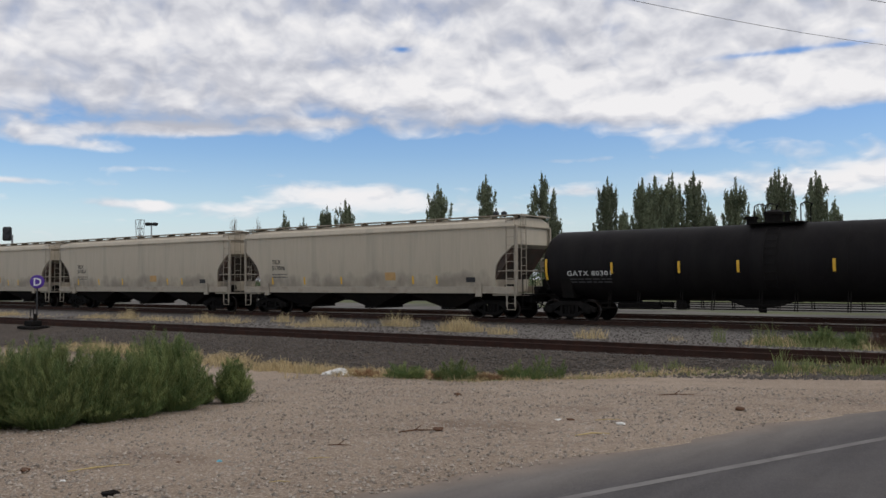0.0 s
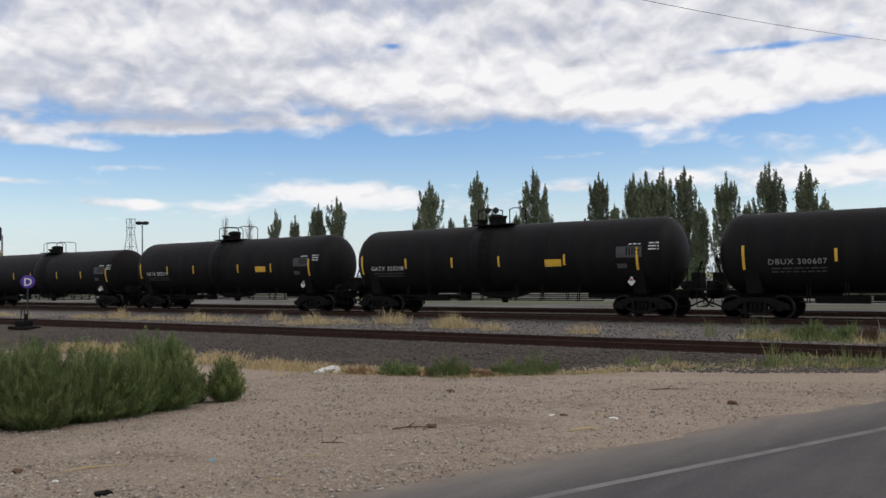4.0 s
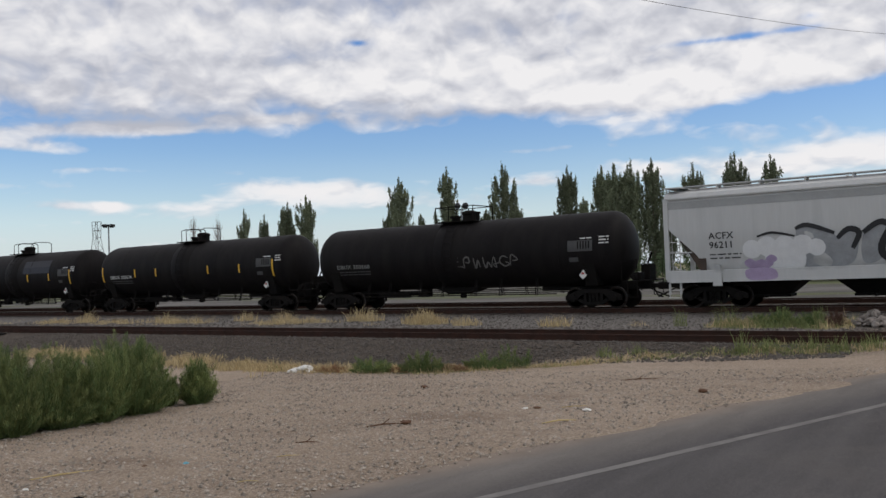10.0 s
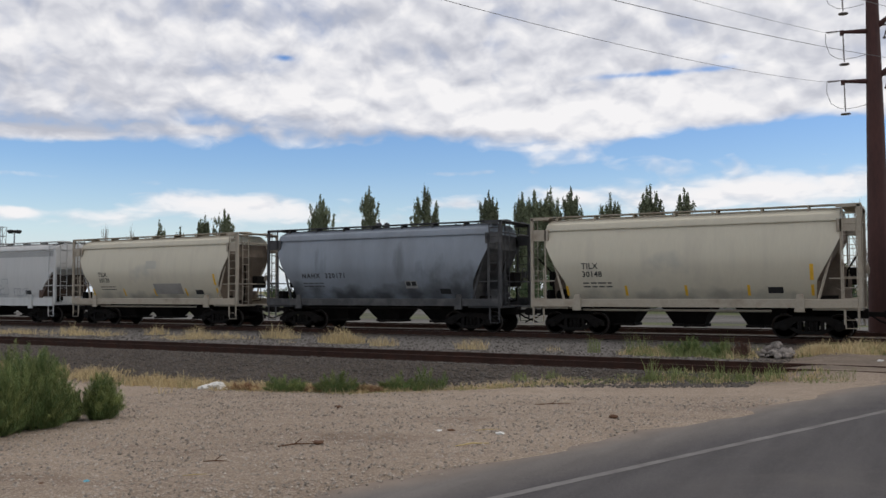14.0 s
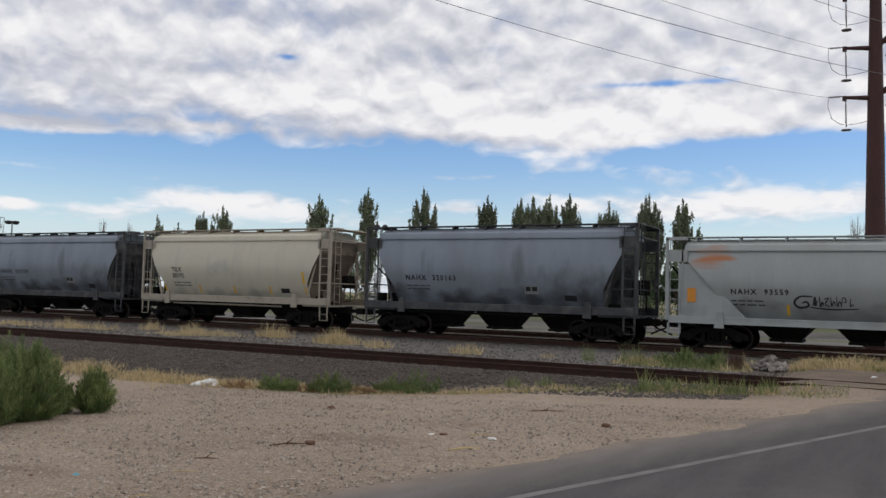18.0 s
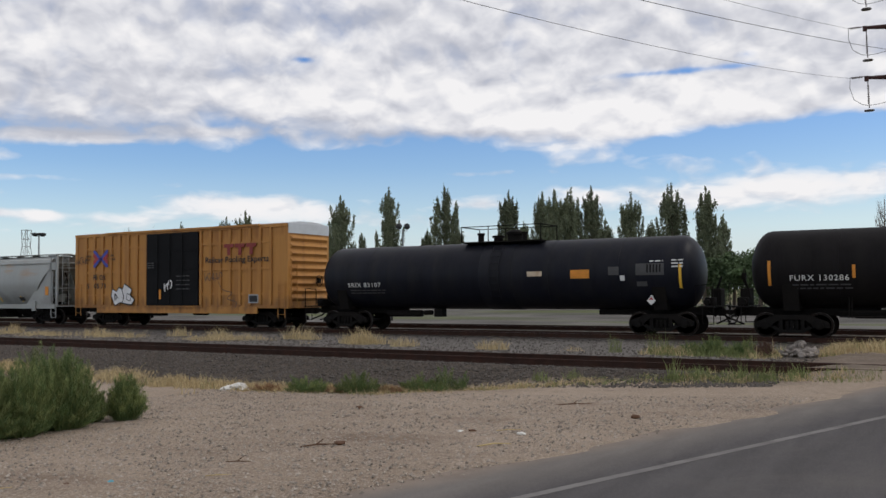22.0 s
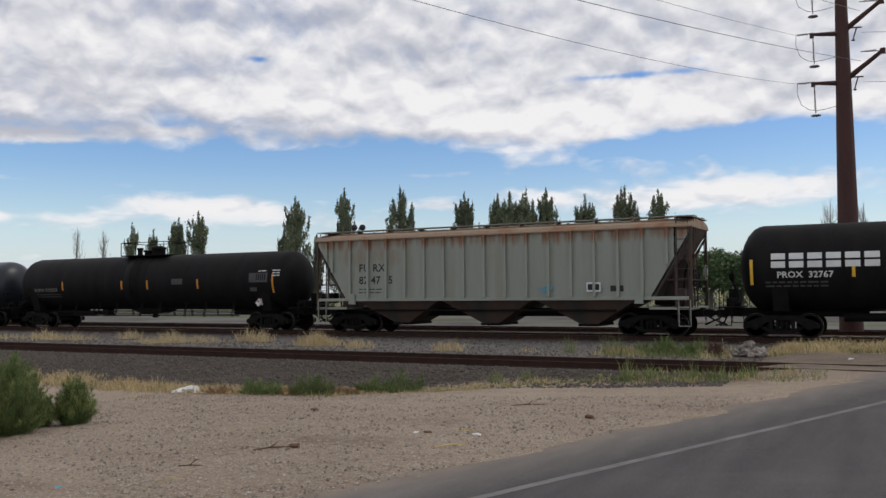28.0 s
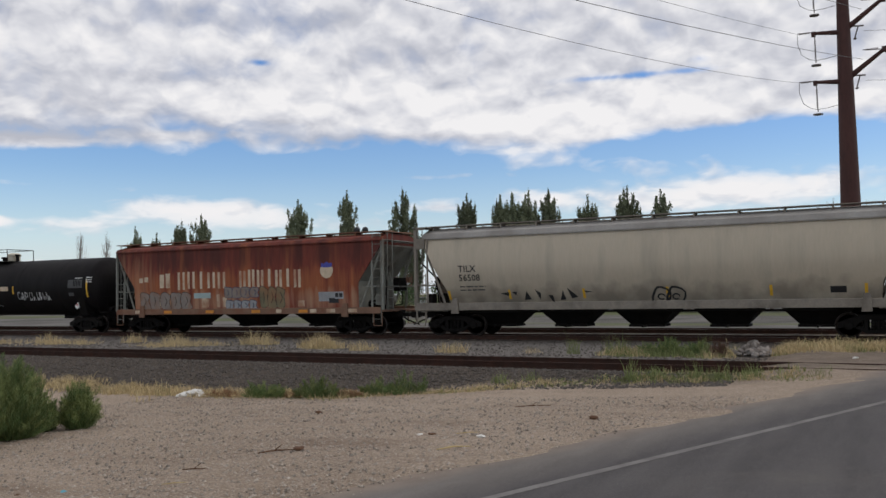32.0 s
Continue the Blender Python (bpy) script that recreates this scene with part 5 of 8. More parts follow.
            cage.tube((g * (half - 0.16), y, 2.1), (g * (half - 1.1), y, 2.1), 0.022, 6)
        for z in (2.1, ze):
            cage.tube((g * (half - 0.16), -1.46, z), (g * (half - 0.16), 1.46, z), 0.03, 6)
        part("end_frame", cage, M[cage_paint] if cage_paint else SP, car)
        for y in (-1.50, 1.50):
            if g > 0:
                ladder(car, g * (half - 0.45), y, 0.55, zr - 0.05, 0.42, M[ladder_paint] if ladder_paint else SP)
            else:
                ladder(car, g * (half - 0.45), y, 0.55, 2.6, 0.42, M[ladder_paint] if ladder_paint else SP, "short_ladder")
        ladder(car, g * (half - 0.10), -0.95, 1.1, zr + 0.05, 0.42, M[cage_paint] if cage_paint else SP, "end_ladder", "y")
        # bolster post, step and jacking pad
        for y in (-1, 1):
            xx = g * (half - 2.05)
            s = Shape().plate([(xx - 0.17, zs0 - 0.14), (xx + 0.17, zs0 - 0.14), (xx + 0.13, zs1 + 0.18), (xx - 0.08, zs1 + 0.18)], y * 1.60 - 0.04, y * 1.60 + 0.04)
            part("bolster_post", s, SP, car)
            s = Shape().path([(g * (half - 0.2), y * 1.5, zs0), (g * (half - 0.2), y * 1.5, 0.42), (g * (half - 0.62), y * 1.5, 0.42), (g * (half - 0.62), y * 1.5, zs0)], 0.024, 6)
            part("step", s, SP, car)
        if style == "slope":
            # the slope sheet under the overhanging end; its colour holds soot and the end's shade
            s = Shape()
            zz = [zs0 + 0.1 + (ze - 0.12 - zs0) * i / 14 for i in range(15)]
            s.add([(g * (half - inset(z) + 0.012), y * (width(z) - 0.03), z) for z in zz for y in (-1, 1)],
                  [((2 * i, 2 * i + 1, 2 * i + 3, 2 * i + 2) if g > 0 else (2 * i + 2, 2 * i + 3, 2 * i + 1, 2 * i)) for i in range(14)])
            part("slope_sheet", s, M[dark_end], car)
            # an added, assumed center web: its dark colour fills the shaded open end
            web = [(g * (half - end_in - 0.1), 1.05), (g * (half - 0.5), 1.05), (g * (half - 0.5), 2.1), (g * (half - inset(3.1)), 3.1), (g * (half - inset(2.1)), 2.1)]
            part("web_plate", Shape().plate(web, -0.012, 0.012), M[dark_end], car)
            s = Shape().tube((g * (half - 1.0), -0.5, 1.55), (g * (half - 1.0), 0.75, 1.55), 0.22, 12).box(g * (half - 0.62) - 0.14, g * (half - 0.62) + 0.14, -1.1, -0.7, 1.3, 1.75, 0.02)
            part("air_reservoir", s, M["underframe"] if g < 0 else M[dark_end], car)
            s = Shape().box(g * (half - 0.42) - 0.16, g * (half - 0.42) + 0.16, 0.1, 0.75, 1.9, 2.5, 0.03).path([(g * (half - 0.3), 0.4, 2.2), (g * (half - 0.3), 0.4, 1.3), (g * (half - 1.3), 0.4, 1.2)], 0.03, 6)
            s.path([(g * (half - 0.2), -0.9, 3.0), (g * (half - 0.6), -0.4, 2.4), (g * (half - 0.7), -0.4, 1.1)], 0.035, 6)
            part("brake_gear", s, M["underframe"], car)
        if gusset:
            for y in (-1, 1):
                s = Shape().plate([(g * (half - 0.57), zs1), (g * (half - 0.57), ze - 0.5), (g * (half - top_in - 0.3), ze - 0.5), (g * (half - end_in - 0.6), zs1)], y * 1.44 - 0.02, y * 1.44 + 0.02)
                part("gusset_plate", s, P, car)
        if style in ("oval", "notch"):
            # the slope sheet behind the notch, coloured dark for the shade inside the opening
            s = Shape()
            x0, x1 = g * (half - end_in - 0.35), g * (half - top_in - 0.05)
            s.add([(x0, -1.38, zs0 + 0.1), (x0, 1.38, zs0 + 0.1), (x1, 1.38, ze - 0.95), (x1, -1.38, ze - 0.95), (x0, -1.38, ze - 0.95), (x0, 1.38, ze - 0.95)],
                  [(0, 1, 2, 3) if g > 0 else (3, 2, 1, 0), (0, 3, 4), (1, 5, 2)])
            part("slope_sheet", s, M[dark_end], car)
    brake_wheel(car, half - 0.02, 0.6, 2.4, SP)
    part("brake_cylinder", Shape().tube((half - 1.7, -0.5, 1.35), (half - 0.9, -0.5, 1.35), 0.17, 12), M["underframe"], car)
    if style == "slope":
        s = Shape().path([(-half + 2.2, -1.3, 0.98), (half - 3.0, -1.3, 0.98)], 0.045, 6)
        part("train_line_pipe", s, SP if paint == "tan" else M["underframe"], car)
    if ribs:
        xa = half - 1.0
        me = {}
        for k in range(ribs):
            x = -xa + 2 * xa * k / (ribs - 1)
            zlow = zs1
            while half - inset(zlow) < abs(x) + 0.05 and zlow < ze:
                zlow += 0.05
            if ze - zlow < 0.3:
                continue
            s = Shape()
            for y in (-1, 1):
                s.box(-0.055, 0.055, y * (W + 0.02) - 0.05, y * (W + 0.02) + 0.05, zlow, ze, 0.012)
            part("rib", s, M[rib_paint or paint], car, at=pose(x, 0, 0))
    for text, size, x, z in mark:
        flat_text(car, "lettering", text, size, x, z, lambda q: y_of(q) - 0.008, M[mark_paint], "black stencilled lettering", 1.3 if "NAHX" in text else 1.05)
    if mark:
        _, _, x, z = mark[-1]
        text, size, _, _ = mark[-1]
        small_print(car, y_of, x, z - 0.26 - size * text.count("\n"), 2, 1.15, M["mark_grey"], seed, 0.05, 0.14)
    for x in bar_xs:
        s = skin_rect(Shape(), y_of, x - 0.05, x + 0.05, zs1 + 0.12, zs1 + 0.50, 0.006, 1)
        part("reflector", s, M["mark_yellow"], car, "yellow reflective strip")
    s = skin_rect(Shape(), y_of, half - end_in - 1.55, half - end_in - 1.05, zs1 + 0.20, zs1 + 0.42, 0.006, 1)
    part("data_plate", s, M["mark_black"], car)
    for g in (-1, 1):
        add_truck(car, g * (half - 1.75))
    add_couplers(car, half + 0.05)
    return car, y_of, half


def boxcar(label, L=15.4):
    car = root("boxcar", label, "boxcar", group="cars of the freight train")
    half, W, z0, z1 = L / 2, 1.55, 0.98, 5.02
    P = M["yellow"]
    part("body", Shape().box(-half, half, -W, W, z0, z1, 0.02), P, car)
    part("roof", hopper_body([(W + 0.03, z1 - 0.03, half + 0.02), (W + 0.03, z1 + 0.03, half + 0.02), (0.6, z1 + 0.16, half)]), M["roof_silver"], car)
    dx0, dx1 = -1.82, 1.90
    for y in (-1, 1):
        f = lambda d: y * (W + d)
        s = Shape().box(-half + 1.9, half - 1.9, *sorted((f(-0.02), f(0.06))), 0.72, 1.05, 0.01)
        part("side_sill", s, P, car)
        part("top_chord", Shape().box(-half, half, *sorted((f(0.0), f(0.05))), z1 - 0.14, z1 + 0.02), P, car)
        for x0, x1, n in ((-half + 0.95, dx0 - 0.15, 7), (dx1 + 0.15, half - 1.05, 7)):
            for k in range(n + 1):
                x = x0 + (x1 - x0) * k / n
                # dark strips that paint the posts' side shadows together with their stain lines
                for e in (-0.1, 0.1):
                    part("seam", Shape().box(-0.016, 0.016, *sorted((f(0.0), f(0.006))), 1.15, z1 - 0.14), M["yellow_seam_shade"], car, at=pose(x + e, 0, 0))
                part("side_post", Shape().box(-0.075, 0.075, *sorted((f(0.0), f(0.075))), 1.15, z1 - 0.14, 0.012), P, car, at=pose(x, 0, 0))
            for z in (1.68, 2.92, 4.20):
                part("side_bead", Shape().box(x0, x1, *sorted((f(0.0), f(0.05))), z - 0.05, z + 0.05), P, car)
        for x in (-half + 0.12, half - 0.12):
            part("corner_post", Shape().box(x - 0.12, x + 0.12, *sorted((f(0.0), f(0.03))), z0, z1), P, car)
        # plug door
        door = part("plug_door", Shape().box(dx0, dx1, *sorted((f(0.02), f(0.12))), 1.12, z1 - 0.16, 0.02), M["door_black"], car, "black plug door")
        for z in (2.0, 3.0, 3.95):
            part("door_bar", Shape().box(dx0 + 0.1, dx1 - 0.1, *sorted((f(0.12), f(0.15))), z - 0.03, z + 0.03), M["door_black"], door)
        for x in (-0.95, -0.05, 0.85):
            part("door_rod", Shape().tube((x, f(0.17), 1.2), (x, f(0.17), z1 - 0.2), 0.022, 6), M["door_black"], door)
        part("door_track", Shape().box(dx0 - 0.3, dx1 + 0.3, *sorted((f(0.02), f(0.14))), 1.03, 1.10), P, car)
    # corrugated ends
    for g in (-1, 1):
        for k in range(9):
            z = 1.45 + k * 0.36
            s = Shape()
            s.add([(g * half, -1.42, z - 0.14), (g * half, 1.42, z - 0.14), (g * half, 1.42, z + 0.14), (g * half, -1.42, z + 0.14), (g * (half + 0.11), -1.30, z), (g * (half + 0.11), 1.30, z)],
                  [(0, 1, 5, 4), (4, 5, 2, 3), (0, 4, 3), (1, 2, 5)])
            part("end_corrugation", s, P, car)
        part("end_cap", Shape().box(min(g * half, g * (half + 0.04)), max(g * half, g * (half + 0.04)), -W, W, z1 - 0.45, z1 + 0.02), M["roof_silver"], car, "silver end panel")
        ladder(car, g * (half + 0.10), -1.22, 1.0, z1 - 1.9, 0.42, P, "end_ladder", "y")
        ladder(car, g * (half - 0.35), -1.62, 0.55, 2.3, 0.42, P)
        part("end_step", Shape().path([(g * (half - 0.1), -1.55, 1.0), (g * (half - 0.1), -1.55, 0.42), (g * (half - 0.55), -1.55, 0.42), (g * (half - 0.55), -1.55, 1.0)], 0.024, 6), M["underframe"], car)
        part("draft_sill", Shape().box(min(g * (half - 3.5), g * (half + 0.5)), max(g * (half - 3.5), g * (half + 0.5)), -0.2, 0.2, 0.72, 1.0, 0.02), M["underframe"], car)
        add_truck(car, g * (half - 2.1))
    brake_wheel(car, half + 0.25, 0.5, 2.3, M["underframe"])
    part("center_sill", Shape().box(-half, half, -0.2, 0.2, 0.70, 0.98), M["underframe"], car)
    part("brake_cylinder", Shape().tube((0.5, -0.5, 0.75), (1.4, -0.5, 0.75), 0.16, 12).box(-2.6, -1.6, -0.9, -0.4, 0.55, 0.98), M["underframe"], car)
    y = -W - 0.083
    flat = lambda z: y
    # emblem of crossed bars, in plain shapes
    cx, cz = -5.5, 3.67
    red, blue = Shape(), Shape()
    for sx in (-1, 1):
        for sz in (-1, 1):
            turn = slice(None, None, sx * sz)
            blue.plate([(cx + sx * a, cz + sz * b) for a, b in ((0.60, 0.34), (0.60, 0.47), (0.44, 0.47), (-0.05, 0.02), (0.10, -0.04))][turn], y - 0.008, y - 0.003)
            red.plate([(cx + sx * a, cz + sz * b) for a, b in ((0.60, 0.10), (0.60, 0.29), (0.54, 0.29), (0.16, 0.0), (0.40, 0.0))][turn], y - 0.005, y)
    part("emblem", red, M["mark_red"], car, "red bars of the crossed emblem", kind="stuff")
    part("emblem_border", blue, M["mark_blue"], car, "blue crossed bars of the emblem", kind="stuff")
    flat_text(car, "lettering", "FB  OX", 0.38, -6.12, 2.52, y - 0.005, M["mark_black"], "black stencilled lettering", 1.0, 1.05)
    flat_text(car, "lettering", "5   05 73   1", 0.38, -6.62, 2.05, y - 0.005, M["mark_black"], "black stencilled lettering", 1.0, 2.1)
    for t, x in (("next\nload", -6.72), ("any\nroad", -4.72)):
        flat_text(car, "lettering", t, 0.21, x, 3.78, y - 0.005, M["mark_black"])
    flat_text(car, "slogan", "Railcar Pooling Experts", 0.40, 2.38, 3.26, y - 0.005, M["mark_black"], "black slogan lettering", 1.0, 4.2)
    # the owner's mark, as plain red blocks
    s = Shape()
    z = 3.60
    for x in (3.66, 4.40, 5.13):
        s.plate([(x, z + 0.38), (x + 0.64, z + 0.38), (x + 0.64, z + 0.56), (x, z + 0.56)], y - 0.006, y)
        s.plate([(x + 0.22, z), (x + 0.42, z), (x + 0.42, z + 0.38), (x + 0.22, z + 0.38)], y - 0.006, y)
    part("owner_mark", s, M["mark_maroon"], car, "dark red block mark", kind="stuff")
    part("upper_door_track", Shape().box(-5.1, 6.0, -W - 0.13, -W - 0.02, z1 - 0.05, z1 + 0.05), P, car)
    scrawl(car, flat, 2.3, 3.6, 2.35, 2.75, 5, M["mark_grey"], 0.03, 87, "thin grey scrawl")
    part("spray_squiggle", ribbon(Shape(), flat, smooth_line(((3.3, 2.3), (3.6, 1.9), (4.2, 1.75), (3.9, 1.45), (4.5, 1.3), (4.4, 1.0))), 0.035, 0.01), M["mark_grey"], car)
    # spray paint
    s = Shape()
    loop = [(-4.62, 1.62), (-4.5, 2.02), (-4.2, 1.86), (-4.0, 2.08), (-3.72, 2.0), (-3.55, 2.28), (-2.98, 1.98), (-3.1, 1.66), (-2.76, 1.42), (-3.0, 1.15), (-3.45, 1.2), (-3.9, 1.28), (-4.3, 1.10), (-4.62, 1.62)]
    s.plate(loop[:-1][::-1], y - 0.010, y - 0.004)
    part("spray_paint", s, M["spray_pale"], car, "pale sprayed block letters with black outline")
    s = ribbon(Shape(), flat, loop, 0.08, 0.014)
    ribbon(s, flat, [(-3.78, 2.0), (-3.6, 1.6), (-3.72, 1.25)], 0.06, 0.016)
    ribbon(s, flat, [(-4.3, 1.75), (-4.1, 1.55), (-4.3, 1.4), (-4.3, 1.75)], 0.10, 0.016)
    ribbon(s, flat, [(-3.35, 1.75), (-3.0, 1.66), (-3.1, 1.35), (-3.4, 1.45), (-3.35, 1.75)], 0.05, 0.016)
    part("spray_outline", s, M["mark_black"], car)
    scrawl(car, flat, -half + 0.1, -half + 1.2, 3.40, 3.80, 6, M["mark_black"], 0.03, 3, "thin black scrawl")
    yd = lambda z: -W - 0.155
    s = skin_rect(Shape(), yd, 4.7, 5.25, 1.45, 1.85, 0.0, 1)
    part("data_plate", skin_rect(Shape(), lambda z: y, 5.35, 5.85, 1.30, 1.60, 0.006, 1), M["mark_black"], car)
    part("data_plate_frame", skin_rect(Shape(), lambda z: y, 5.28, 5.92, 1.24, 1.66, 0.003, 1), M["spray_grey"], car)
    small_print(car, yd, -1.75, 3.3, 3, 0.5, M["mark_grey"], 5, 0.06, 0.12)
    small_print(car, yd, 0.4, 2.6, 4, 1.0, M["mark_grey"], 6, 0.05, 0.22)
    spray(car, yd, -0.45, 0.1, 1.6, 2.4, 4, M["spray_pale"], 0.08, 0.35, 12)
    part("door_placard", skin_rect(Shape(), yd, -0.85, -0.7, 1.45, 1.95, 0.004, 1), M["mark_orange"], car)
    return car


def rolled(t):
    """Metres that the train has gone by t seconds."""
    k = t / 10
    return 121.25 * k - 0.613 * k * k + 0.356 * k ** 3


TRAIN = []


def couple(car, q0, q1):
    """Puts a car into the train; q0 and q1 are the places of its ends at the start."""
    car = car[0] if isinstance(car, tuple) else car
    TRAIN.append((car, (q0 + q1) / 2))


YM = (-7.2, -4.6, -2.2, 1.6, 4.2, 7.0)


def build_train():
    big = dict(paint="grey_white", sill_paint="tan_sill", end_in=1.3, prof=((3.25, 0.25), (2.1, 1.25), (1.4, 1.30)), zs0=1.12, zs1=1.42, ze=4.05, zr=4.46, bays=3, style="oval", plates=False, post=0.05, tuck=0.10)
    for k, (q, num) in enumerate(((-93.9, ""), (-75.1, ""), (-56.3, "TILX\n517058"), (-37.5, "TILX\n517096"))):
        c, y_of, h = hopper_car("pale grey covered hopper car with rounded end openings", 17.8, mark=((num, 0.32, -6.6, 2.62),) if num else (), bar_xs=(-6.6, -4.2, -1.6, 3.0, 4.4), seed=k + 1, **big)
        part("placard_panel", skin_rect(Shape(), y_of, 1.3, 1.95, 1.72, 2.10, 0.006, 1), M["faded_orange"], c, "faded orange panel")
        couple(c, q, q + 17.8)
    D1 = 3.08
    dark = "black tank car with white lettering and yellow strips"
    T = [
        (dark, 18.6, 2.92, 0.84, "GATX 80301", -19.0, -7.74, dict(marks=(-8.7, -5.7, -2.9, -0.65, 2.65, 5.5, 8.3), dome=0.5, dome_kind=1)),
        ("black tank car with a yellow panel and white lettering", 16.35, D1, 0.92, "GATX 202219", 1.42, -6.62, dict(marks=YM, panels=((3.4, -0.20, 0.78, 0.30, "mark_yellow"),), dome=-0.15, dome_kind=1)),
        ("black tank car with a yellow panel and white lettering", 16.5, D1, 0.94, "GATX 202208", 19.4, -6.85, dict(marks=(-7.4, -4.7, -2.05, 0.45, 3.65, 6.85), panels=((3.12, -0.25, 0.78, 0.30, "mark_yellow"),), dome=-0.35, dome_kind=1)),
        ("black tank car with white lettering and a data panel", 16.6, 3.0, 0.92, "DBUX 300607", 37.4, -6.24, dict(marks=(-7.1, -3.95, -1.25, 2.1, 4.85, 7.25), dome=0.1)),
        ("black tank car with a dark blue patch and yellow strips", 16.3, D1, 0.92, "GATX 202183", 55.74, -6.88, dict(marks=(-7.25, -4.56, -2.4, 0.03, 2.45, 4.85, 7.1), dome=0.5, dome_kind=1, dome_w=1.3, panels=((3.4, 0.55, 3.0, 0.80, "navy_patch"),))),
        ("black tank car with white lettering and a data panel", 16.2, 3.05, 0.92, "DBUX 300674", 73.6, -6.53, dict(marks=(-7.25, -4.2, -2.3, -0.2, 2.1, 4.55, 7.0), dome=-0.2, dome_kind=2)),
        ("black tank car with sprayed scrawls and white lettering", 16.3, 3.05, 0.92, "DBUX 300660", 91.36, -6.46, dict(marks=(), dome=0.0)),
    ]
    for k, (lab, L, D, zb, num, q, tx, kw) in enumerate(T):
        c = tank_car(lab, L, D, zb, num, tx, seed=20 + k, text_paint="mark_dull" if k in (6, 3) else "mark_white", **kw)
        if k == 6:
            scrawl(c[0], c[1], 0.3, 3.6, c[2] - 0.62, c[2] - 0.12, 7, M["mark_ash"], 0.07, 5, "faint grey scrawl")
        couple(c, q, q + L)
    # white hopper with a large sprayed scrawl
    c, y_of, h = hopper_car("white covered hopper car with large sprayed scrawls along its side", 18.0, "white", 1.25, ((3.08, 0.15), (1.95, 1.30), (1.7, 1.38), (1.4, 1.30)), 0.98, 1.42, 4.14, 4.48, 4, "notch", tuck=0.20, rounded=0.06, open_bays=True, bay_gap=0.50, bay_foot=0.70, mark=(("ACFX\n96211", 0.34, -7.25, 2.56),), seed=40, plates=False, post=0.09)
    part("eave_band", skin_rect(Shape(), y_of, -8.8, 8.8, 3.74, 4.02, 0.006, 2), M["band_grey"], c, "grey band below the eave")
    graffiti(c, y_of)
    couple(c, 109.35, 127.35)
    small = dict(style="slope", end_in=1.55, prof=((3.45, 0.75), (2.75, 1.10), (2.05, 1.50), (1.4, 1.55)), zs0=1.10, zs1=1.40, ze=4.10, zr=4.52, bulge=0.12, tuck=0.42, rounded=0.18, open_bays=True, bay_gap=0.42, bay_foot=0.56)
    for q, paint, sill, num, bays in ((128.57, "tan", "tan_sill", "TILX\n30128", 3), (142.28, "slate", "slate_dark", "NAHX  320171", 3), (155.75, "tan", "tan_sill", "TILX\n30148", 3), (169.5, "slate", "slate_dark", "NAHX  320159", 3), (183.05, "tan", "tan_sill", "TILX\n30192", 3), (196.84, "slate", "slate_dark", "NAHX  320163", 3)):
        tan = paint == "tan"
        c, y_of, h = hopper_car("cream covered hopper car with black stencils" if tan else "slate grey covered hopper car, dirty along the sill", 12.1 if tan else 12.4, paint, bays=bays, sill_paint=sill,
                                mark=((num, 0.31 if tan else 0.30, -3.82 if tan else -4.02, 2.55 if tan else 2.33),), bar_xs=(-4.5, -2.15, 0.1, 2.3, 4.4) if tan else (), seed=int(q), dark_end="tan_soot_shade" if tan else "slate_dark", **small)
        if tan:
            part("paint_patch", skin_rect(Shape(), y_of, 0.15, 2.1, 1.62, 2.15, 0.005, 3), M["roof_grey"] if q < 130 else M["tan"], c)
            if q < 130:
                part("faint_patch", skin_rect(Shape(), y_of, -0.26, 0.48, 2.92, 3.32, 0.004, 3), M["tan_patch"], c, "faint grey square of paint")
            part("tall_reflector", skin_rect(Shape(), y_of, 4.34, 4.46, 2.05, 2.6, 0.006, 3), M["mark_yellow"], c, "yellow reflective strip")
        else:
            plate = part("data_plate", skin_rect(Shape(), y_of, 1.45, 2.05, 1.84, 2.16, 0.006, 1), M["mark_dull"], c, "pale data plate")
            for k in range(2):
                part("data_panel", skin_rect(Shape(), y_of, 1.5 + k * 0.28, 1.72 + k * 0.28, 1.95, 2.13, 0.010, 1), M["mark_black"], plate)
        couple(c, q, q + (12.1 if tan else 12.4))
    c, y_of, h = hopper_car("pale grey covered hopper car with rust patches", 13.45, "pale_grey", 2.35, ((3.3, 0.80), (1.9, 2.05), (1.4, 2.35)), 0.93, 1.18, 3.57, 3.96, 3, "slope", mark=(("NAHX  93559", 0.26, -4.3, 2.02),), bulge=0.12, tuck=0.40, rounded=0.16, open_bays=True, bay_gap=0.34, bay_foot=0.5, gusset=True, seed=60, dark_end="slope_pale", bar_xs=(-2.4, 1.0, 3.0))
    for x in (-5.67, 5.67):
        part("reflector", skin_rect(Shape(), lambda z: -1.488, x - 0.15, x + 0.15, 1.7, 2.2, 0.005, 1), M["mark_orange"], c)
    s = ribbon(Shape(), y_of, smooth_line(((-1.62, 1.98), (-2.0, 1.98), (-2.2, 1.78), (-2.05, 1.60), (-1.75, 1.66), (-1.80, 1.80), (-1.95, 1.76))), 0.075, 0.008)
    part("spray_curl", s, M["mark_black"], c, "black sprayed curl")
    scrawl(c, y_of, -1.62, -0.35, 1.66, 1.98, 7, M["mark_black"], 0.05, 9, "black sprayed scrawl")
    part("spray_underline", ribbon(Shape(), y_of, smooth_line(((-1.7, 1.62), (-1.0, 1.56), (-0.2, 1.60))), 0.05, 0.008), M["mark_black"], c)
    scrawl(c, y_of, 0.73, 1.46, 1.55, 1.98, 4, M["spray_grey"], 0.05, 19)
    couple(c, 210.05, 223.50)
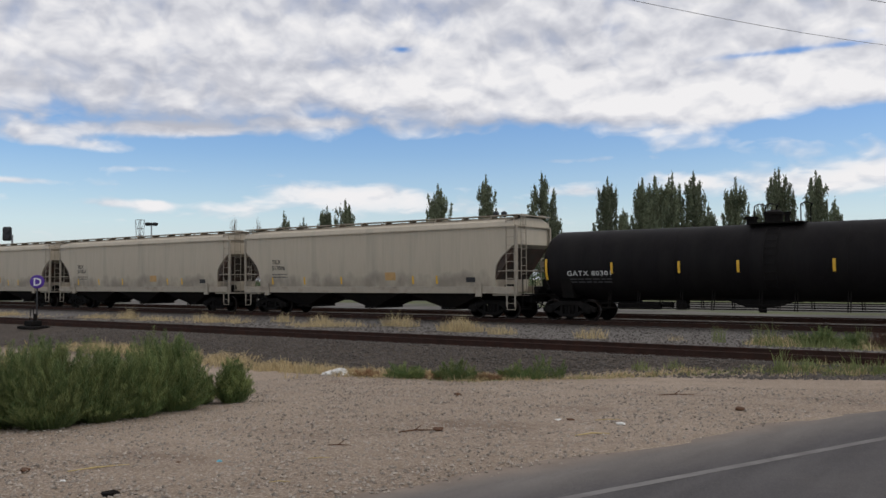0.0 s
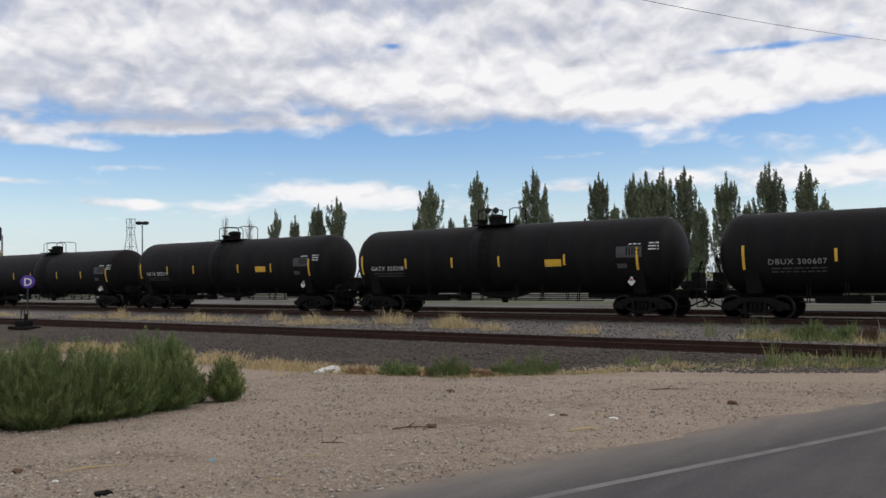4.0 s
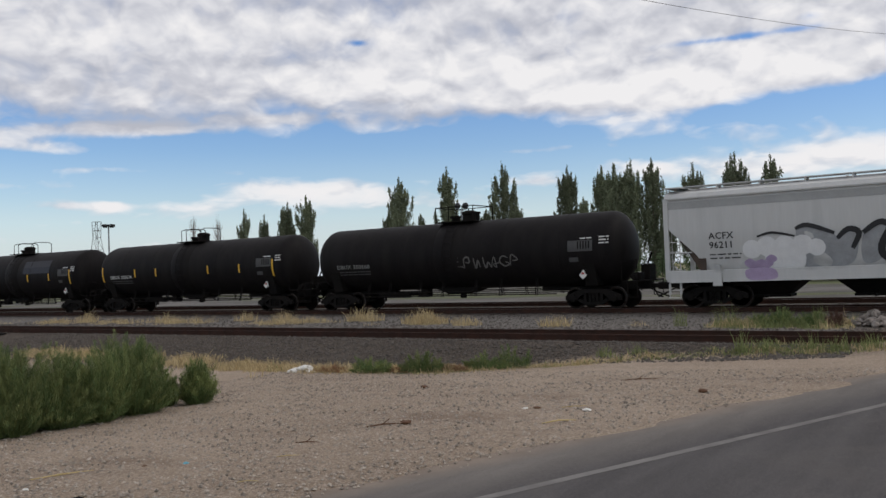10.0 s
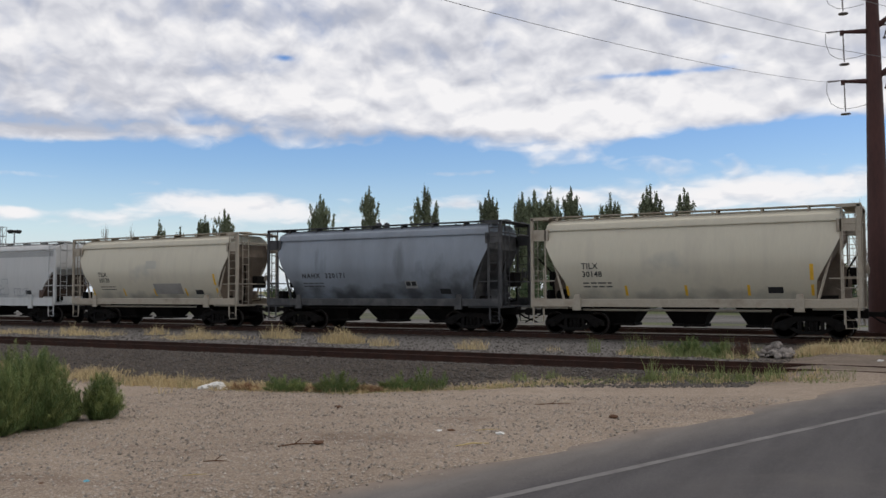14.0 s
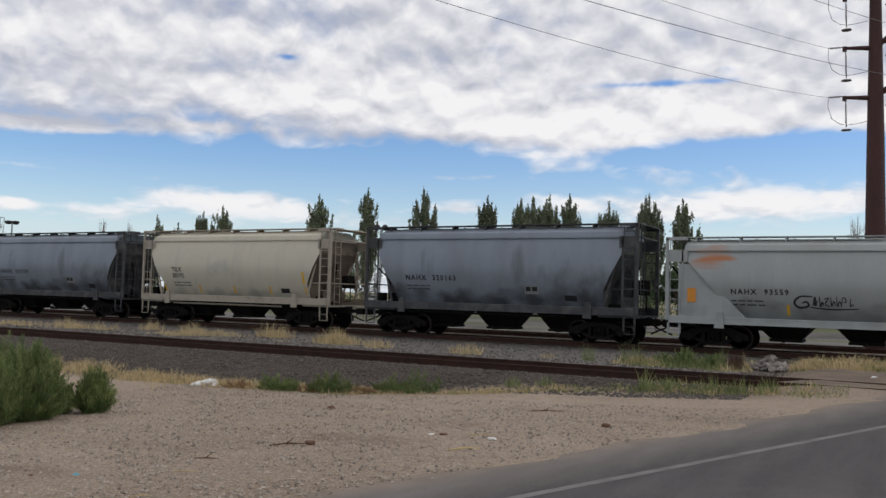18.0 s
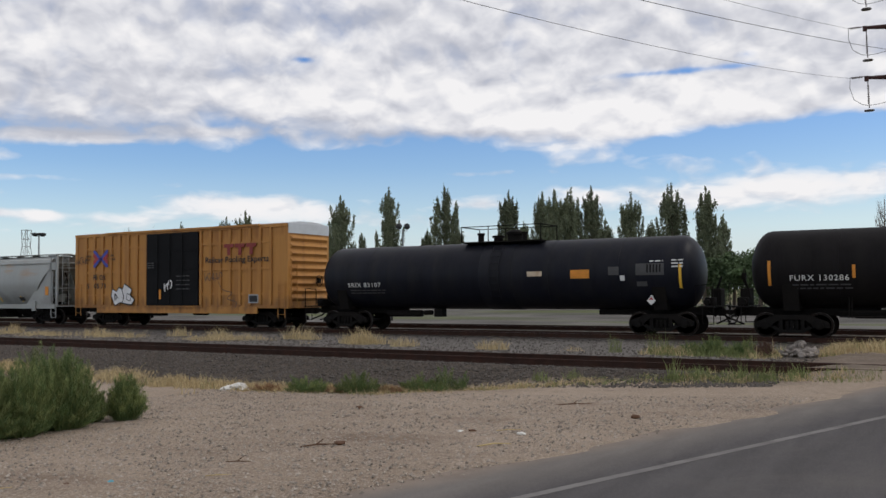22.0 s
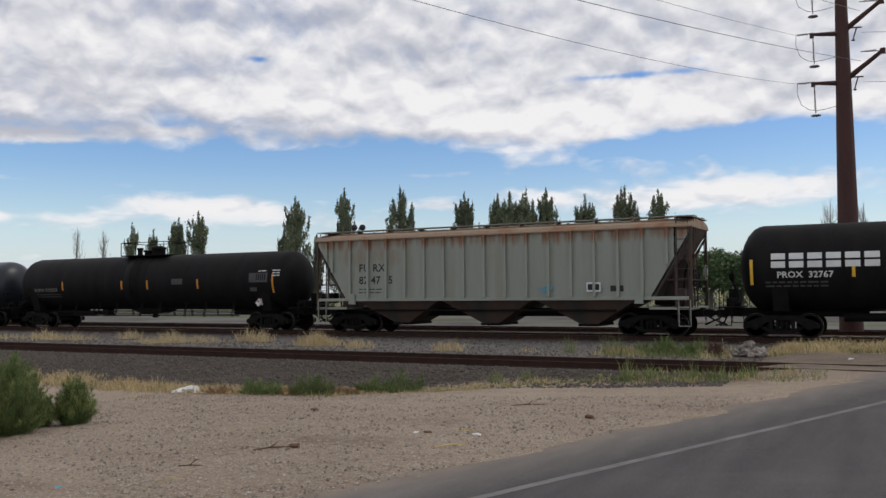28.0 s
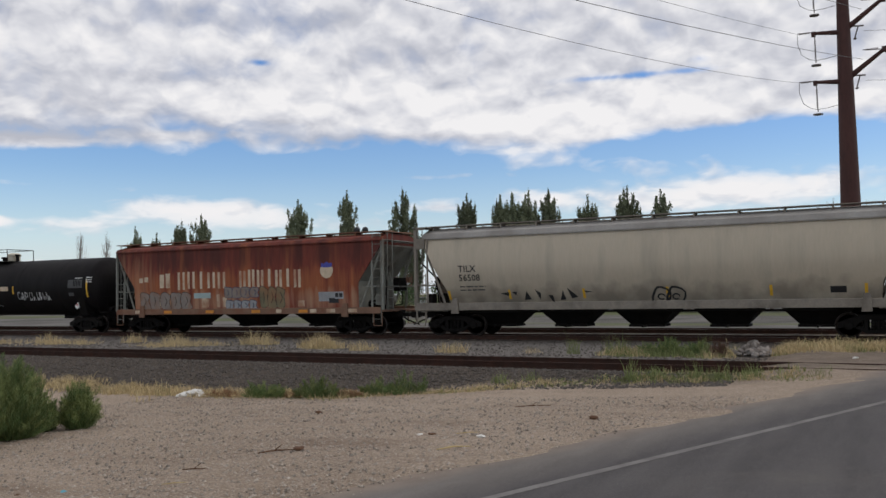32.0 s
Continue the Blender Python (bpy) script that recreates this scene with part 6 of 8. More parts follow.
    couple(boxcar("yellow boxcar with a black plug door and corrugated ends"), 225.05, 240.5)
    c = tank_car("blue-black tank car with white lettering and orange panels", 17.6, 2.85, 0.95, "SRIX 83107", -6.93, "navy_tank", marks=(8.2,), dome=0.55, dome_w=1.85, seed=70, wide=1.8, panels=((2.35, 0.02, 0.65, 0.2, "mark_cream"), (4.28, -0.02, 0.78, 0.34, "mark_orange"), (5.65, 0.08, 0.42, 0.32, "mark_grey"), (6.0, -0.2, 0.18, 0.2, "mark_white")), sump=False, saddle_rails=False)
    couple(c, 241.97, 259.6)
    c = tank_car("black tank car with white lettering and orange strips", 18.4, 2.80, 1.02, "FURX 130286", -7.75, marks=(-8.4, -5.7, -2.55, 0.6, 3.38, 6.05, 8.4), dome=-0.2, dome_kind=1, seed=71, wide=1.9, tape="mark_orange")
    couple(c, 261.3, 279.7)
    c = tank_car("blue-grey tank car with a painted sky sheen on top and white lettering", 16.4, 2.85, 0.88, "GLNX 23193", -6.61, "blue_tank", marks=(-7.6, -4.74, -2.75, -0.78, 1.57, 4.57, 7.58), dome=0.1, dome_w=1.6, seed=72, wide=1.8, tape="mark_orange", panels=((-3.55, -0.1, 0.78, 0.3, "mark_grey"),), sump=False, saddle_rails=False)
    scrawl(c[0], c[1], 0.45, 1.05, c[2] + 0.08, c[2] + 0.5, 4, M["faint_teal"], 0.06, 4, "faint blue sprayed scrawl")
    couple(c, 281.38, 297.8)
    c = tank_car("black tank car with faded lettering and orange strips", 18.8, 2.80, 0.98, "FURX 130353", -7.79, marks=(-5.55, -1.17, 0.62, 3.94, 8.5), dome=-0.3, dome_w=1.5, seed=73, wide=1.8, tape="mark_orange", text_paint="mark_dull", panels=((2.62, 0.0, 0.7, 0.28, "mark_grey"),))
    couple(c, 299.15, 318.0)
    # ribbed sage hopper
    c, y_of, h = hopper_car("faded sage green ribbed hopper car with rusty eaves", 16.7, "sage", 1.6, ((4.0, 0.10), (1.5, 1.65)), 1.38, 1.50, 4.05, 4.35, 3, "slope", ribs=17, cap_paint="sage_top", seed=80, cage_paint="brown_and_shade", ladder_paint="brown_and_shade", dark_end="brown_and_shade", mark=(("FU RX", 0.46, -6.0, 2.65), ("82 47 15", 0.46, -6.0, 2.12)), bay_paint="brown_and_shade", plates=False, post=0.04)
    part("data_plate_frame", skin_rect(Shape(), lambda z: -1.60, 4.3, 4.85, 1.70, 2.05, 0.006, 1), M["spray_pale"], c)
    for k in range(2):
        part("data_plate", skin_rect(Shape(), lambda z: -1.608, 4.35 + k * 0.24, 4.56 + k * 0.24, 1.76, 1.99, 0.006, 1), M["mark_black"], c)
    spray(c, lambda z: -1.6, 2.1, 3.0, 1.65, 1.9, 4, M["mark_teal"], 0.06, 0.3, 2, label="teal sprayed scrawl")
    couple(c, 319.54, 336.2)
    # large tank car with white block mark
    c = tank_car("black tank car with a white block mark and sprayed scrawls", 18.9, 3.1, 0.93, "", 0.0, marks=(-8.9, -5.66, 2.75, 8.6), dome=-1.2, dome_kind=0, dome_w=2.5, manway_dx=1.95, manway_paint="tan", seed=81, panels=((1.97, -0.05, 0.74, 0.24, "mark_cream"),), sump=False, saddle_rails=False)
    block_mark(c)
    couple(c, 337.58, 356.5)
    # oxide red hopper
    c, y_of, h = hopper_car("rusty oxide red covered hopper car with faded cream lettering", 16.3, "oxide", 1.42, ((3.95, 0.20), (2.3, 1.42), (1.2, 1.44)), 0.95, 1.22, 4.12, 4.42, 3, "slope", open_bays=True, bay_gap=0.75, bay_foot=0.74, sill_paint="oxide_sill", mark_paint="mark_cream", mark=(), seed=82, cage_paint="slope_pale", ladder_paint="slope_pale", dark_end="slope_pale", bulge=0.05, plates=False, post=0.04)
    red_marks(c, y_of)
    couple(c, 357.65, 373.95)
    c, y_of, h = hopper_car("long pale grey covered hopper car with sprayed scrawls", 19.3, "grey_white", 1.6, ((3.9, 0.5), (1.9, 1.55), (1.3, 1.6)), 1.06, 1.36, 4.05, 4.46, 5, "slope", cap_paint="roof_grey", rounded=0.14, open_bays=True, bay_gap=0.30, bay_foot=0.62, mark=(("TILX\n56508", 0.37, -7.45, 2.62),), bar_xs=(-8.0, -5.3, -2.2, 1.0, 4.6, 7.6), seed=83, sill_paint="grey_sill", dark_end="tan_soot_shade", bulge=0.10, tuck=0.36)
    s = Shape()
    for tri in (((-5.70, 1.72), (-5.35, 1.60), (-5.30, 1.76)), ((-5.2, 1.76), (-5.0, 1.62), (-4.98, 1.78)), ((-4.70, 1.44), (-4.40, 1.46), (-4.56, 1.80)), ((-4.20, 1.86), (-4.02, 1.44), (-3.96, 1.70)), ((-3.66, 1.62), (-3.40, 1.14), (-3.48, 1.62)), ((-3.20, 1.42), (-2.96, 1.44), (-3.04, 1.80)), ((-2.86, 1.90), (-2.45, 1.54), (-2.72, 1.48)), ((-2.2, 1.78), (-1.8, 1.72), (-2.1, 1.70))):
        s.add([(a, y_of(b) - 0.008, b) for a, b in tri], [(0, 1, 2)])
    part("spray_fangs", s, M["mark_black"], c, "black sprayed fangs left from an old scrawl", kind="stuff")
    for k, (x, z) in enumerate(((0.76, 1.50), (1.30, 1.50))):
        loop = [(x + 0.33 * math.cos(a) + 0.05 * math.sin(3 * a), z + 0.36 * math.sin(a)) for a in [0.45 * i for i in range(17)]]
        part("spray_loop", ribbon(Shape(), y_of, loop, 0.09, 0.009 + 0.002 * k), M["mark_black"], c, "looping black sprayed scrawl")
        part("spray_eye", ribbon(Shape(), y_of, [(x + 0.13 * math.cos(a), z + 0.1 * math.sin(a)) for a in [0.6 * i for i in range(10)]], 0.06, 0.012), M["mark_black"], c)
    part("spray_mouth", ribbon(Shape(), y_of, smooth_line(((0.5, 1.36), (0.8, 1.16), (1.2, 1.2), (1.6, 1.14))), 0.07, 0.010), M["mark_black"], c)
    couple(c, 375.25, 394.55)


def blob(s, y_of, poly, out, n=5):
    """A filled patch with rounded outline on a side, fanned from its middle."""
    k = len(poly)
    ring = []
    for i in range(k):
        p0, p1, p2, p3 = (poly[(i + j - 1) % k] for j in range(4))
        for q in range(n):
            u = q / n
            ring.append(tuple(0.5 * (2 * p1[d] + (p2[d] - p0[d]) * u + (2 * p0[d] - 5 * p1[d] + 4 * p2[d] - p3[d]) * u * u + (3 * p1[d] - p0[d] - 3 * p2[d] + p3[d]) * u ** 3) for d in (0, 1)))
    cx, cz = sum(p[0] for p in ring) / len(ring), sum(p[1] for p in ring) / len(ring)
    vs = [(cx, y_of(cz) - out, cz)] + [(x, y_of(z) - out, z) for x, z in ring]
    m = len(ring)
    return s.add(vs, [(0, 1 + (i + 1) % m, 1 + i) for i in range(m)])


def smooth_line(pts, n=4):
    out = []
    for i in range(len(pts) - 1):
        p0, p1, p2, p3 = pts[max(0, i - 1)], pts[i], pts[i + 1], pts[min(len(pts) - 1, i + 2)]
        for q in range(n):
            u = q / n
            out.append(tuple(0.5 * (2 * p1[d] + (p2[d] - p0[d]) * u + (2 * p0[d] - 5 * p1[d] + 4 * p2[d] - p3[d]) * u * u + (3 * p1[d] - p0[d] - 3 * p2[d] + p3[d]) * u ** 3) for d in (0, 1)))
    return out + [pts[-1]]


def graffiti(c, y_of):
    """Five leaning grey letters with thick dark shadows, a pale bubbled cloud, violet spray and a thin grey scrawl."""
    s = Shape()
    for poly in (((-4.2, 2.72), (-3.7, 2.82), (-2.95, 2.54), (-2.84, 1.31), (-3.89, 1.41)), ((-2.87, 2.37), (-2.4, 2.6), (-2.2, 2.4), (-2.37, 1.6), (-2.84, 1.5)), ((-2.06, 2.45), (-1.52, 2.80), (-1.35, 2.5), (-1.52, 1.66), (-2.1, 1.54)),
                 ((-1.11, 2.27), (-0.4, 2.72), (0.0, 2.4), (-0.04, 2.05), (-0.7, 1.6), (-1.39, 1.9)), ((0.6, 2.35), (1.24, 2.78), (1.95, 2.5), (1.94, 1.49), (0.87, 1.53))):
        blob(s, y_of, poly, 0.006)
    part("spray_letters", s, M["spray_grey"], c, "grey sprayed leaning letters", kind="stuff")
    s = Shape()
    for k, (x, z, r) in enumerate(((-5.72, 2.12, 0.34), (-5.2, 2.2, 0.36), (-4.6, 2.2, 0.36), (-4.0, 2.2, 0.36), (-3.55, 2.1, 0.3), (-4.6, 1.75, 0.7))):
        blob(s, y_of, [(x + r * math.cos(a), z + r * math.sin(a)) for a in [0.9 * i for i in range(7)]], 0.010 + 0.001 * k, 3)
    part("spray_cloud", s, M["spray_pale"], c, "pale sprayed cloud", kind="stuff")
    s = Shape()
    for w, pts in ((0.09, ((-5.52, 2.56), (-4.99, 2.68), (-4.24, 2.52))), (0.16, ((-4.21, 2.77), (-3.79, 2.88), (-2.95, 2.56))), (0.20, ((-2.87, 2.37), (-2.51, 2.67), (-2.18, 2.52), (-2.41, 2.01))),
                   (0.24, ((-2.06, 2.52), (-1.56, 2.85), (-1.24, 2.67), (-1.51, 2.08), (-1.38, 1.66), (-0.52, 1.43), (0.03, 1.78))), (0.22, ((-1.04, 2.32), (-0.42, 2.81), (0.07, 2.45), (-0.12, 2.09), (-0.96, 2.02))),
                   (0.18, ((0.7, 2.49), (1.24, 2.86), (1.98, 2.59), (1.93, 2.07), (0.99, 2.03))), (0.10, ((1.01, 2.38), (1.79, 2.43))), (0.22, ((1.91, 1.91), (2.14, 1.59), (1.9, 1.40))), (0.12, ((0.79, 1.9), (0.87, 1.53), (1.94, 1.45)))):
        ribbon(s, y_of, smooth_line(pts), w, 0.02)
    part("spray_shadow", s, M["mark_black"], c, "black sprayed letter shadows", kind="stuff")
    part("spray_drop", ribbon(Shape(), lambda z: -1.565, [(1.9, 1.44), (1.8, 1.2), (1.69, 1.01)], 0.2, 0.006), M["mark_black"], c)
    spray(c, y_of, 2.4, 4.7, 1.6, 2.5, 12, M["spray_grey"], 0.035, 0.9, 14, label="thin grey sprayed scrawl")
    spray(c, y_of, 5.2, 6.4, 1.55, 1.95, 7, M["spray_grey"], 0.035, 0.5, 16)
    s = Shape()
    rnd = random.Random(4)
    for k in range(7):
        x, z = rnd.uniform(-5.9, -5.0), rnd.uniform(1.52, 1.8)
        blob(s, y_of, [(x + 0.2 * math.cos(a), z + 0.16 * math.sin(a)) for a in (0, 1.5, 3, 4.5)], 0.022 + 0.0007 * k, 3)
    part("spray_violet", s, M["spray_violet"], c, "violet sprayed patches", kind="stuff")
    part("spray_violet_sill", blob(Shape(), lambda z: -1.56, [(-5.9, 1.4), (-5.0, 1.42), (-4.9, 1.06), (-5.8, 1.03)], 0.006), M["spray_violet"], c)
    part("spray_teal", blob(Shape(), lambda z: -1.56, [(3.5, 1.45), (4.0, 1.42), (4.1, 1.1), (3.6, 1.05)], 0.006), M["spray_teal"], c, "faint teal sprayed patch")


def block_mark(c):
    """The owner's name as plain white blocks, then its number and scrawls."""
    car, y_of, zc, half = c
    s = Shape()
    for k in range(6):
        x = -half + 1.2 + k * 0.585
        z = zc - 0.02
        for a in ((0.0, 0.46, 0.0, 0.22), (0.0, 0.46, 0.29, 0.5)):
            skin_rect(s, y_of, x + a[0], x + a[1], z + a[2], z + a[3], 0.006, 2)
    part("block_mark", s, M["mark_white"], car, "white block mark", kind="stuff")
    flat_text(car, "lettering", "PROX  32767", 0.30, -half + 1.38, zc - 0.36, lambda z: y_of(z) - 0.006, M["mark_white"], "white stencilled lettering", 1.0, 1.8)
    small_print(car, y_of, -half + 1.0, zc - 0.55, 2, 2.0, M["mark_grey"], 4, 0.06, 0.13)
    scrawl(car, y_of, -3.8, -2.7, zc - 0.75, zc - 0.25, 4, M["mark_grey"], 0.05, 50, "faint grey scrawl")
    scrawl(car, y_of, -2.2, 1.5, zc - 1.05, zc + 0.0, 7, M["spray_grey"], 0.045, 51, "tall pale sprayed scrawl")
    scrawl(car, y_of, 3.1, 5.7, zc - 0.72, zc - 0.26, 9, M["spray_pale"], 0.04, 52, "small pale sprayed scrawl")


def red_marks(c, y_of):
    # the faded railway name as letter-sized blocks of plain bars in two groups
    rnd = random.Random(17)
    for x0, pitch, n, z0, z1 in ((-6.38, 0.36, 2, 2.50, 2.84), (-4.98, 0.40, 2, 2.20, 2.98), (-3.78, 0.64, 5, 2.14, 3.04), (0.10, 0.53, 7, 2.14, 3.04)):
        for k in range(n):
            x, w = x0 + k * pitch, pitch * 0.72
            narrow = n == 7 and k in (3, 5) or n == 5 and k == 2
            s = Shape()
            lo, hi = z0 + rnd.uniform(0, 0.08), z1 - rnd.uniform(0, 0.08)
            for a in ((0.0, w - 0.14) if not narrow else (w / 2 - 0.07,)):
                skin_rect(s, y_of, x + a, x + a + 0.14, lo, hi, 0.007, 3)
            part("name_block", s, M["mark_cream"], c, "faded cream letter block", kind="stuff")
    shield = blob(Shape(), y_of, [(4.77, 3.02), (4.76, 2.76), (4.90, 2.58), (5.09, 2.52), (5.28, 2.58), (5.42, 2.76), (5.41, 3.02), (5.09, 3.0)], 0.007, 2)
    part("shield", shield, M["mark_cream"], c, "faded white shield with a blue head")
    part("shield_top", blob(Shape(), y_of, [(4.80, 3.02), (4.80, 3.22), (4.95, 3.18), (5.09, 3.27), (5.23, 3.18), (5.38, 3.22), (5.38, 3.02), (5.09, 3.0)], 0.009, 1), M["mark_blue"], c)
    block_scrawl(c, y_of, -6.35, -2.9, 1.14, 2.05, 5, M["spray_dust"], M["brown_and_shade"], 61, "faded grey-brown sprayed block letters")
    block_scrawl(c, y_of, -0.85, 1.25, 1.70, 2.22, 4, M["spray_dust"], M["spray_navy"], 62, "grey sprayed block letters with navy outlines")
    block_scrawl(c, y_of, -0.75, 1.15, 1.12, 1.60, 4, M["spray_grey"], M["spray_navy"], 66)
    block_scrawl(c, y_of, 1.30, 2.75, 1.20, 2.20, 3, M["spray_moss"], M["brown_and_shade"], 64, "mossy sprayed block letters")
    part("teal_tag", skin_rect(Shape(), y_of, -2.75, -1.7, 1.72, 1.98, 0.005, 1), M["spray_teal"], c, "faint teal sprayed patch")
    rnd = random.Random(65)
    s = Shape()
    for k in range(9):
        x = rnd.uniform(-6.5, 6.0)
        w = rnd.uniform(0.10, 0.4)
        skin_rect(s, y_of, x, x + w, 1.28, 1.28 + rnd.uniform(0.2, 0.7), 0.004, 2)
    part("pale_run", s, M["mark_cream"], c, "pale weathered runs", kind="stuff")
    for x in (-4.6, -1.9, 0.9, 3.6):
        part("reflector", Shape().box(x, x + 0.5, -1.605, -1.59, 1.0, 1.14), M["mark_orange"], c)
    for x, w in ((4.2, 0.35), (5.1, 0.45), (6.0, 0.7), (-6.6, 0.5), (2.3, 0.3)):
        part("primer_patch", Shape().box(x, x + w, -1.562, -1.55, 1.0, 1.16), M["mark_cream"], c)
    part("primer_patch", skin_rect(Shape(), y_of, 4.62, 5.5, 1.50, 1.92, 0.005, 1), M["spray_grey"], c, "pale primer rectangle")
    plate = part("data_plate", skin_rect(Shape(), y_of, 5.48, 5.95, 1.60, 1.92, 0.008, 1), M["spray_grey"], c, "pale data plate")
    for k in range(2):
        part("data_panel", skin_rect(Shape(), y_of, 5.52 + 0.21 * k, 5.69 + 0.21 * k, 1.68, 1.86, 0.012, 1), M["mark_black"], plate)


build_train()

# ---- plants ----


def blades(s, rnd, x, y, z, h, r, n, width=0.012, lean=0.35, bits=2):
    """A tuft of n thin bent blades."""
    for _ in range(n):
        a, d = rnd.uniform(0, 6.283), r * math.sqrt(rnd.random())
        bx, by = x + d * math.cos(a), y + d * math.sin(a)
        hh = h * rnd.uniform(0.25, 1.0) * (1.1 - 0.5 * d / r)
        l = lean * hh * rnd.uniform(0.2, 1.6)
        w = rnd.uniform(0, 6.283)
        tx, ty = bx + l * math.cos(w), by + l * math.sin(w)
        p = rnd.uniform(0, 3.14)
        ox, oy = width * math.cos(p), width * math.sin(p)
        mx, my = bx + (tx - bx) * 0.4, by + (ty - by) * 0.4
        s.add([(bx - ox, by - oy, z), (bx + ox, by + oy, z), (mx + ox * 0.8, my + oy * 0.8, z + hh * 0.6), (mx - ox * 0.8, my - oy * 0.8, z + hh * 0.6), (tx, ty, z + hh)],
              [(0, 1, 2, 3), (3, 2, 4)])


def build_grass():
    rnd = random.Random(21)
    dry, green, low = Shape(), Shape(), Shape()
    # dry strip between the tracks, in tufts with bare ballast between
    for _ in range(760):
        x = rnd.uniform(-64, -10.5)
        y = rnd.gauss(28.2 + 0.02 * (x + 20), 0.7)
        k = 0.45 + 1.1 * noise.noise(Vector((x * 0.42, y * 0.3, 0)))
        if x > -19:
            k -= 0.45
        if k < 0.50:
            continue
        blades(dry, rnd, x, y, ground_z(x, y) - 0.02, (0.12 + 0.36 * k) * rnd.uniform(0.6, 1.15), 0.36, int(6 + 15 * k), 0.008, 0.5)
    for x, y, h, n in ((-24.4, 29.4, 0.85, 110), (-23.6, 29.2, 0.7, 80), (-20.0, 28.0, 0.85, 240), (-20.5, 28.2, 0.7, 140), (-19.4, 28.1, 0.55, 90), (-17.5, 27.3, 0.55, 90), (-13.6, 26.8, 0.60, 110), (-28.9, 29.4, 0.7, 90), (-31.5, 29.4, 0.65, 90), (-36, 28.4, 0.7, 110), (-43, 28.6, 0.75, 120)):
        blades(dry, rnd, x, y, ground_z(x, y) - 0.02, h, 0.60, n + 50, 0.010, 0.5)
    # mixed green and gold growth near the rubble
    for _ in range(620):
        x, y = rnd.uniform(-9.8, -4.4), rnd.gauss(27.4, 0.55)
        green_here = 0.25 + 0.75 * math.exp(-((x + 6.1) / 1.1) ** 2)
        if x < -8.3 or x < -7.3 and rnd.random() < 0.3:
            continue
        blades(green if rnd.random() < green_here else dry, rnd, x, y, ground_z(x, y) - 0.02, rnd.uniform(0.15, 0.62) * rnd.uniform(0.6, 1.0), 0.26, 16, 0.008, 0.6)
    for x, y in ((-8.1, 27.0), (-7.7, 27.1), (-9.4, 27.2), (-5.2, 27.0)):
        blades(green, rnd, x, y, ground_z(x, y) - 0.02, 0.95, 0.22, 50, 0.008, 0.35)
    # ochre grass that runs from the rubble to the road
    for _ in range(520):
        x, y = rnd.uniform(-3.3, 3.2), rnd.gauss(28.2, 0.6)
        blades(green if rnd.random() < 0.15 else dry, rnd, x, y, ground_z(x, y) - 0.02, rnd.uniform(0.25, 0.62) * (0.7 + 0.5 * abs(noise.noise(Vector((x * 0.9, 5, 0))))), 0.30, 26, 0.009, 0.55)
    # along the foot of the bank
    for _ in range(900):
        x = rnd.uniform(-30, -13.4)
        y = 16.55 + 0.06 * max(0, -15 - x) + rnd.gauss(0, 0.28)
        k = 0.7 + 0.9 * noise.noise(Vector((x * 0.7, 9, 0)))
        blades(dry, rnd, x, y, ground_z(x, y) - 0.02, rnd.uniform(0.14, 0.46) * max(0.35, k), 0.24, 18, 0.008, 0.5)
    for _ in range(320):
        x = rnd.uniform(-13.4, -7.0)
        y = (16.35 if x < -11.2 else 16.35 + (x + 11.2) * 0.66) + rnd.gauss(0, 0.2)
        blades(dry if rnd.random() < 0.7 else low, rnd, x, y, ground_z(x, y) - 0.02, rnd.uniform(0.06, 0.26), 0.22, 14, 0.007, 0.6)
    for _ in range(230):
        x = rnd.uniform(-7.6, -2.1)
        y = 19.25 + (x + 7.0) * 0.22 + rnd.gauss(0, 0.24)
        blades(low if rnd.random() < 0.7 else dry, rnd, x, y, ground_z(x, y) - 0.02, rnd.uniform(0.06, 0.26) * (0.45 + 0.5 * min(1, max(0, (x + 7) / 2))), 0.22, 18, 0.007, 0.6)
    for x, y, h in ((-5.4, 19.6, 0.75), (-4.9, 19.9, 0.5), (-4.0, 19.9, 0.62), (-3.5, 20.0, 0.55), (-2.9, 20.3, 0.48), (-7.7, 19.3, 0.35), (-8.4, 19.0, 0.4)):
        blades(low, rnd, x, y, ground_z(x, y) - 0.02, h, 0.22, 70, 0.007, 0.35)
    for _ in range(60):
        x, y = rnd.uniform(-34, -15), rnd.gauss(14.0, 1.6)
        if x > -17:
            y += 1.0
        blades(low if rnd.random() < 0.6 else dry, rnd, x, y, ground_z(x, y) - 0.02, rnd.uniform(0.2, 0.55), 0.25, 16, 0.007, 0.5)
    for _ in range(110):
        x, y = rnd.uniform(-5.4, -1.4), rnd.uniform(19.7, 21.2)
        blades(low if rnd.random() < 0.7 else dry, rnd, x, y, ground_z(x, y) - 0.02, rnd.uniform(0.06, 0.3), 0.2, 14, 0.007, 0.6)
    tagged(part("dry_grass", dry, M["dry_grass"], None), "golden dry grass tufts in the ballast", "grass", kind="stuff")
    tagged(part("green_grass", green, M["green_grass"], None), "green weedy grass between the tracks", "grass", kind="stuff")
    tagged(part("low_weeds", low, M["green_grass"], None), "low green weeds at the foot of the bank", "weeds", kind="stuff")


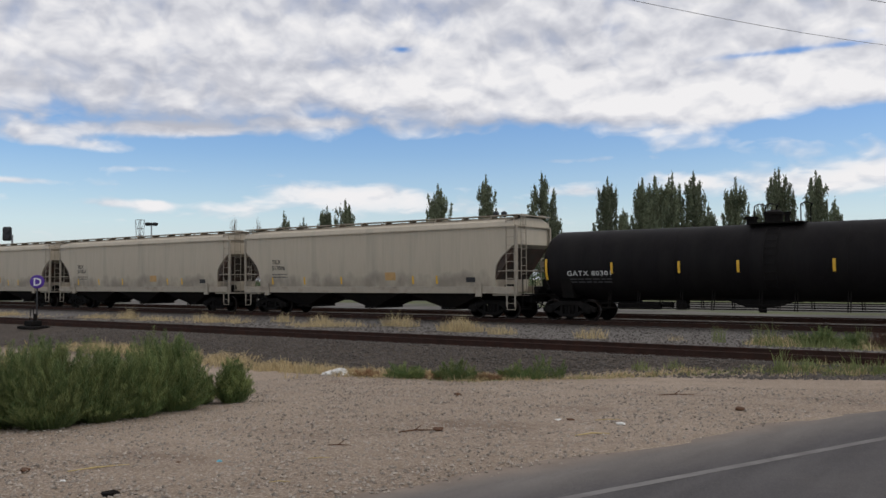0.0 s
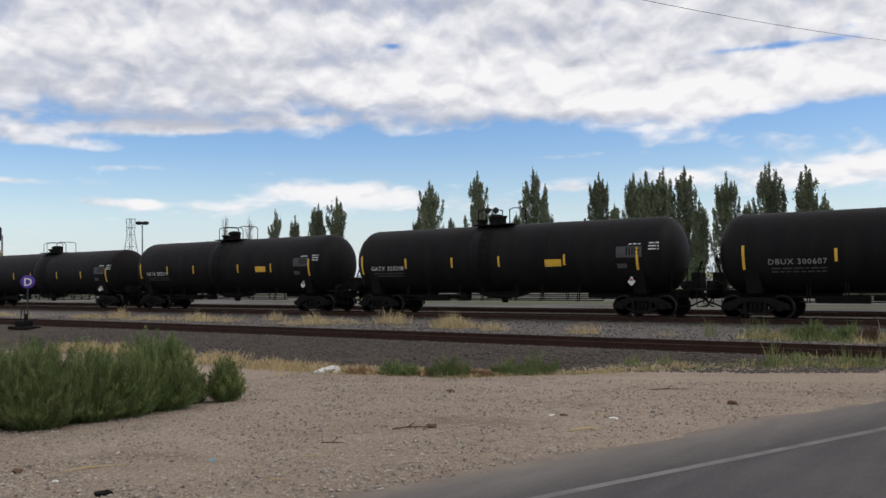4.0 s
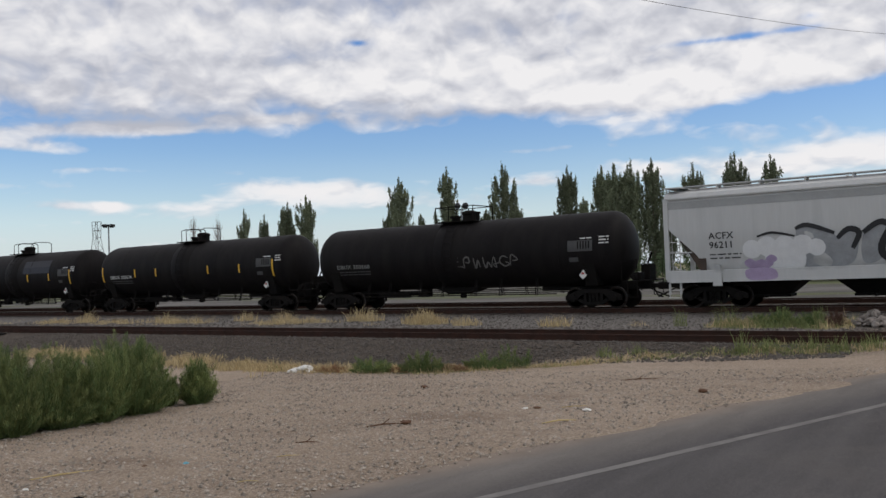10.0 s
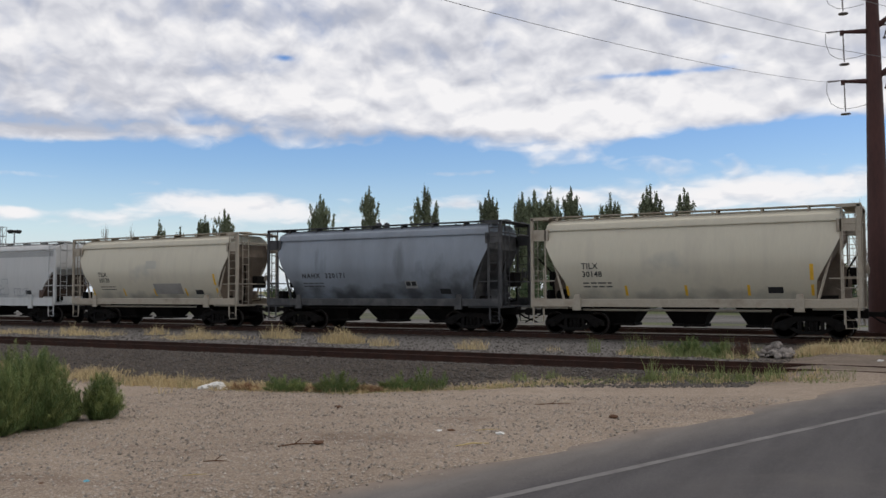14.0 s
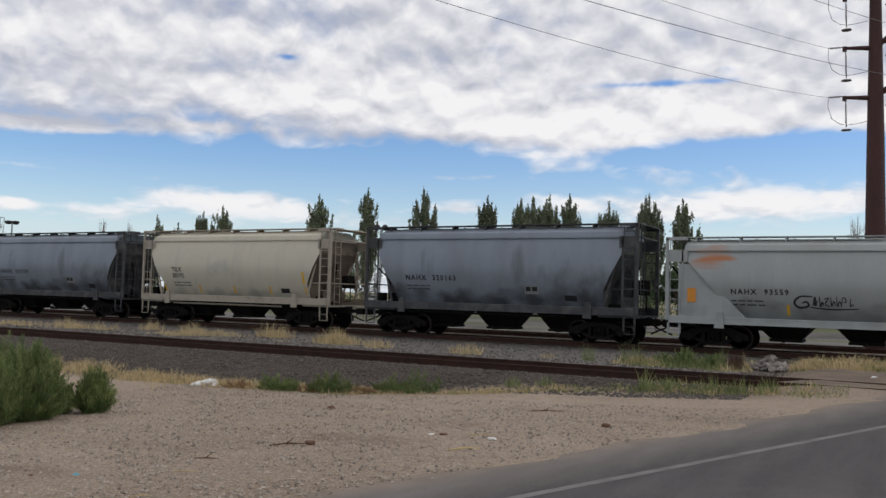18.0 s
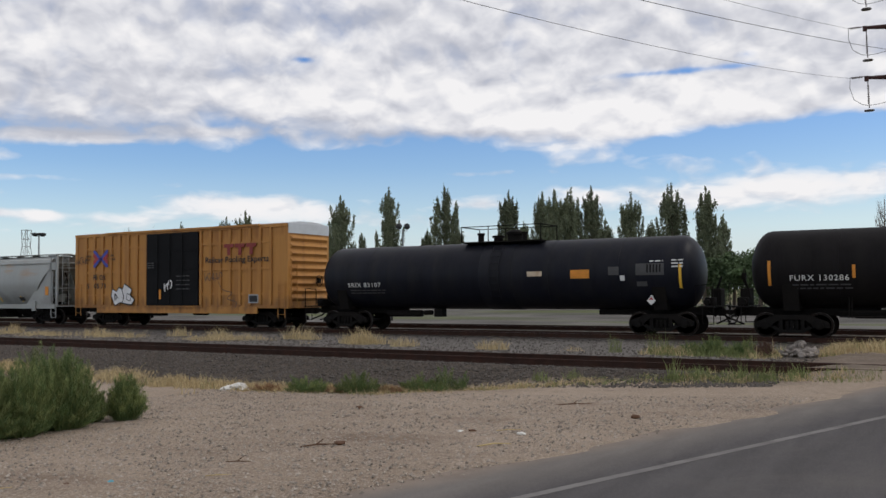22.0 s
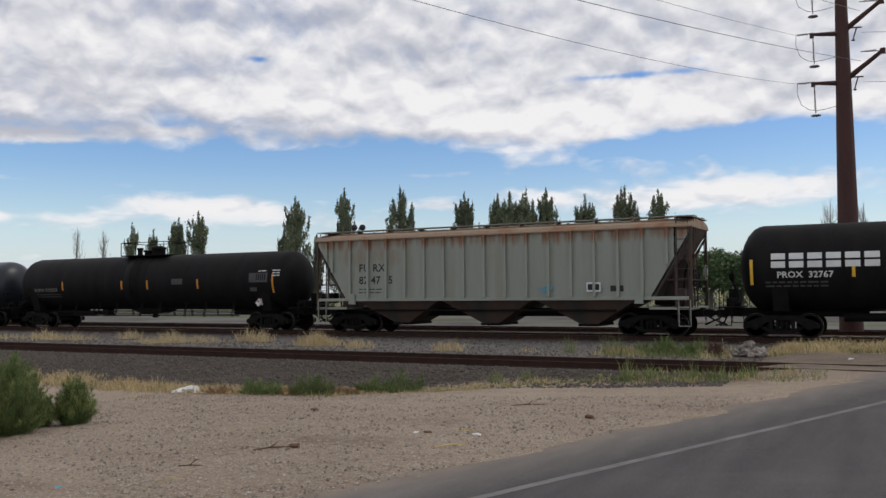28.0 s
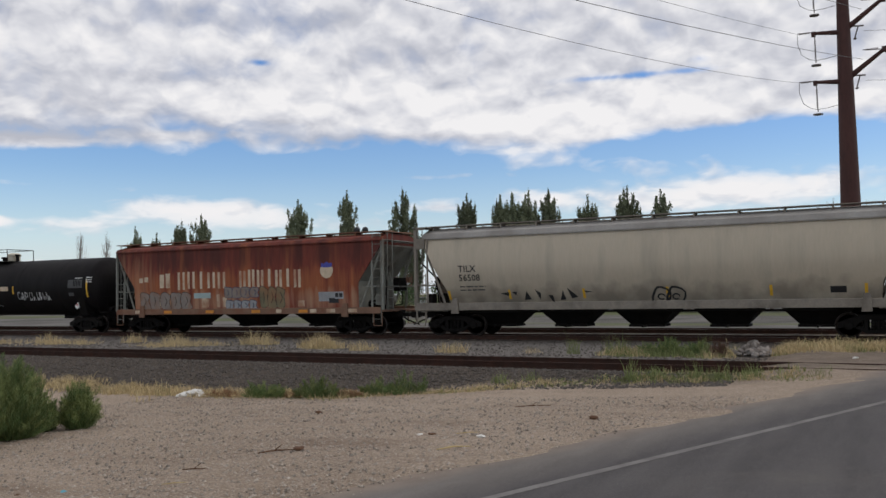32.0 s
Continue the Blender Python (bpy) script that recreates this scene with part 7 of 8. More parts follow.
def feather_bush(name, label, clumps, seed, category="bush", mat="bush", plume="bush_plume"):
    """A bushy annual weed: domes of feathery plumes that lean outwards from a common root, set with fine short leaves, paler at the tips."""
    rnd = random.Random(seed)
    x0, y0 = clumps[0][0], clumps[0][1]
    z0 = ground_z(x0, y0)
    thing = root(name, label, category, pose(x0, y0, z0))
    stem, leaf, tips = Shape(), Shape(), Shape()
    for cx, cy, r, h, n in clumps:
        gz = ground_z(cx, cy) - z0
        for i in range(max(5, n // 3)):                       # plumes
            fa, fd = rnd.uniform(0, 6.283), math.sqrt(rnd.random())
            top = h * math.sqrt(max(0.04, 1 - 0.93 * fd * fd)) * rnd.uniform(0.50, 1.10)
            bx, by = cx - x0 + r * 0.35 * fd * math.cos(fa), cy - y0 + r * 0.35 * fd * math.sin(fa)
            ex, ey = cx - x0 + r * fd * math.cos(fa) + rnd.gauss(0, 0.05), cy - y0 + r * fd * math.sin(fa) + rnd.gauss(0, 0.05)
            stem.tube((bx, by, gz - 0.02), (bx + (ex - bx) * 0.6, by + (ey - by) * 0.6, gz + top * 0.62), 0.006, 3, 0.003)
            stem.tube((bx + (ex - bx) * 0.6, by + (ey - by) * 0.6, gz + top * 0.62), (ex, ey, gz + top), 0.003, 3, 0.001)
            fat = 0.040 + 0.045 * h * rnd.uniform(0.4, 1.5)
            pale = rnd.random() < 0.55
            for k in range(int(85 + 225 * top)):
                f = 0.02 + 0.98 * rnd.random() ** 0.8
                px, py, pz = bx + (ex - bx) * f ** 1.25, by + (ey - by) * f ** 1.25, gz + top * f
                w = rnd.uniform(0, 6.283)
                rad = fat * (1.12 - f ** 2) * abs(rnd.gauss(0, 0.75)) + 0.004
                px, py = px + rad * math.cos(w), py + rad * math.sin(w)
                l = rnd.uniform(0.030, 0.105) * (1.1 - 0.35 * f)
                up = rnd.uniform(0.2, 1.5)
                qx, qy, qz = px + 0.55 * l * math.cos(w), py + 0.55 * l * math.sin(w), pz + l * up
                v = rnd.uniform(0, 6.283)
                ox, oy = 0.0037 * math.cos(v), 0.0037 * math.sin(v)
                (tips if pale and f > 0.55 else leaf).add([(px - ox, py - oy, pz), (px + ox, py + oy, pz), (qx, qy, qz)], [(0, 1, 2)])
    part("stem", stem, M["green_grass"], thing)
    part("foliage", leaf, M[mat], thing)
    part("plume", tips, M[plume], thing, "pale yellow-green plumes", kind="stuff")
    return thing


def build_bushes():
    tall = "tall feathery green weed bush on the gravel lot"
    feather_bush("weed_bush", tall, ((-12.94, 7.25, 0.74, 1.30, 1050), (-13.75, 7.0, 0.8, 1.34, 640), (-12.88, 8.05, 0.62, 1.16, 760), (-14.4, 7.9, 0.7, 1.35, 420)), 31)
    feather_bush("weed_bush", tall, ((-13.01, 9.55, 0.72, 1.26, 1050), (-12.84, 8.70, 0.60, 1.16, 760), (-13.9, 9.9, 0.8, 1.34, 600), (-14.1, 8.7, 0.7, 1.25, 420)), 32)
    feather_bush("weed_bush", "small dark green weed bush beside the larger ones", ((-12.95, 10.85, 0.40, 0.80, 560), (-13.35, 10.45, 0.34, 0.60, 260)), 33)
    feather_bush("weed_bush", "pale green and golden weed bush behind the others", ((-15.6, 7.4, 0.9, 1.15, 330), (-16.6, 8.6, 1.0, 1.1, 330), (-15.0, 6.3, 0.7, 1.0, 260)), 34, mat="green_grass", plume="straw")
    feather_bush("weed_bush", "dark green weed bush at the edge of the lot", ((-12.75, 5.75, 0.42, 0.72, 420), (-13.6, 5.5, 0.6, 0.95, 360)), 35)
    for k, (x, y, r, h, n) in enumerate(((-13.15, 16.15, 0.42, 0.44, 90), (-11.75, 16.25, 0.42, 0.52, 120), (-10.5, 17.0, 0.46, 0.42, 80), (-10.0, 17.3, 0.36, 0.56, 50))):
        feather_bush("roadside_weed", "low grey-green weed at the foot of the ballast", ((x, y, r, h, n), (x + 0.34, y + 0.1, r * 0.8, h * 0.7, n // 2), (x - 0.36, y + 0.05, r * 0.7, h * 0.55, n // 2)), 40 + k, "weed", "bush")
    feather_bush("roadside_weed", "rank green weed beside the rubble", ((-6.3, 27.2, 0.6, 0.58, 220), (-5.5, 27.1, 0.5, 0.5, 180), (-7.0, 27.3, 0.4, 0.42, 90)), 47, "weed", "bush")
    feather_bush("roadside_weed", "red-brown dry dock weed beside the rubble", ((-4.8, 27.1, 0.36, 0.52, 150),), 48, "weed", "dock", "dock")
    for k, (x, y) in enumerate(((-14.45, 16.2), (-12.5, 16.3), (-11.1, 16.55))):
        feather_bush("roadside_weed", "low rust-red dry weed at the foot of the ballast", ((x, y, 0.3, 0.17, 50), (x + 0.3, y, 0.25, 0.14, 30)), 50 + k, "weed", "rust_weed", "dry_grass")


def poplar(x, y, h, r, seed, leafy=1.0, lean=0.0, bare=False):
    """A columnar tree: steep limbs that rise close to the trunk, set with small leaves, and a ragged pointed top."""
    rnd = random.Random(seed)
    label = "bare slender poplar with pale twigs" if bare else ("tall dark green columnar poplar" if leafy > 0.7 else "thin columnar poplar with sparse leaves")
    thing = root("poplar_tree", label, "tree", pose(x, y, -0.5), group="bare poplars" if bare else "row of poplars")
    trunk, leaf = Shape(), Shape()
    pts = [(0, 0, 0), (0.05, 0.03, h * 0.35), (0.02, -0.05, h * 0.7), (0.08 + lean, 0, h * 0.97)]
    rad = (0.22, 0.16, 0.09, 0.02)
    for k in range(3):
        trunk.tube(pts[k], pts[k + 1], rad[k], 7, rad[k + 1])
    # several leaders end in spires of their own
    n = 44 if bare else int(64 * (0.6 + 0.4 * leafy))
    limbs = []
    for i in range(n):
        f = 0.04 + 0.80 * ((i + rnd.random()) / n) ** 0.85
        a = rnd.uniform(0, 6.283)
        reach = r * rnd.uniform(0.30, 1.22) * (1.0 - 0.5 * f ** 1.5)
        top = f + rnd.uniform(0.16, 0.42) * (1.0 - 0.55 * f)
        top = min(top, 1.0 - 0.24 * (reach / r) ** 1.2 * rnd.uniform(0.5, 1.3))
        if top < f + 0.06:
            top = f + 0.06
        limbs.append(((0, 0, h * f), (reach * math.cos(a), reach * math.sin(a), h * top)))
    limbs.append(((0, 0, h * 0.7), (0.05, 0.0, h)))
    for base, tip in limbs:
        mid = tuple(b + (t - b) * 0.45 for b, t in zip(base, tip))
        mid = (tip[0] * 0.8, tip[1] * 0.8, mid[2])
        for p, q, ra, rb in ((base, mid, 0.05, 0.035), (mid, tip, 0.035, 0.008)):
            trunk.tube(p, q, ra * (0.8 if bare else 1), 4, rb)
        ln = tip[2] - base[2]
        if bare:
            for _ in range(6):
                g = rnd.uniform(0.2, 0.95)
                q = tuple(u + (v - u) * g for u, v in zip(base, tip))
                trunk.tube(q, (q[0] + rnd.gauss(0, 0.16), q[1] + rnd.gauss(0, 0.16), q[2] + rnd.uniform(0.4, 1.0)), 0.012, 3, 0.004)
            continue
        for k in range(int((40 + 74 * ln) * leafy)):
            g = rnd.uniform(0.05, 1.04)
            p0, p1, gg = (base, mid, g / 0.45) if g < 0.45 else (mid, tip, (g - 0.45) / 0.55)
            q = [u + (v - u) * gg for u, v in zip(p0, p1)]
            sp = (0.27 if leafy > 0.7 else 0.20) * (1.2 - 0.95 * g)
            q[0] += rnd.gauss(0, sp)
            q[1] += rnd.gauss(0, sp)
            q[2] += rnd.gauss(0, 0.22)
            sz = rnd.uniform(0.042, 0.092)
            u = Vector((rnd.gauss(0, 1), rnd.gauss(0, 1), rnd.gauss(0, 0.5))).normalized() * sz
            v = Vector((rnd.gauss(0, 0.5), rnd.gauss(0, 0.5), rnd.gauss(0, 0.6) + 1.6)).normalized() * sz * 2.4
            c = Vector(q)
            leaf.add([c - u, c + v, c + u, c - v * 0.7], [(0, 1, 2, 3)])
    part("trunk", trunk, M["bare_twig"] if bare else M["bark"], thing)
    if not bare:
        part("crown", leaf, M["poplar"], thing)


def broad_tree(x, y, h, r, seed):
    rnd = random.Random(seed)
    thing = root("broadleaf_tree", "round-crowned green tree behind the tracks", "tree", pose(x, y, -0.5), group="round trees")
    trunk, leaf = Shape(), Shape()
    trunk.tube((0, 0, 0), (0.1, 0, h * 0.45), 0.22, 8, 0.14)
    for _ in range(30):
        a, e = rnd.uniform(0, 6.283), rnd.uniform(-0.35, 1.3)
        d = r * rnd.uniform(0.55, 0.85)
        c = Vector((1.25 * d * math.cos(a) * math.cos(e), d * math.sin(a) * math.cos(e), h * 0.58 + (h * 0.32) * math.sin(e)))
        trunk.tube((0.1, 0, h * 0.42), tuple(c), 0.07, 5, 0.02)
        for _ in range(330):
            q = c + Vector((rnd.gauss(0, 1), rnd.gauss(0, 1), rnd.gauss(0, 0.75))).normalized() * (r * 0.42 * rnd.uniform(0.3, 1.05))
            if q.z < 0.6:
                continue
            sz = rnd.uniform(0.07, 0.16)
            u = Vector((rnd.gauss(0, 1), rnd.gauss(0, 1), rnd.gauss(0, 1))).normalized() * sz
            v = Vector((rnd.gauss(0, 1), rnd.gauss(0, 1), rnd.gauss(0, 1))).normalized() * sz
            leaf.add([q - u, q + v, q + u, q - v], [(0, 1, 2, 3)])
    part("trunk", trunk, M["bark"], thing)
    part("crown", leaf, M["broad"], thing)


def build_trees():
    Y = 105.0
    row = ((-112.2, 13.4, 1.3, 0.5), (-108.1, 12.4, 1.1, 0.5), (-104.4, 13.4, 1.1, 0.6), (-101.8, 13.8, 1.3, 0.8), (-98.4, 14.6, 2.1, 1.0),
           (-81.9, 11.5, 1.2, 0.7), (-78.7, 15.8, 2.2, 1.0), (-70.5, 16.5, 2.1, 1.0), (-61.6, 16.3, 2.4, 1.0), (-58.6, 10.6, 1.2, 0.7), (-51.2, 14.8, 1.9, 1.0),
           (-46.6, 14.5, 1.7, 1.0), (-44.2, 14.5, 1.6, 1.0), (-42.2, 14.6, 1.8, 1.0), (-39.7, 14.6, 1.8, 1.0), (-48.6, 10.5, 1.2, 0.8), (-37.6, 10.4, 1.2, 0.8),
           (-34.5, 13.5, 1.8, 1.0), (-28.9, 14.1, 2.2, 1.0), (-25.0, 13.5, 1.7, 1.0), (-31.9, 10.0, 1.0, 0.8), (-22.9, 10.2, 1.0, 0.7), (-64.0, 10.2, 1.1, 0.7), (-76.0, 10.2, 1.1, 0.7))
    for k, (x, h, r, leafy) in enumerate(row):
        poplar(x, Y + (k % 3) * 0.8, h + 0.5, r, 100 + k, leafy)
    for k, (x, h, r) in enumerate(((-125.2, 13.7, 1.4), (-118.8, 12.8, 1.3), (-5.9, 11.6, 1.5), (-2.6, 11.2, 1.4), (1.2, 10.8, 1.4))):
        poplar(x, Y, h + 0.5, r, 150 + k, bare=True)
    for k, (x, h, r) in enumerate(((-21.6, 5.0, 2.4), (-18.9, 5.6, 2.6), (-16.2, 6.0, 2.7), (-13.4, 5.8, 2.6), (-10.8, 6.2, 2.7), (-8.4, 5.2, 2.2))):
        broad_tree(x, 90 + (k % 2), h, r, 170 + k)


def build_undergrowth():
    """Shrubs and suckers along the foot of the tree rows."""
    rnd = random.Random(83)
    leaf = Shape()
    x = -122.0
    while x < 6:
        k = 0.5 + 0.9 * noise.noise(Vector((x * 0.11, 3.0, 0)))
        if x > -64:
            k = max(k, 0.85)
        if k > 0.25:
            h, y0 = 1.2 + (3.6 if x > -64 and x < -21 else 2.3) * k * rnd.uniform(0.6, 1.1), 103 + rnd.uniform(-3, 3)
            for _ in range(int(300 * k)):
                a, d, f = rnd.uniform(0, 6.283), 1.1 * math.sqrt(rnd.random()), rnd.random() ** 0.8
                c = Vector((x + d * math.cos(a) * (1.1 - 0.6 * f), y0 + d * math.sin(a), -0.5 + h * f * (1.05 - 0.25 * d)))
                sz = rnd.uniform(0.05, 0.12)
                u = Vector((rnd.gauss(0, 1), rnd.gauss(0, 1), rnd.gauss(0, 0.6))).normalized() * sz
                v = Vector((rnd.gauss(0, 0.6), rnd.gauss(0, 0.6), rnd.gauss(0, 1) + 0.6)).normalized() * sz * 1.4
                leaf.add([c - u, c + v, c + u, c - v * 0.8], [(0, 1, 2, 3)])
        x += rnd.uniform(0.5, 1.1)
    tagged(part("undergrowth", leaf, M["broad"], None), "dark green shrubs along the foot of the trees", "shrubs", kind="stuff")


# ---- poles, signals, signs ----


def catenary(a, b, sag, n=24):
    a, b = Vector(a), Vector(b)
    return [tuple(a.lerp(b, k / n) + Vector((0, 0, -sag * 4 * (k / n) * (1 - k / n)))) for k in range(n + 1)]


def build_power_pole():
    x, y = -1.56, 40.0
    pole = root("power_pole", "tall rust-brown weathering-steel power pole with swept arms", "power pole", pose(x, y, -0.3))
    s = Shape().lathe([(0.0, 0.475), (0.3, 0.472), (9.0, 0.335), (14.4, 0.235), (24.0, 0.13), (24.1, 0.05)], "z", n=18)
    part("shaft", s, M["cor_ten"], pole, smooth=50)
    for k, z in enumerate((10.7, 12.8, 14.95)):
        s = Shape().tube((-0.2, -0.1, z - 0.05), (-1.16, -0.2, z + 0.02), 0.11, 8, 0.065).box(-1.24, -1.08, -0.28, -0.12, z - 0.12, z + 0.08)
        arm = part("left_arm", s, M["cor_ten"], pole)
        # strut insulator out to the wire, hanging string with a weight
        s = Shape()
        for j in range(6):
            s.lathe([(-1.32 - j * 0.07, 0.025), (-1.34 - j * 0.07, 0.055), (-1.37 - j * 0.07, 0.025)], "x", (0, -0.2, z + 0.07), 8)
        s.tube((-1.2, -0.2, z + 0.07), (-1.78, -0.2, z + 0.09), 0.02, 6)
        part("insulator", s, M["insulator"], arm)
        s = Shape().tube((-1.12, -0.2, z - 0.1), (-1.09, -0.2, z - 1.25), 0.022, 6)
        for j in range(9):
            s.lathe([(z - 0.30 - j * 0.09, 0.02), (z - 0.33 - j * 0.09, 0.05), (z - 0.35 - j * 0.09, 0.02)], "z", (-1.11, -0.2, 0), 8)
        s.lathe([(z - 1.32, 0.05), (z - 1.34, 0.20), (z - 1.38, 0.20), (z - 1.40, 0.05)], "z", (-1.09, -0.2, 0), 12)
        part("hanging_insulator", s, M["insulator"], arm)
        pts = [(-1.78, -0.2, z + 0.05), (-1.80, -0.2, z - 0.35), (-1.65, -0.2, z - 0.85), (-1.35, -0.2, z - 1.08), (-1.09, -0.2, z - 1.15), (-0.7, -0.1, z - 1.10), (-0.30, 0.1, z - 0.98)]
        part("jumper_wire", Shape().path(pts, 0.012, 5), M["wire"], arm)
        s = Shape().tube((0.2, 0, z + 0.15), (1.48, -0.1, z + 1.08), 0.12, 8, 0.08).box(1.40, 1.62, -0.2, 0.0, z + 0.98, z + 1.20)
        arm = part("right_arm", s, M["cor_ten"], pole)
        s = Shape()
        for j in range(6):
            s.lathe([(0.86 + j * 0.07, 0.025), (0.88 + j * 0.07, 0.055), (0.91 + j * 0.07, 0.025)], "x", (0, -0.25, z + 1.12), 8)
        s.tube((0.70, -0.25, z + 1.13), (1.44, -0.12, z + 1.10), 0.02, 6)
        part("insulator", s, M["insulator"], arm)
        s = Shape().tube((0.35, 0.1, z + 0.18), (0.75, 0.3, z + 0.20), 0.035, 6).tube((0.55, 0.2, z + 0.16), (0.42, 0.2, z - 0.28), 0.03, 6).lathe([(z - 0.38, 0.03), (z - 0.34, 0.08), (z - 0.28, 0.03)], "z", (0.42, 0.2, 0), 8)
        part("tension_fitting", s, M["insulator"], arm)
    # line wires to the next poles
    def span(a, degrees, z, sag, r, label):
        """A wire over the road to the next pole, 95 m on."""
        w = radians(degrees)
        ob = part("line_wire", Shape().path(catenary(a, (a[0] + 95 * math.sin(w), a[1] + 95 * math.cos(w), z), sag, 40), r, 5), M["wire"], None)
        tagged(ob, label, "wire", "overhead wires")

    for z, turn, z_thin, z_thick in ((10.47, 192.4, 10.45, 10.9), (12.58, 199.7, 17.4, 13.4), (14.72, 199.7, 19.4, 15.5)):
        span((x - 1.78, y - 0.2, z), turn, z_thin, 3.45, 0.007, "thin overhead power wire from the steel pole")
        span((x + 0.70, y - 0.25, z + 0.67), 199.2, z_thick, 2.66, 0.010, "thick overhead power wire from the steel pole")
        a = (x + 0.75, y + 0.3, z - 0.1)
        ob = part("line_wire", Shape().path(catenary(a, (a[0] + 90, a[1] + 25, z + 0.6), 1.2, 20), 0.009, 5), M["wire"], None)
        tagged(ob, "thin overhead power wire leading away", "wire", "overhead wires")


def build_signs():
    x, y = -37.35, 20.3
    z = ground_z(x, y)
    sign = root("round_sign", "round purple sign with a white letter on a steel post", "sign", pose(x, y, z, 0, 0, 60))
    part("post", Shape().tube((0, 0, -0.05), (0, 0, 1.75), 0.03, 8), M["dark_steel"], sign)
    part("plate", Shape().lathe([(-0.045, 0.02), (-0.045, 0.285), (-0.04, 0.295), (-0.033, 0.285), (-0.03, 0.02)], "y", (0, 0, 1.97), 32), M["sign_purple"], sign, smooth=30)
    vs, fs = letters("D", 0.48)
    w = max(v[0] for v in vs)
    part("letter", Shape().add([(a - w / 2, -0.052, c + 1.80) for a, _, c in vs], fs), M["mark_white"], sign, "white letter D")
    stand = root("switch_stand", "low black switch stand and lever beside the siding", "switch stand", pose(-36.9, 19.9, ground_z(-36.9, 19.9)))
    s = Shape().box(-0.75, 0.75, -0.32, 0.32, -0.03, 0.10, 0.02).box(-0.35, 0.30, -0.22, 0.22, 0.10, 0.34, 0.04)
    part("base", s, M["underframe"], stand)
    s = Shape().path([(-0.55, 0.1, 0.1), (-0.38, 0.1, 0.85), (-0.20, 0.1, 0.85), (-0.08, 0.1, 0.1)], 0.022, 6)
    part("lever", s, M["underframe"], stand)
    part("head", Shape().lathe([(0.34, 0.09), (0.62, 0.07), (0.64, 0.02)], "z", (0.15, 0, 0), 10), M["underframe"], stand)
    sig = root("railway_signal", "black railway signal head with hooded lamps on a mast", "signal", pose(-79.5, 40.8, -0.3, 0, 0, 50))
    part("mast", Shape().tube((0, 0, 0), (0, 0, 6.4), 0.09, 8), M["galv"], sig)
    for k, dx in enumerate((-0.42,)):
        s = Shape().box(dx - 0.36, dx + 0.36, -0.20, 0.14, 5.85, 7.15, 0.10)
        for zz in (6.2, 6.8):
            s.tube((dx, -0.18, zz), (dx, -0.50, zz), 0.2, 12)
        part("signal_head", s, M["dark_steel"], sig)
    # a mast with two round lamp bowls, and the lattice tower beyond it
    mast = root("light_mast", "steel light mast with a ring of lamp bowls", "light mast", pose(-150.1, 105, -0.5, 0, 0, 50))
    part("pole", Shape().lathe([(0, 0.22), (14.0, 0.12)], "z", n=10), M["galv"], mast)
    for dx in (-0.62, 0.62):
        part("lamp_bowl", Shape().lathe([(13.3, 0.35), (13.55, 0.62), (13.85, 0.66), (14.0, 0.25)], "z", (dx, 0, 0), 12), M["dark_steel"], mast, smooth=40)
    part("cross_arm", Shape().tube((-1.2, 0, 13.9), (1.2, 0, 13.9), 0.07, 6), M["galv"], mast)
    tower = root("lattice_tower", "distant steel lattice tower with an open top", "tower", pose(-219.9, 150, -0.5))
    for sx in (-1, 1):
        for sy in (-1, 1):
            part("leg", Shape().tube((sx * 2.6, sy * 2.6, 0), (sx * 0.75, sy * 0.75, 15.5), 0.09, 5).tube((sx * 0.75, sy * 0.75, 15.5), (sx * 0.9, sy * 0.9, 20.0), 0.09, 5), M["galv"], tower)
    s = Shape()
    for z, r in ((4, 2.1), (8, 1.64), (12, 1.16), (15.5, 0.75), (17.5, 0.82), (20.0, 0.9)):
        for a, b in (((-r, -r), (r, -r)), ((r, -r), (r, r)), ((r, r), (-r, r)), ((-r, r), (-r, -r))):
            s.tube((*a, z), (*b, z), 0.06, 4)
    for (z0, r0), (z1, r1) in (((8, 1.64), (12, 1.16)), ((12, 1.16), (15.5, 0.75)), ((15.5, 0.75), (20, 0.9))):
        for g in (-1, 1):
            s.tube((-r0 * g, -r0, z0), (r1 * g, -r1, z1), 0.05, 4)
            s.tube((r0, -r0 * g, z0), (r1, r1 * g, z1), 0.05, 4)
    part("bracing", s, M["galv"], tower)
    flood = root("floodlight_pole", "steel pole with two tilted floodlights", "floodlight", pose(-66.9, 104, -0.5, 0, 0, 35))
    part("pole", Shape().lathe([(0, 0.16), (10.9, 0.09)], "z", n=8), M["galv"], flood)
    part("cross_arm", Shape().path([(-0.55, 0, 11.1), (-0.55, 0, 10.8), (0.55, 0, 10.8), (0.55, 0, 11.1)], 0.06, 6), M["galv"], flood)
    for g in (-0.6, 0.6):
        ob = part("floodlight", Shape().lathe([(-0.25, 0.12), (-0.15, 0.36), (0.22, 0.46), (0.27, 0.40)], "y", n=12), M["dark_steel"], flood, at=pose(g * 0.95, 0, 11.45, 0, g * 35, 0), smooth=40)


# ---- parked cars far behind the yard ----


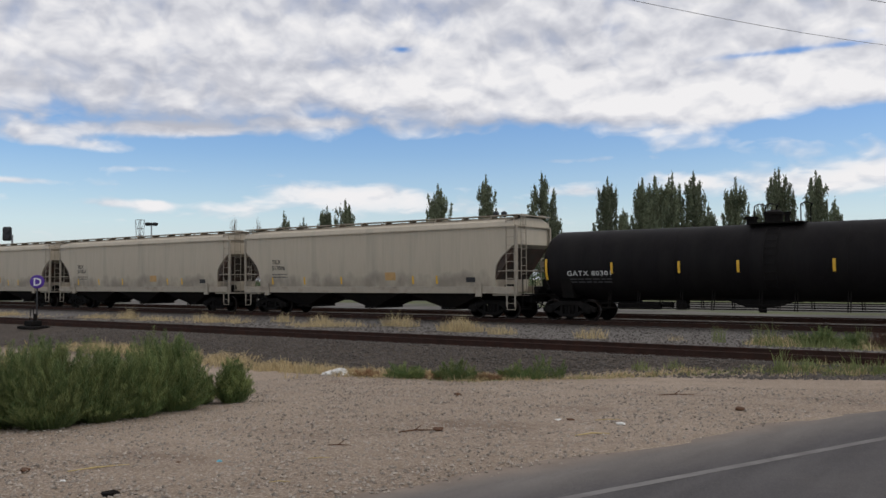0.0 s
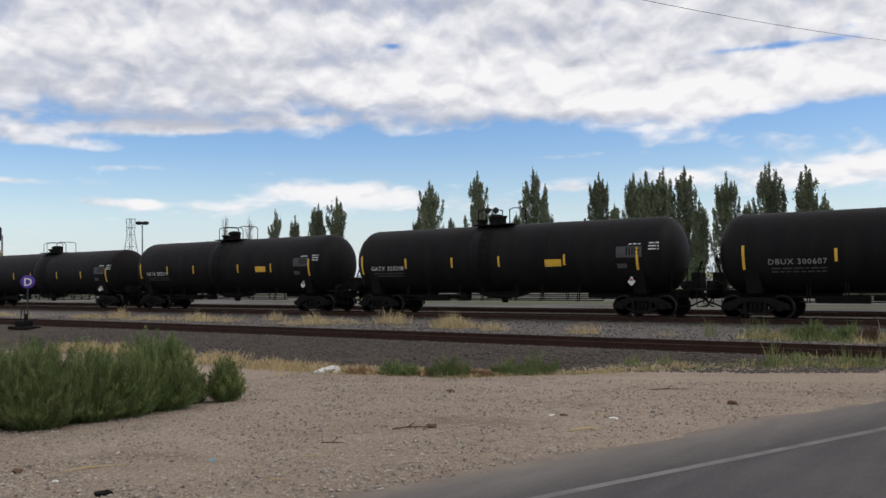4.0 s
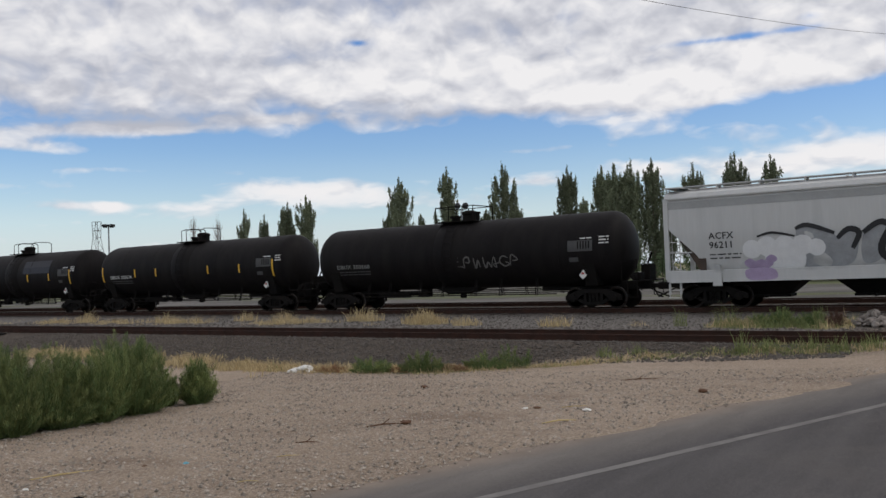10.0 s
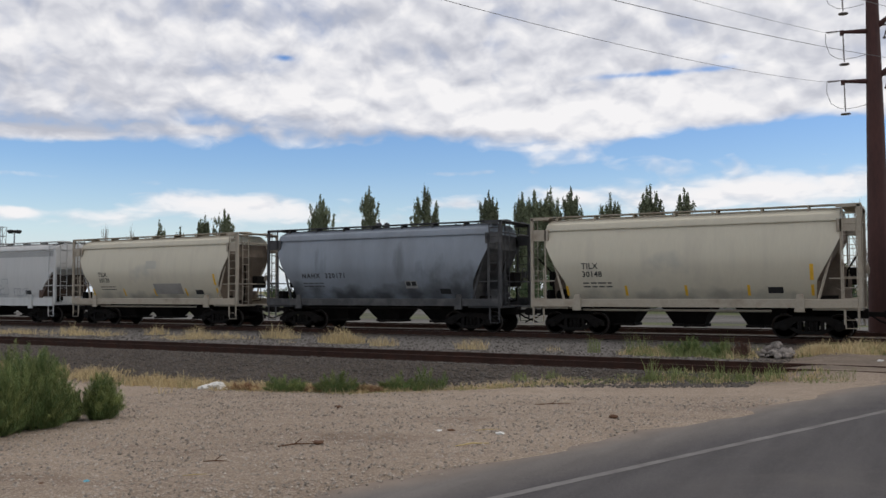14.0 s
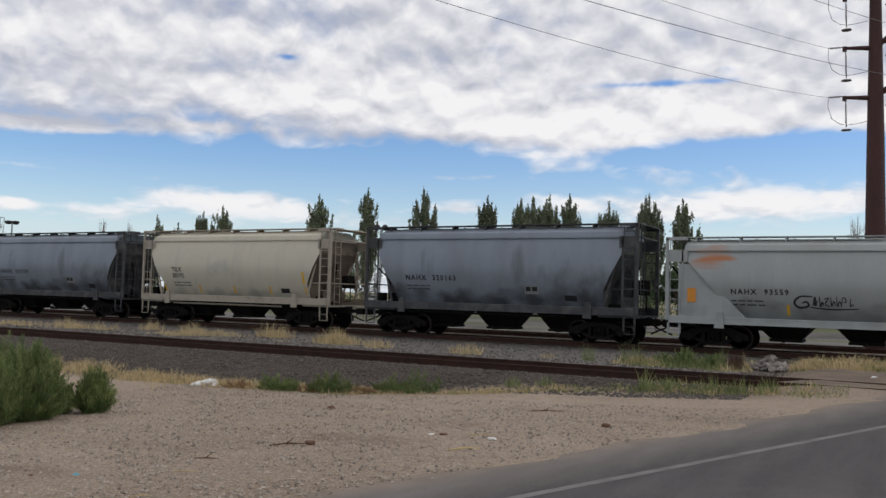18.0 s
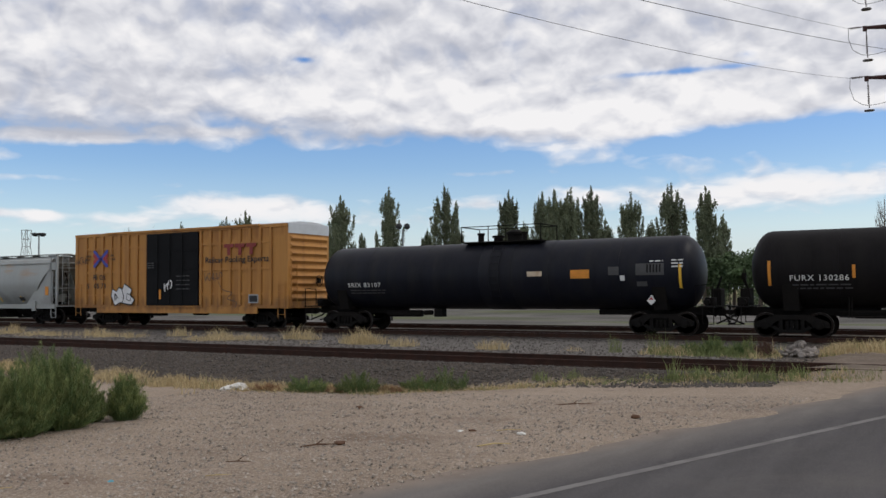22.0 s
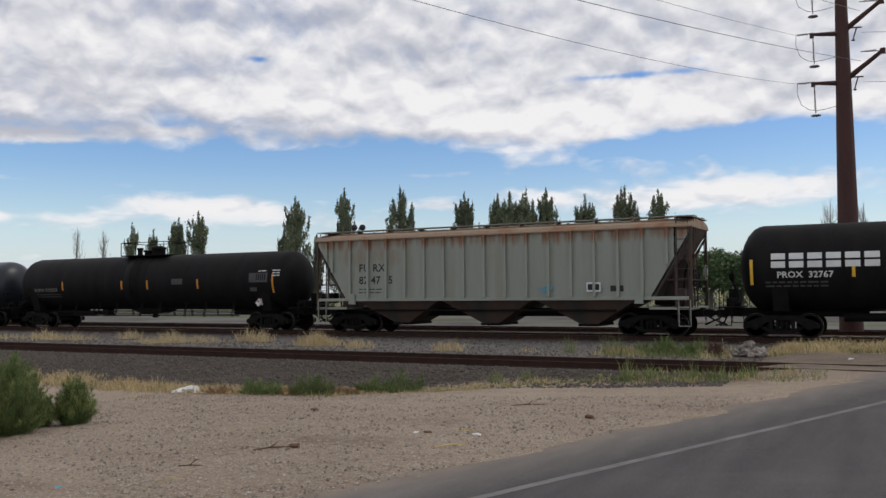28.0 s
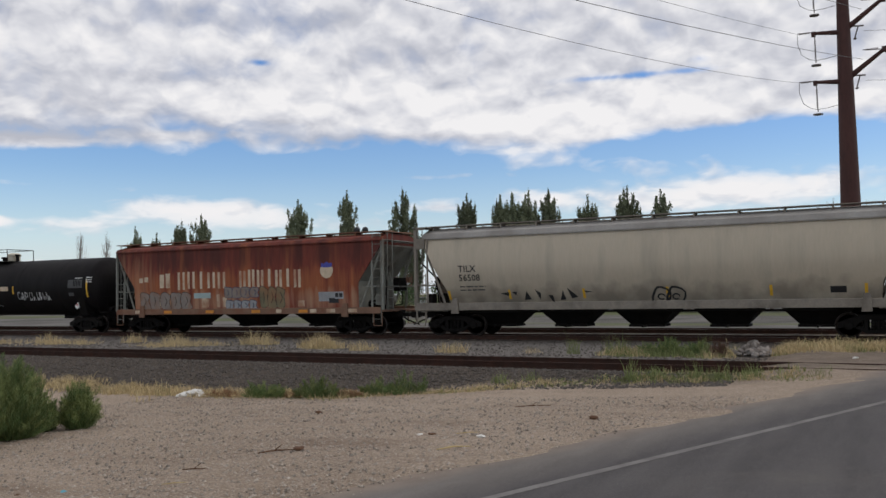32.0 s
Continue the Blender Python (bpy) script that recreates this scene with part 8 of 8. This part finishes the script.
def parked_car(x, y, yaw, paint, label):
    car = root("parked_car", label, "car", pose(x, y, -0.5, 0, 0, yaw), group="cars parked behind the yard")
    s = Shape().plate([(-2.2, 0.35), (2.2, 0.35), (2.25, 0.62), (2.1, 0.82), (1.1, 0.92), (-1.9, 0.95), (-2.25, 0.80)], -0.88, 0.88)
    body = part("body", s, M[paint], car)
    s = Shape().add([(-1.8, -0.80, 0.93), (1.15, -0.80, 0.93), (1.15, 0.80, 0.93), (-1.8, 0.80, 0.93), (-1.35, -0.62, 1.42), (0.35, -0.62, 1.42), (0.35, 0.62, 1.42), (-1.35, 0.62, 1.42)],
                    [(3, 2, 1, 0), (4, 5, 6, 7), (0, 1, 5, 4), (1, 2, 6, 5), (2, 3, 7, 6), (3, 0, 4, 7)])
    part("windows", s, M["car_glass"], car)
    part("roof", Shape().box(-1.40, 0.40, -0.65, 0.65, 1.41, 1.47, 0.015), M[paint], car)
    for wx in (-1.35, 1.40):
        for wy in (-0.80, 0.80):
            part("wheel", Shape().lathe([(wy - 0.1, 0.2), (wy - 0.09, 0.32), (wy + 0.09, 0.32), (wy + 0.1, 0.2)], "y", (wx, 0, 0.32), 12), M["dark_steel"], car)


def build_parked_cars():
    rnd = random.Random(61)
    for k, x in enumerate((-156, -149, -141, -128, -119, -109, -101, -90, -76, -66, -57, -49, -38, -30, -20, -11)):
        white = k % 3 != 1
        parked_car(x + rnd.uniform(-1, 1), 165 + rnd.uniform(-2, 2), rnd.choice((0, 180)) + rnd.uniform(-12, 12), "car_white" if white else "car_silver", "white car parked beyond the tracks" if white else "silver car parked beyond the tracks")


# ---- rubble, litter, stones ----


def lump(rnd, r, flat=0.7, n=10):
    """A rough broken stone."""
    bm = bmesh.new()
    bmesh.ops.create_icosphere(bm, subdivisions=1 if flat == 0.7 else 2, radius=r)
    o = Vector((rnd.uniform(0, 50), rnd.uniform(0, 50), 0))
    for v in bm.verts:
        k = 1 + 0.55 * noise.noise(v.co * (1.3 / r) + o) + 0.2 * noise.noise(v.co * (3.5 / r) + o)
        v.co = Vector((v.co.x * k * 1.2, v.co.y * k, v.co.z * k * flat))
    me = bpy.data.meshes.new("stone")
    bm.to_mesh(me)
    bm.free()
    return me


def build_litter():
    rnd = random.Random(77)
    heap = root("rubble_heap", "heap of broken pale concrete rubble beside the siding", "rubble", pose(-3.85, 27.4, ground_z(-3.85, 27.4)))
    for k in range(80):
        me = lump(rnd, rnd.uniform(0.05, 0.13))
        me.materials.append(M["concrete"])
        a = rnd.uniform(0, 6.28)
        d = rnd.uniform(0, 0.62)
        part("concrete_lump", me, None, heap, at=pose(d * math.cos(a) * 1.0, d * math.sin(a) * 0.6, 0.07 + 0.36 * (1 - d / 0.62) * rnd.random(), rnd.uniform(0, 360), rnd.uniform(0, 60), rnd.uniform(0, 360)))
    white = root("white_lump", "crumbled white plaster lump at the foot of the bank", "debris", pose(-15.4, 16.25, ground_z(-15.4, 16.25)))
    for dx, r, z in ((0, 0.16, 0.06), (-0.2, 0.12, 0.03), (0.2, 0.13, 0.02), (0.08, 0.10, 0.10), (-0.05, 0.12, 0.07), (-0.36, 0.08, 0.0), (0.38, 0.09, 0.0), (0.14, 0.06, 0.13)):
        me = lump(rnd, r, 0.6)
        me.materials.append(M["plaster"])
        part("plaster_piece", me, None, white, at=pose(dx, rnd.uniform(-0.1, 0.1), z, 0, 0, rnd.uniform(0, 360)))
    # sticks and stalks on the lot
    for x0, y0, x1, y1, r, mt, nm, lab in (
            (-9.13, 5.33, -8.92, 5.90, 0.012, "straw", "straw_stalk", "dry yellow stalk lying on the gravel"), (-9.05, 5.55, -8.90, 5.95, 0.009, "straw", "straw_stalk", "dry yellow stalk lying on the gravel"),
            (-5.30, 9.95, -4.98, 10.28, 0.016, "straw", "straw_stalk", "dry yellow stalk lying on the gravel"), (-7.28, 7.19, -7.05, 7.37, 0.008, "straw", "straw_stalk", "dry yellow stalk lying on the gravel"),
            (-6.62, 6.0, -6.45, 6.12, 0.008, "straw", "straw_stalk", "dry yellow stalk lying on the gravel"), (-5.75, 11.4, -5.45, 11.6, 0.01, "straw", "straw_stalk", "dry yellow stalk lying on the gravel"),
            (-7.62, 9.25, -7.30, 9.62, 0.018, "bark_chip", "bark_stick", "dark brown stick lying on the gravel"), (-6.25, 14.8, -5.65, 15.05, 0.016, "bark_chip", "bark_stick", "dark brown stick lying on the gravel"),
            (-7.75, 8.0, -7.45, 8.12, 0.012, "bark_chip", "bark_stick", "dark brown stick lying on the gravel")):
        ob = root(nm, lab, "stalk" if mt == "straw" else "stick", pose(x0, y0, ground_z(x0, y0)))
        zr = ground_z(x1, y1) - ground_z(x0, y0)
        mid = ((x1 - x0) * 0.5 + rnd.uniform(-0.02, 0.02), (y1 - y0) * 0.5 + rnd.uniform(-0.02, 0.02), zr / 2 + r * 1.6)
        r *= 0.65
        part("stalk", Shape().tube((0, 0, r), mid, r * 0.7, 6, r).tube(mid, (x1 - x0, y1 - y0, zr + r), r, 6, r * 0.5), M[mt], ob)
        if nm == "bark_stick":
            part("fork", Shape().tube(mid, (mid[0] + 0.08, mid[1] + 0.05, mid[2] + 0.07), r * 0.8, 5, r * 0.4), M[mt], ob)
    for x, y, r, mt, lab in ((-9.65, 5.12, 0.05, "bark_chip", "dark clod"), (-8.45, 6.28, 0.03, "bark_chip", "dark clod"), (-4.28, 13.27, 0.07, "bark_chip", "dark clod"), (-6.07, 11.26, 0.05, "bark_chip", "dark clod"),
                             (-9.77, 13.64, 0.06, "bark_chip", "dark clod"), (-5.22, 11.12, 0.055, "plaster", "white scrap"), (-7.26, 9.66, 0.07, "bark_chip", "brown bark clod"), (-6.23, 11.2, 0.04, "plaster", "white scrap"),
                             (-7.54, 4.84, 0.07, "underframe", "black scrap"), (-8.65, 5.0, 0.03, "plaster", "white scrap"), (-8.05, 6.55, 0.035, "mark_teal", "blue scrap"), (-1.0, 24.6, 0.06, "plaster", "white scrap")):
        me = lump(rnd, r, 0.5)
        me.materials.append(M[mt])
        ob = new("litter_scrap", me)
        ob.matrix_basis = pose(x, y, ground_z(x, y) + r * 0.25, 0, 0, rnd.uniform(0, 360))
        tagged(ob, lab + " lying on the gravel", "scrap")


def scatter(name, label, count, place, size, mat, seed):
    """Loose stones, each a small rough solid, as one object."""
    rnd = random.Random(seed)
    base = [(1, 0, 0), (0, 1, 0), (-1, 0, 0), (0, -1, 0), (0, 0, 1), (0, 0, -0.6)]
    fs = [(0, 1, 4), (1, 2, 4), (2, 3, 4), (3, 0, 4), (1, 0, 5), (2, 1, 5), (3, 2, 5), (0, 3, 5)]
    s = Shape()
    for _ in range(count):
        x, y = place(rnd)
        r = size[0] + (size[1] - size[0]) * rnd.random() ** 2.5
        a = rnd.uniform(0, 6.283)
        ca, sa = math.cos(a), math.sin(a)
        z = ground_z(x, y) + r * 0.25
        vs = []
        for px, py, pz in base:
            k = r * rnd.uniform(0.65, 1.25)
            vs.append((x + (px * ca - py * sa) * k, y + (px * sa + py * ca) * k, z + pz * k * 0.75))
        s.add(vs, fs)
    return tagged(part(name, s, M[mat], None), label, "stones", kind="stuff")


def lot_place(rnd):
    while True:
        y = 3.6 + 13 * rnd.random() ** 1.5
        x = rnd.uniform(-16, 1)
        if x < road_edge(y) + 0.1 + abs(rnd.gauss(0, 0.12)) and x > -1.2 * y - 6:
            return x, y


def bank_place(rnd):
    x = rnd.uniform(-34, -3.2)
    return x, rnd.uniform(16.9 + max(0, (x + 22) * 0.09), 21.2)


build_grass()
build_bushes()
build_trees()
build_undergrowth()
build_power_pole()
build_signs()
build_parked_cars()
build_litter()
scatter("pebbles", "loose pale and brown pebbles strewn over the lot", 26000, lot_place, (0.007, 0.030), "pebble", 91)
scatter("bank_stones", "dark angular ballast stones on the bank", 12000, bank_place, (0.02, 0.06), "ballast_stone", 92)
scatter("ballast_stones", "grey ballast stones between the tracks", 7000, lambda r: (r.uniform(-48, -3), r.uniform(23.4, 31.8)), (0.025, 0.06), "ballast_stone", 93)
build_track("siding_track", "rusty siding track on dark ballast with weathered ties", SIDING_Y, -160, 7.0, -48, -2.6, M["rail_rust"], 0.03, rnd, SIDING_Z)
build_track("main_track", "worn main railway track on grey ballast", MAIN_Y, -600, 500, -62, 12, M["rail_head"], 0.0, rnd)
build_track("second_track", "second main railway track behind the train", FAR_Y, -600, 500, -62, 12, M["rail_head"], 0.0, rnd)


def motions():
    """The train rolls to the left at a steady pace; its wheels turn while they pass the lot."""
    for car, q in TRAIN:
        walk(car, [(t, pose(q - rolled(t), MAIN_Y, 0)) for t in range(0, 33, 2)])
    for w, dx, x, car in WHEELS:
        q = dict((c.name, p) for c, p in TRAIN)[car.name] + dx + x
        rows = []
        seen = [k / FPS for k in range(32 * FPS + 1) if -54 < q - rolled(k / FPS) < 8] or [0.0]
        for t in sorted({0.0, 32.0, *seen}):
            turn = -math.degrees(rolled(min(max(t, seen[0]), seen[-1])) / WHEEL_R) % 360
            rows.append((t, pose(dx, 0, WHEEL_R, 0, turn, 0)))
        walk(w, rows)


motions()
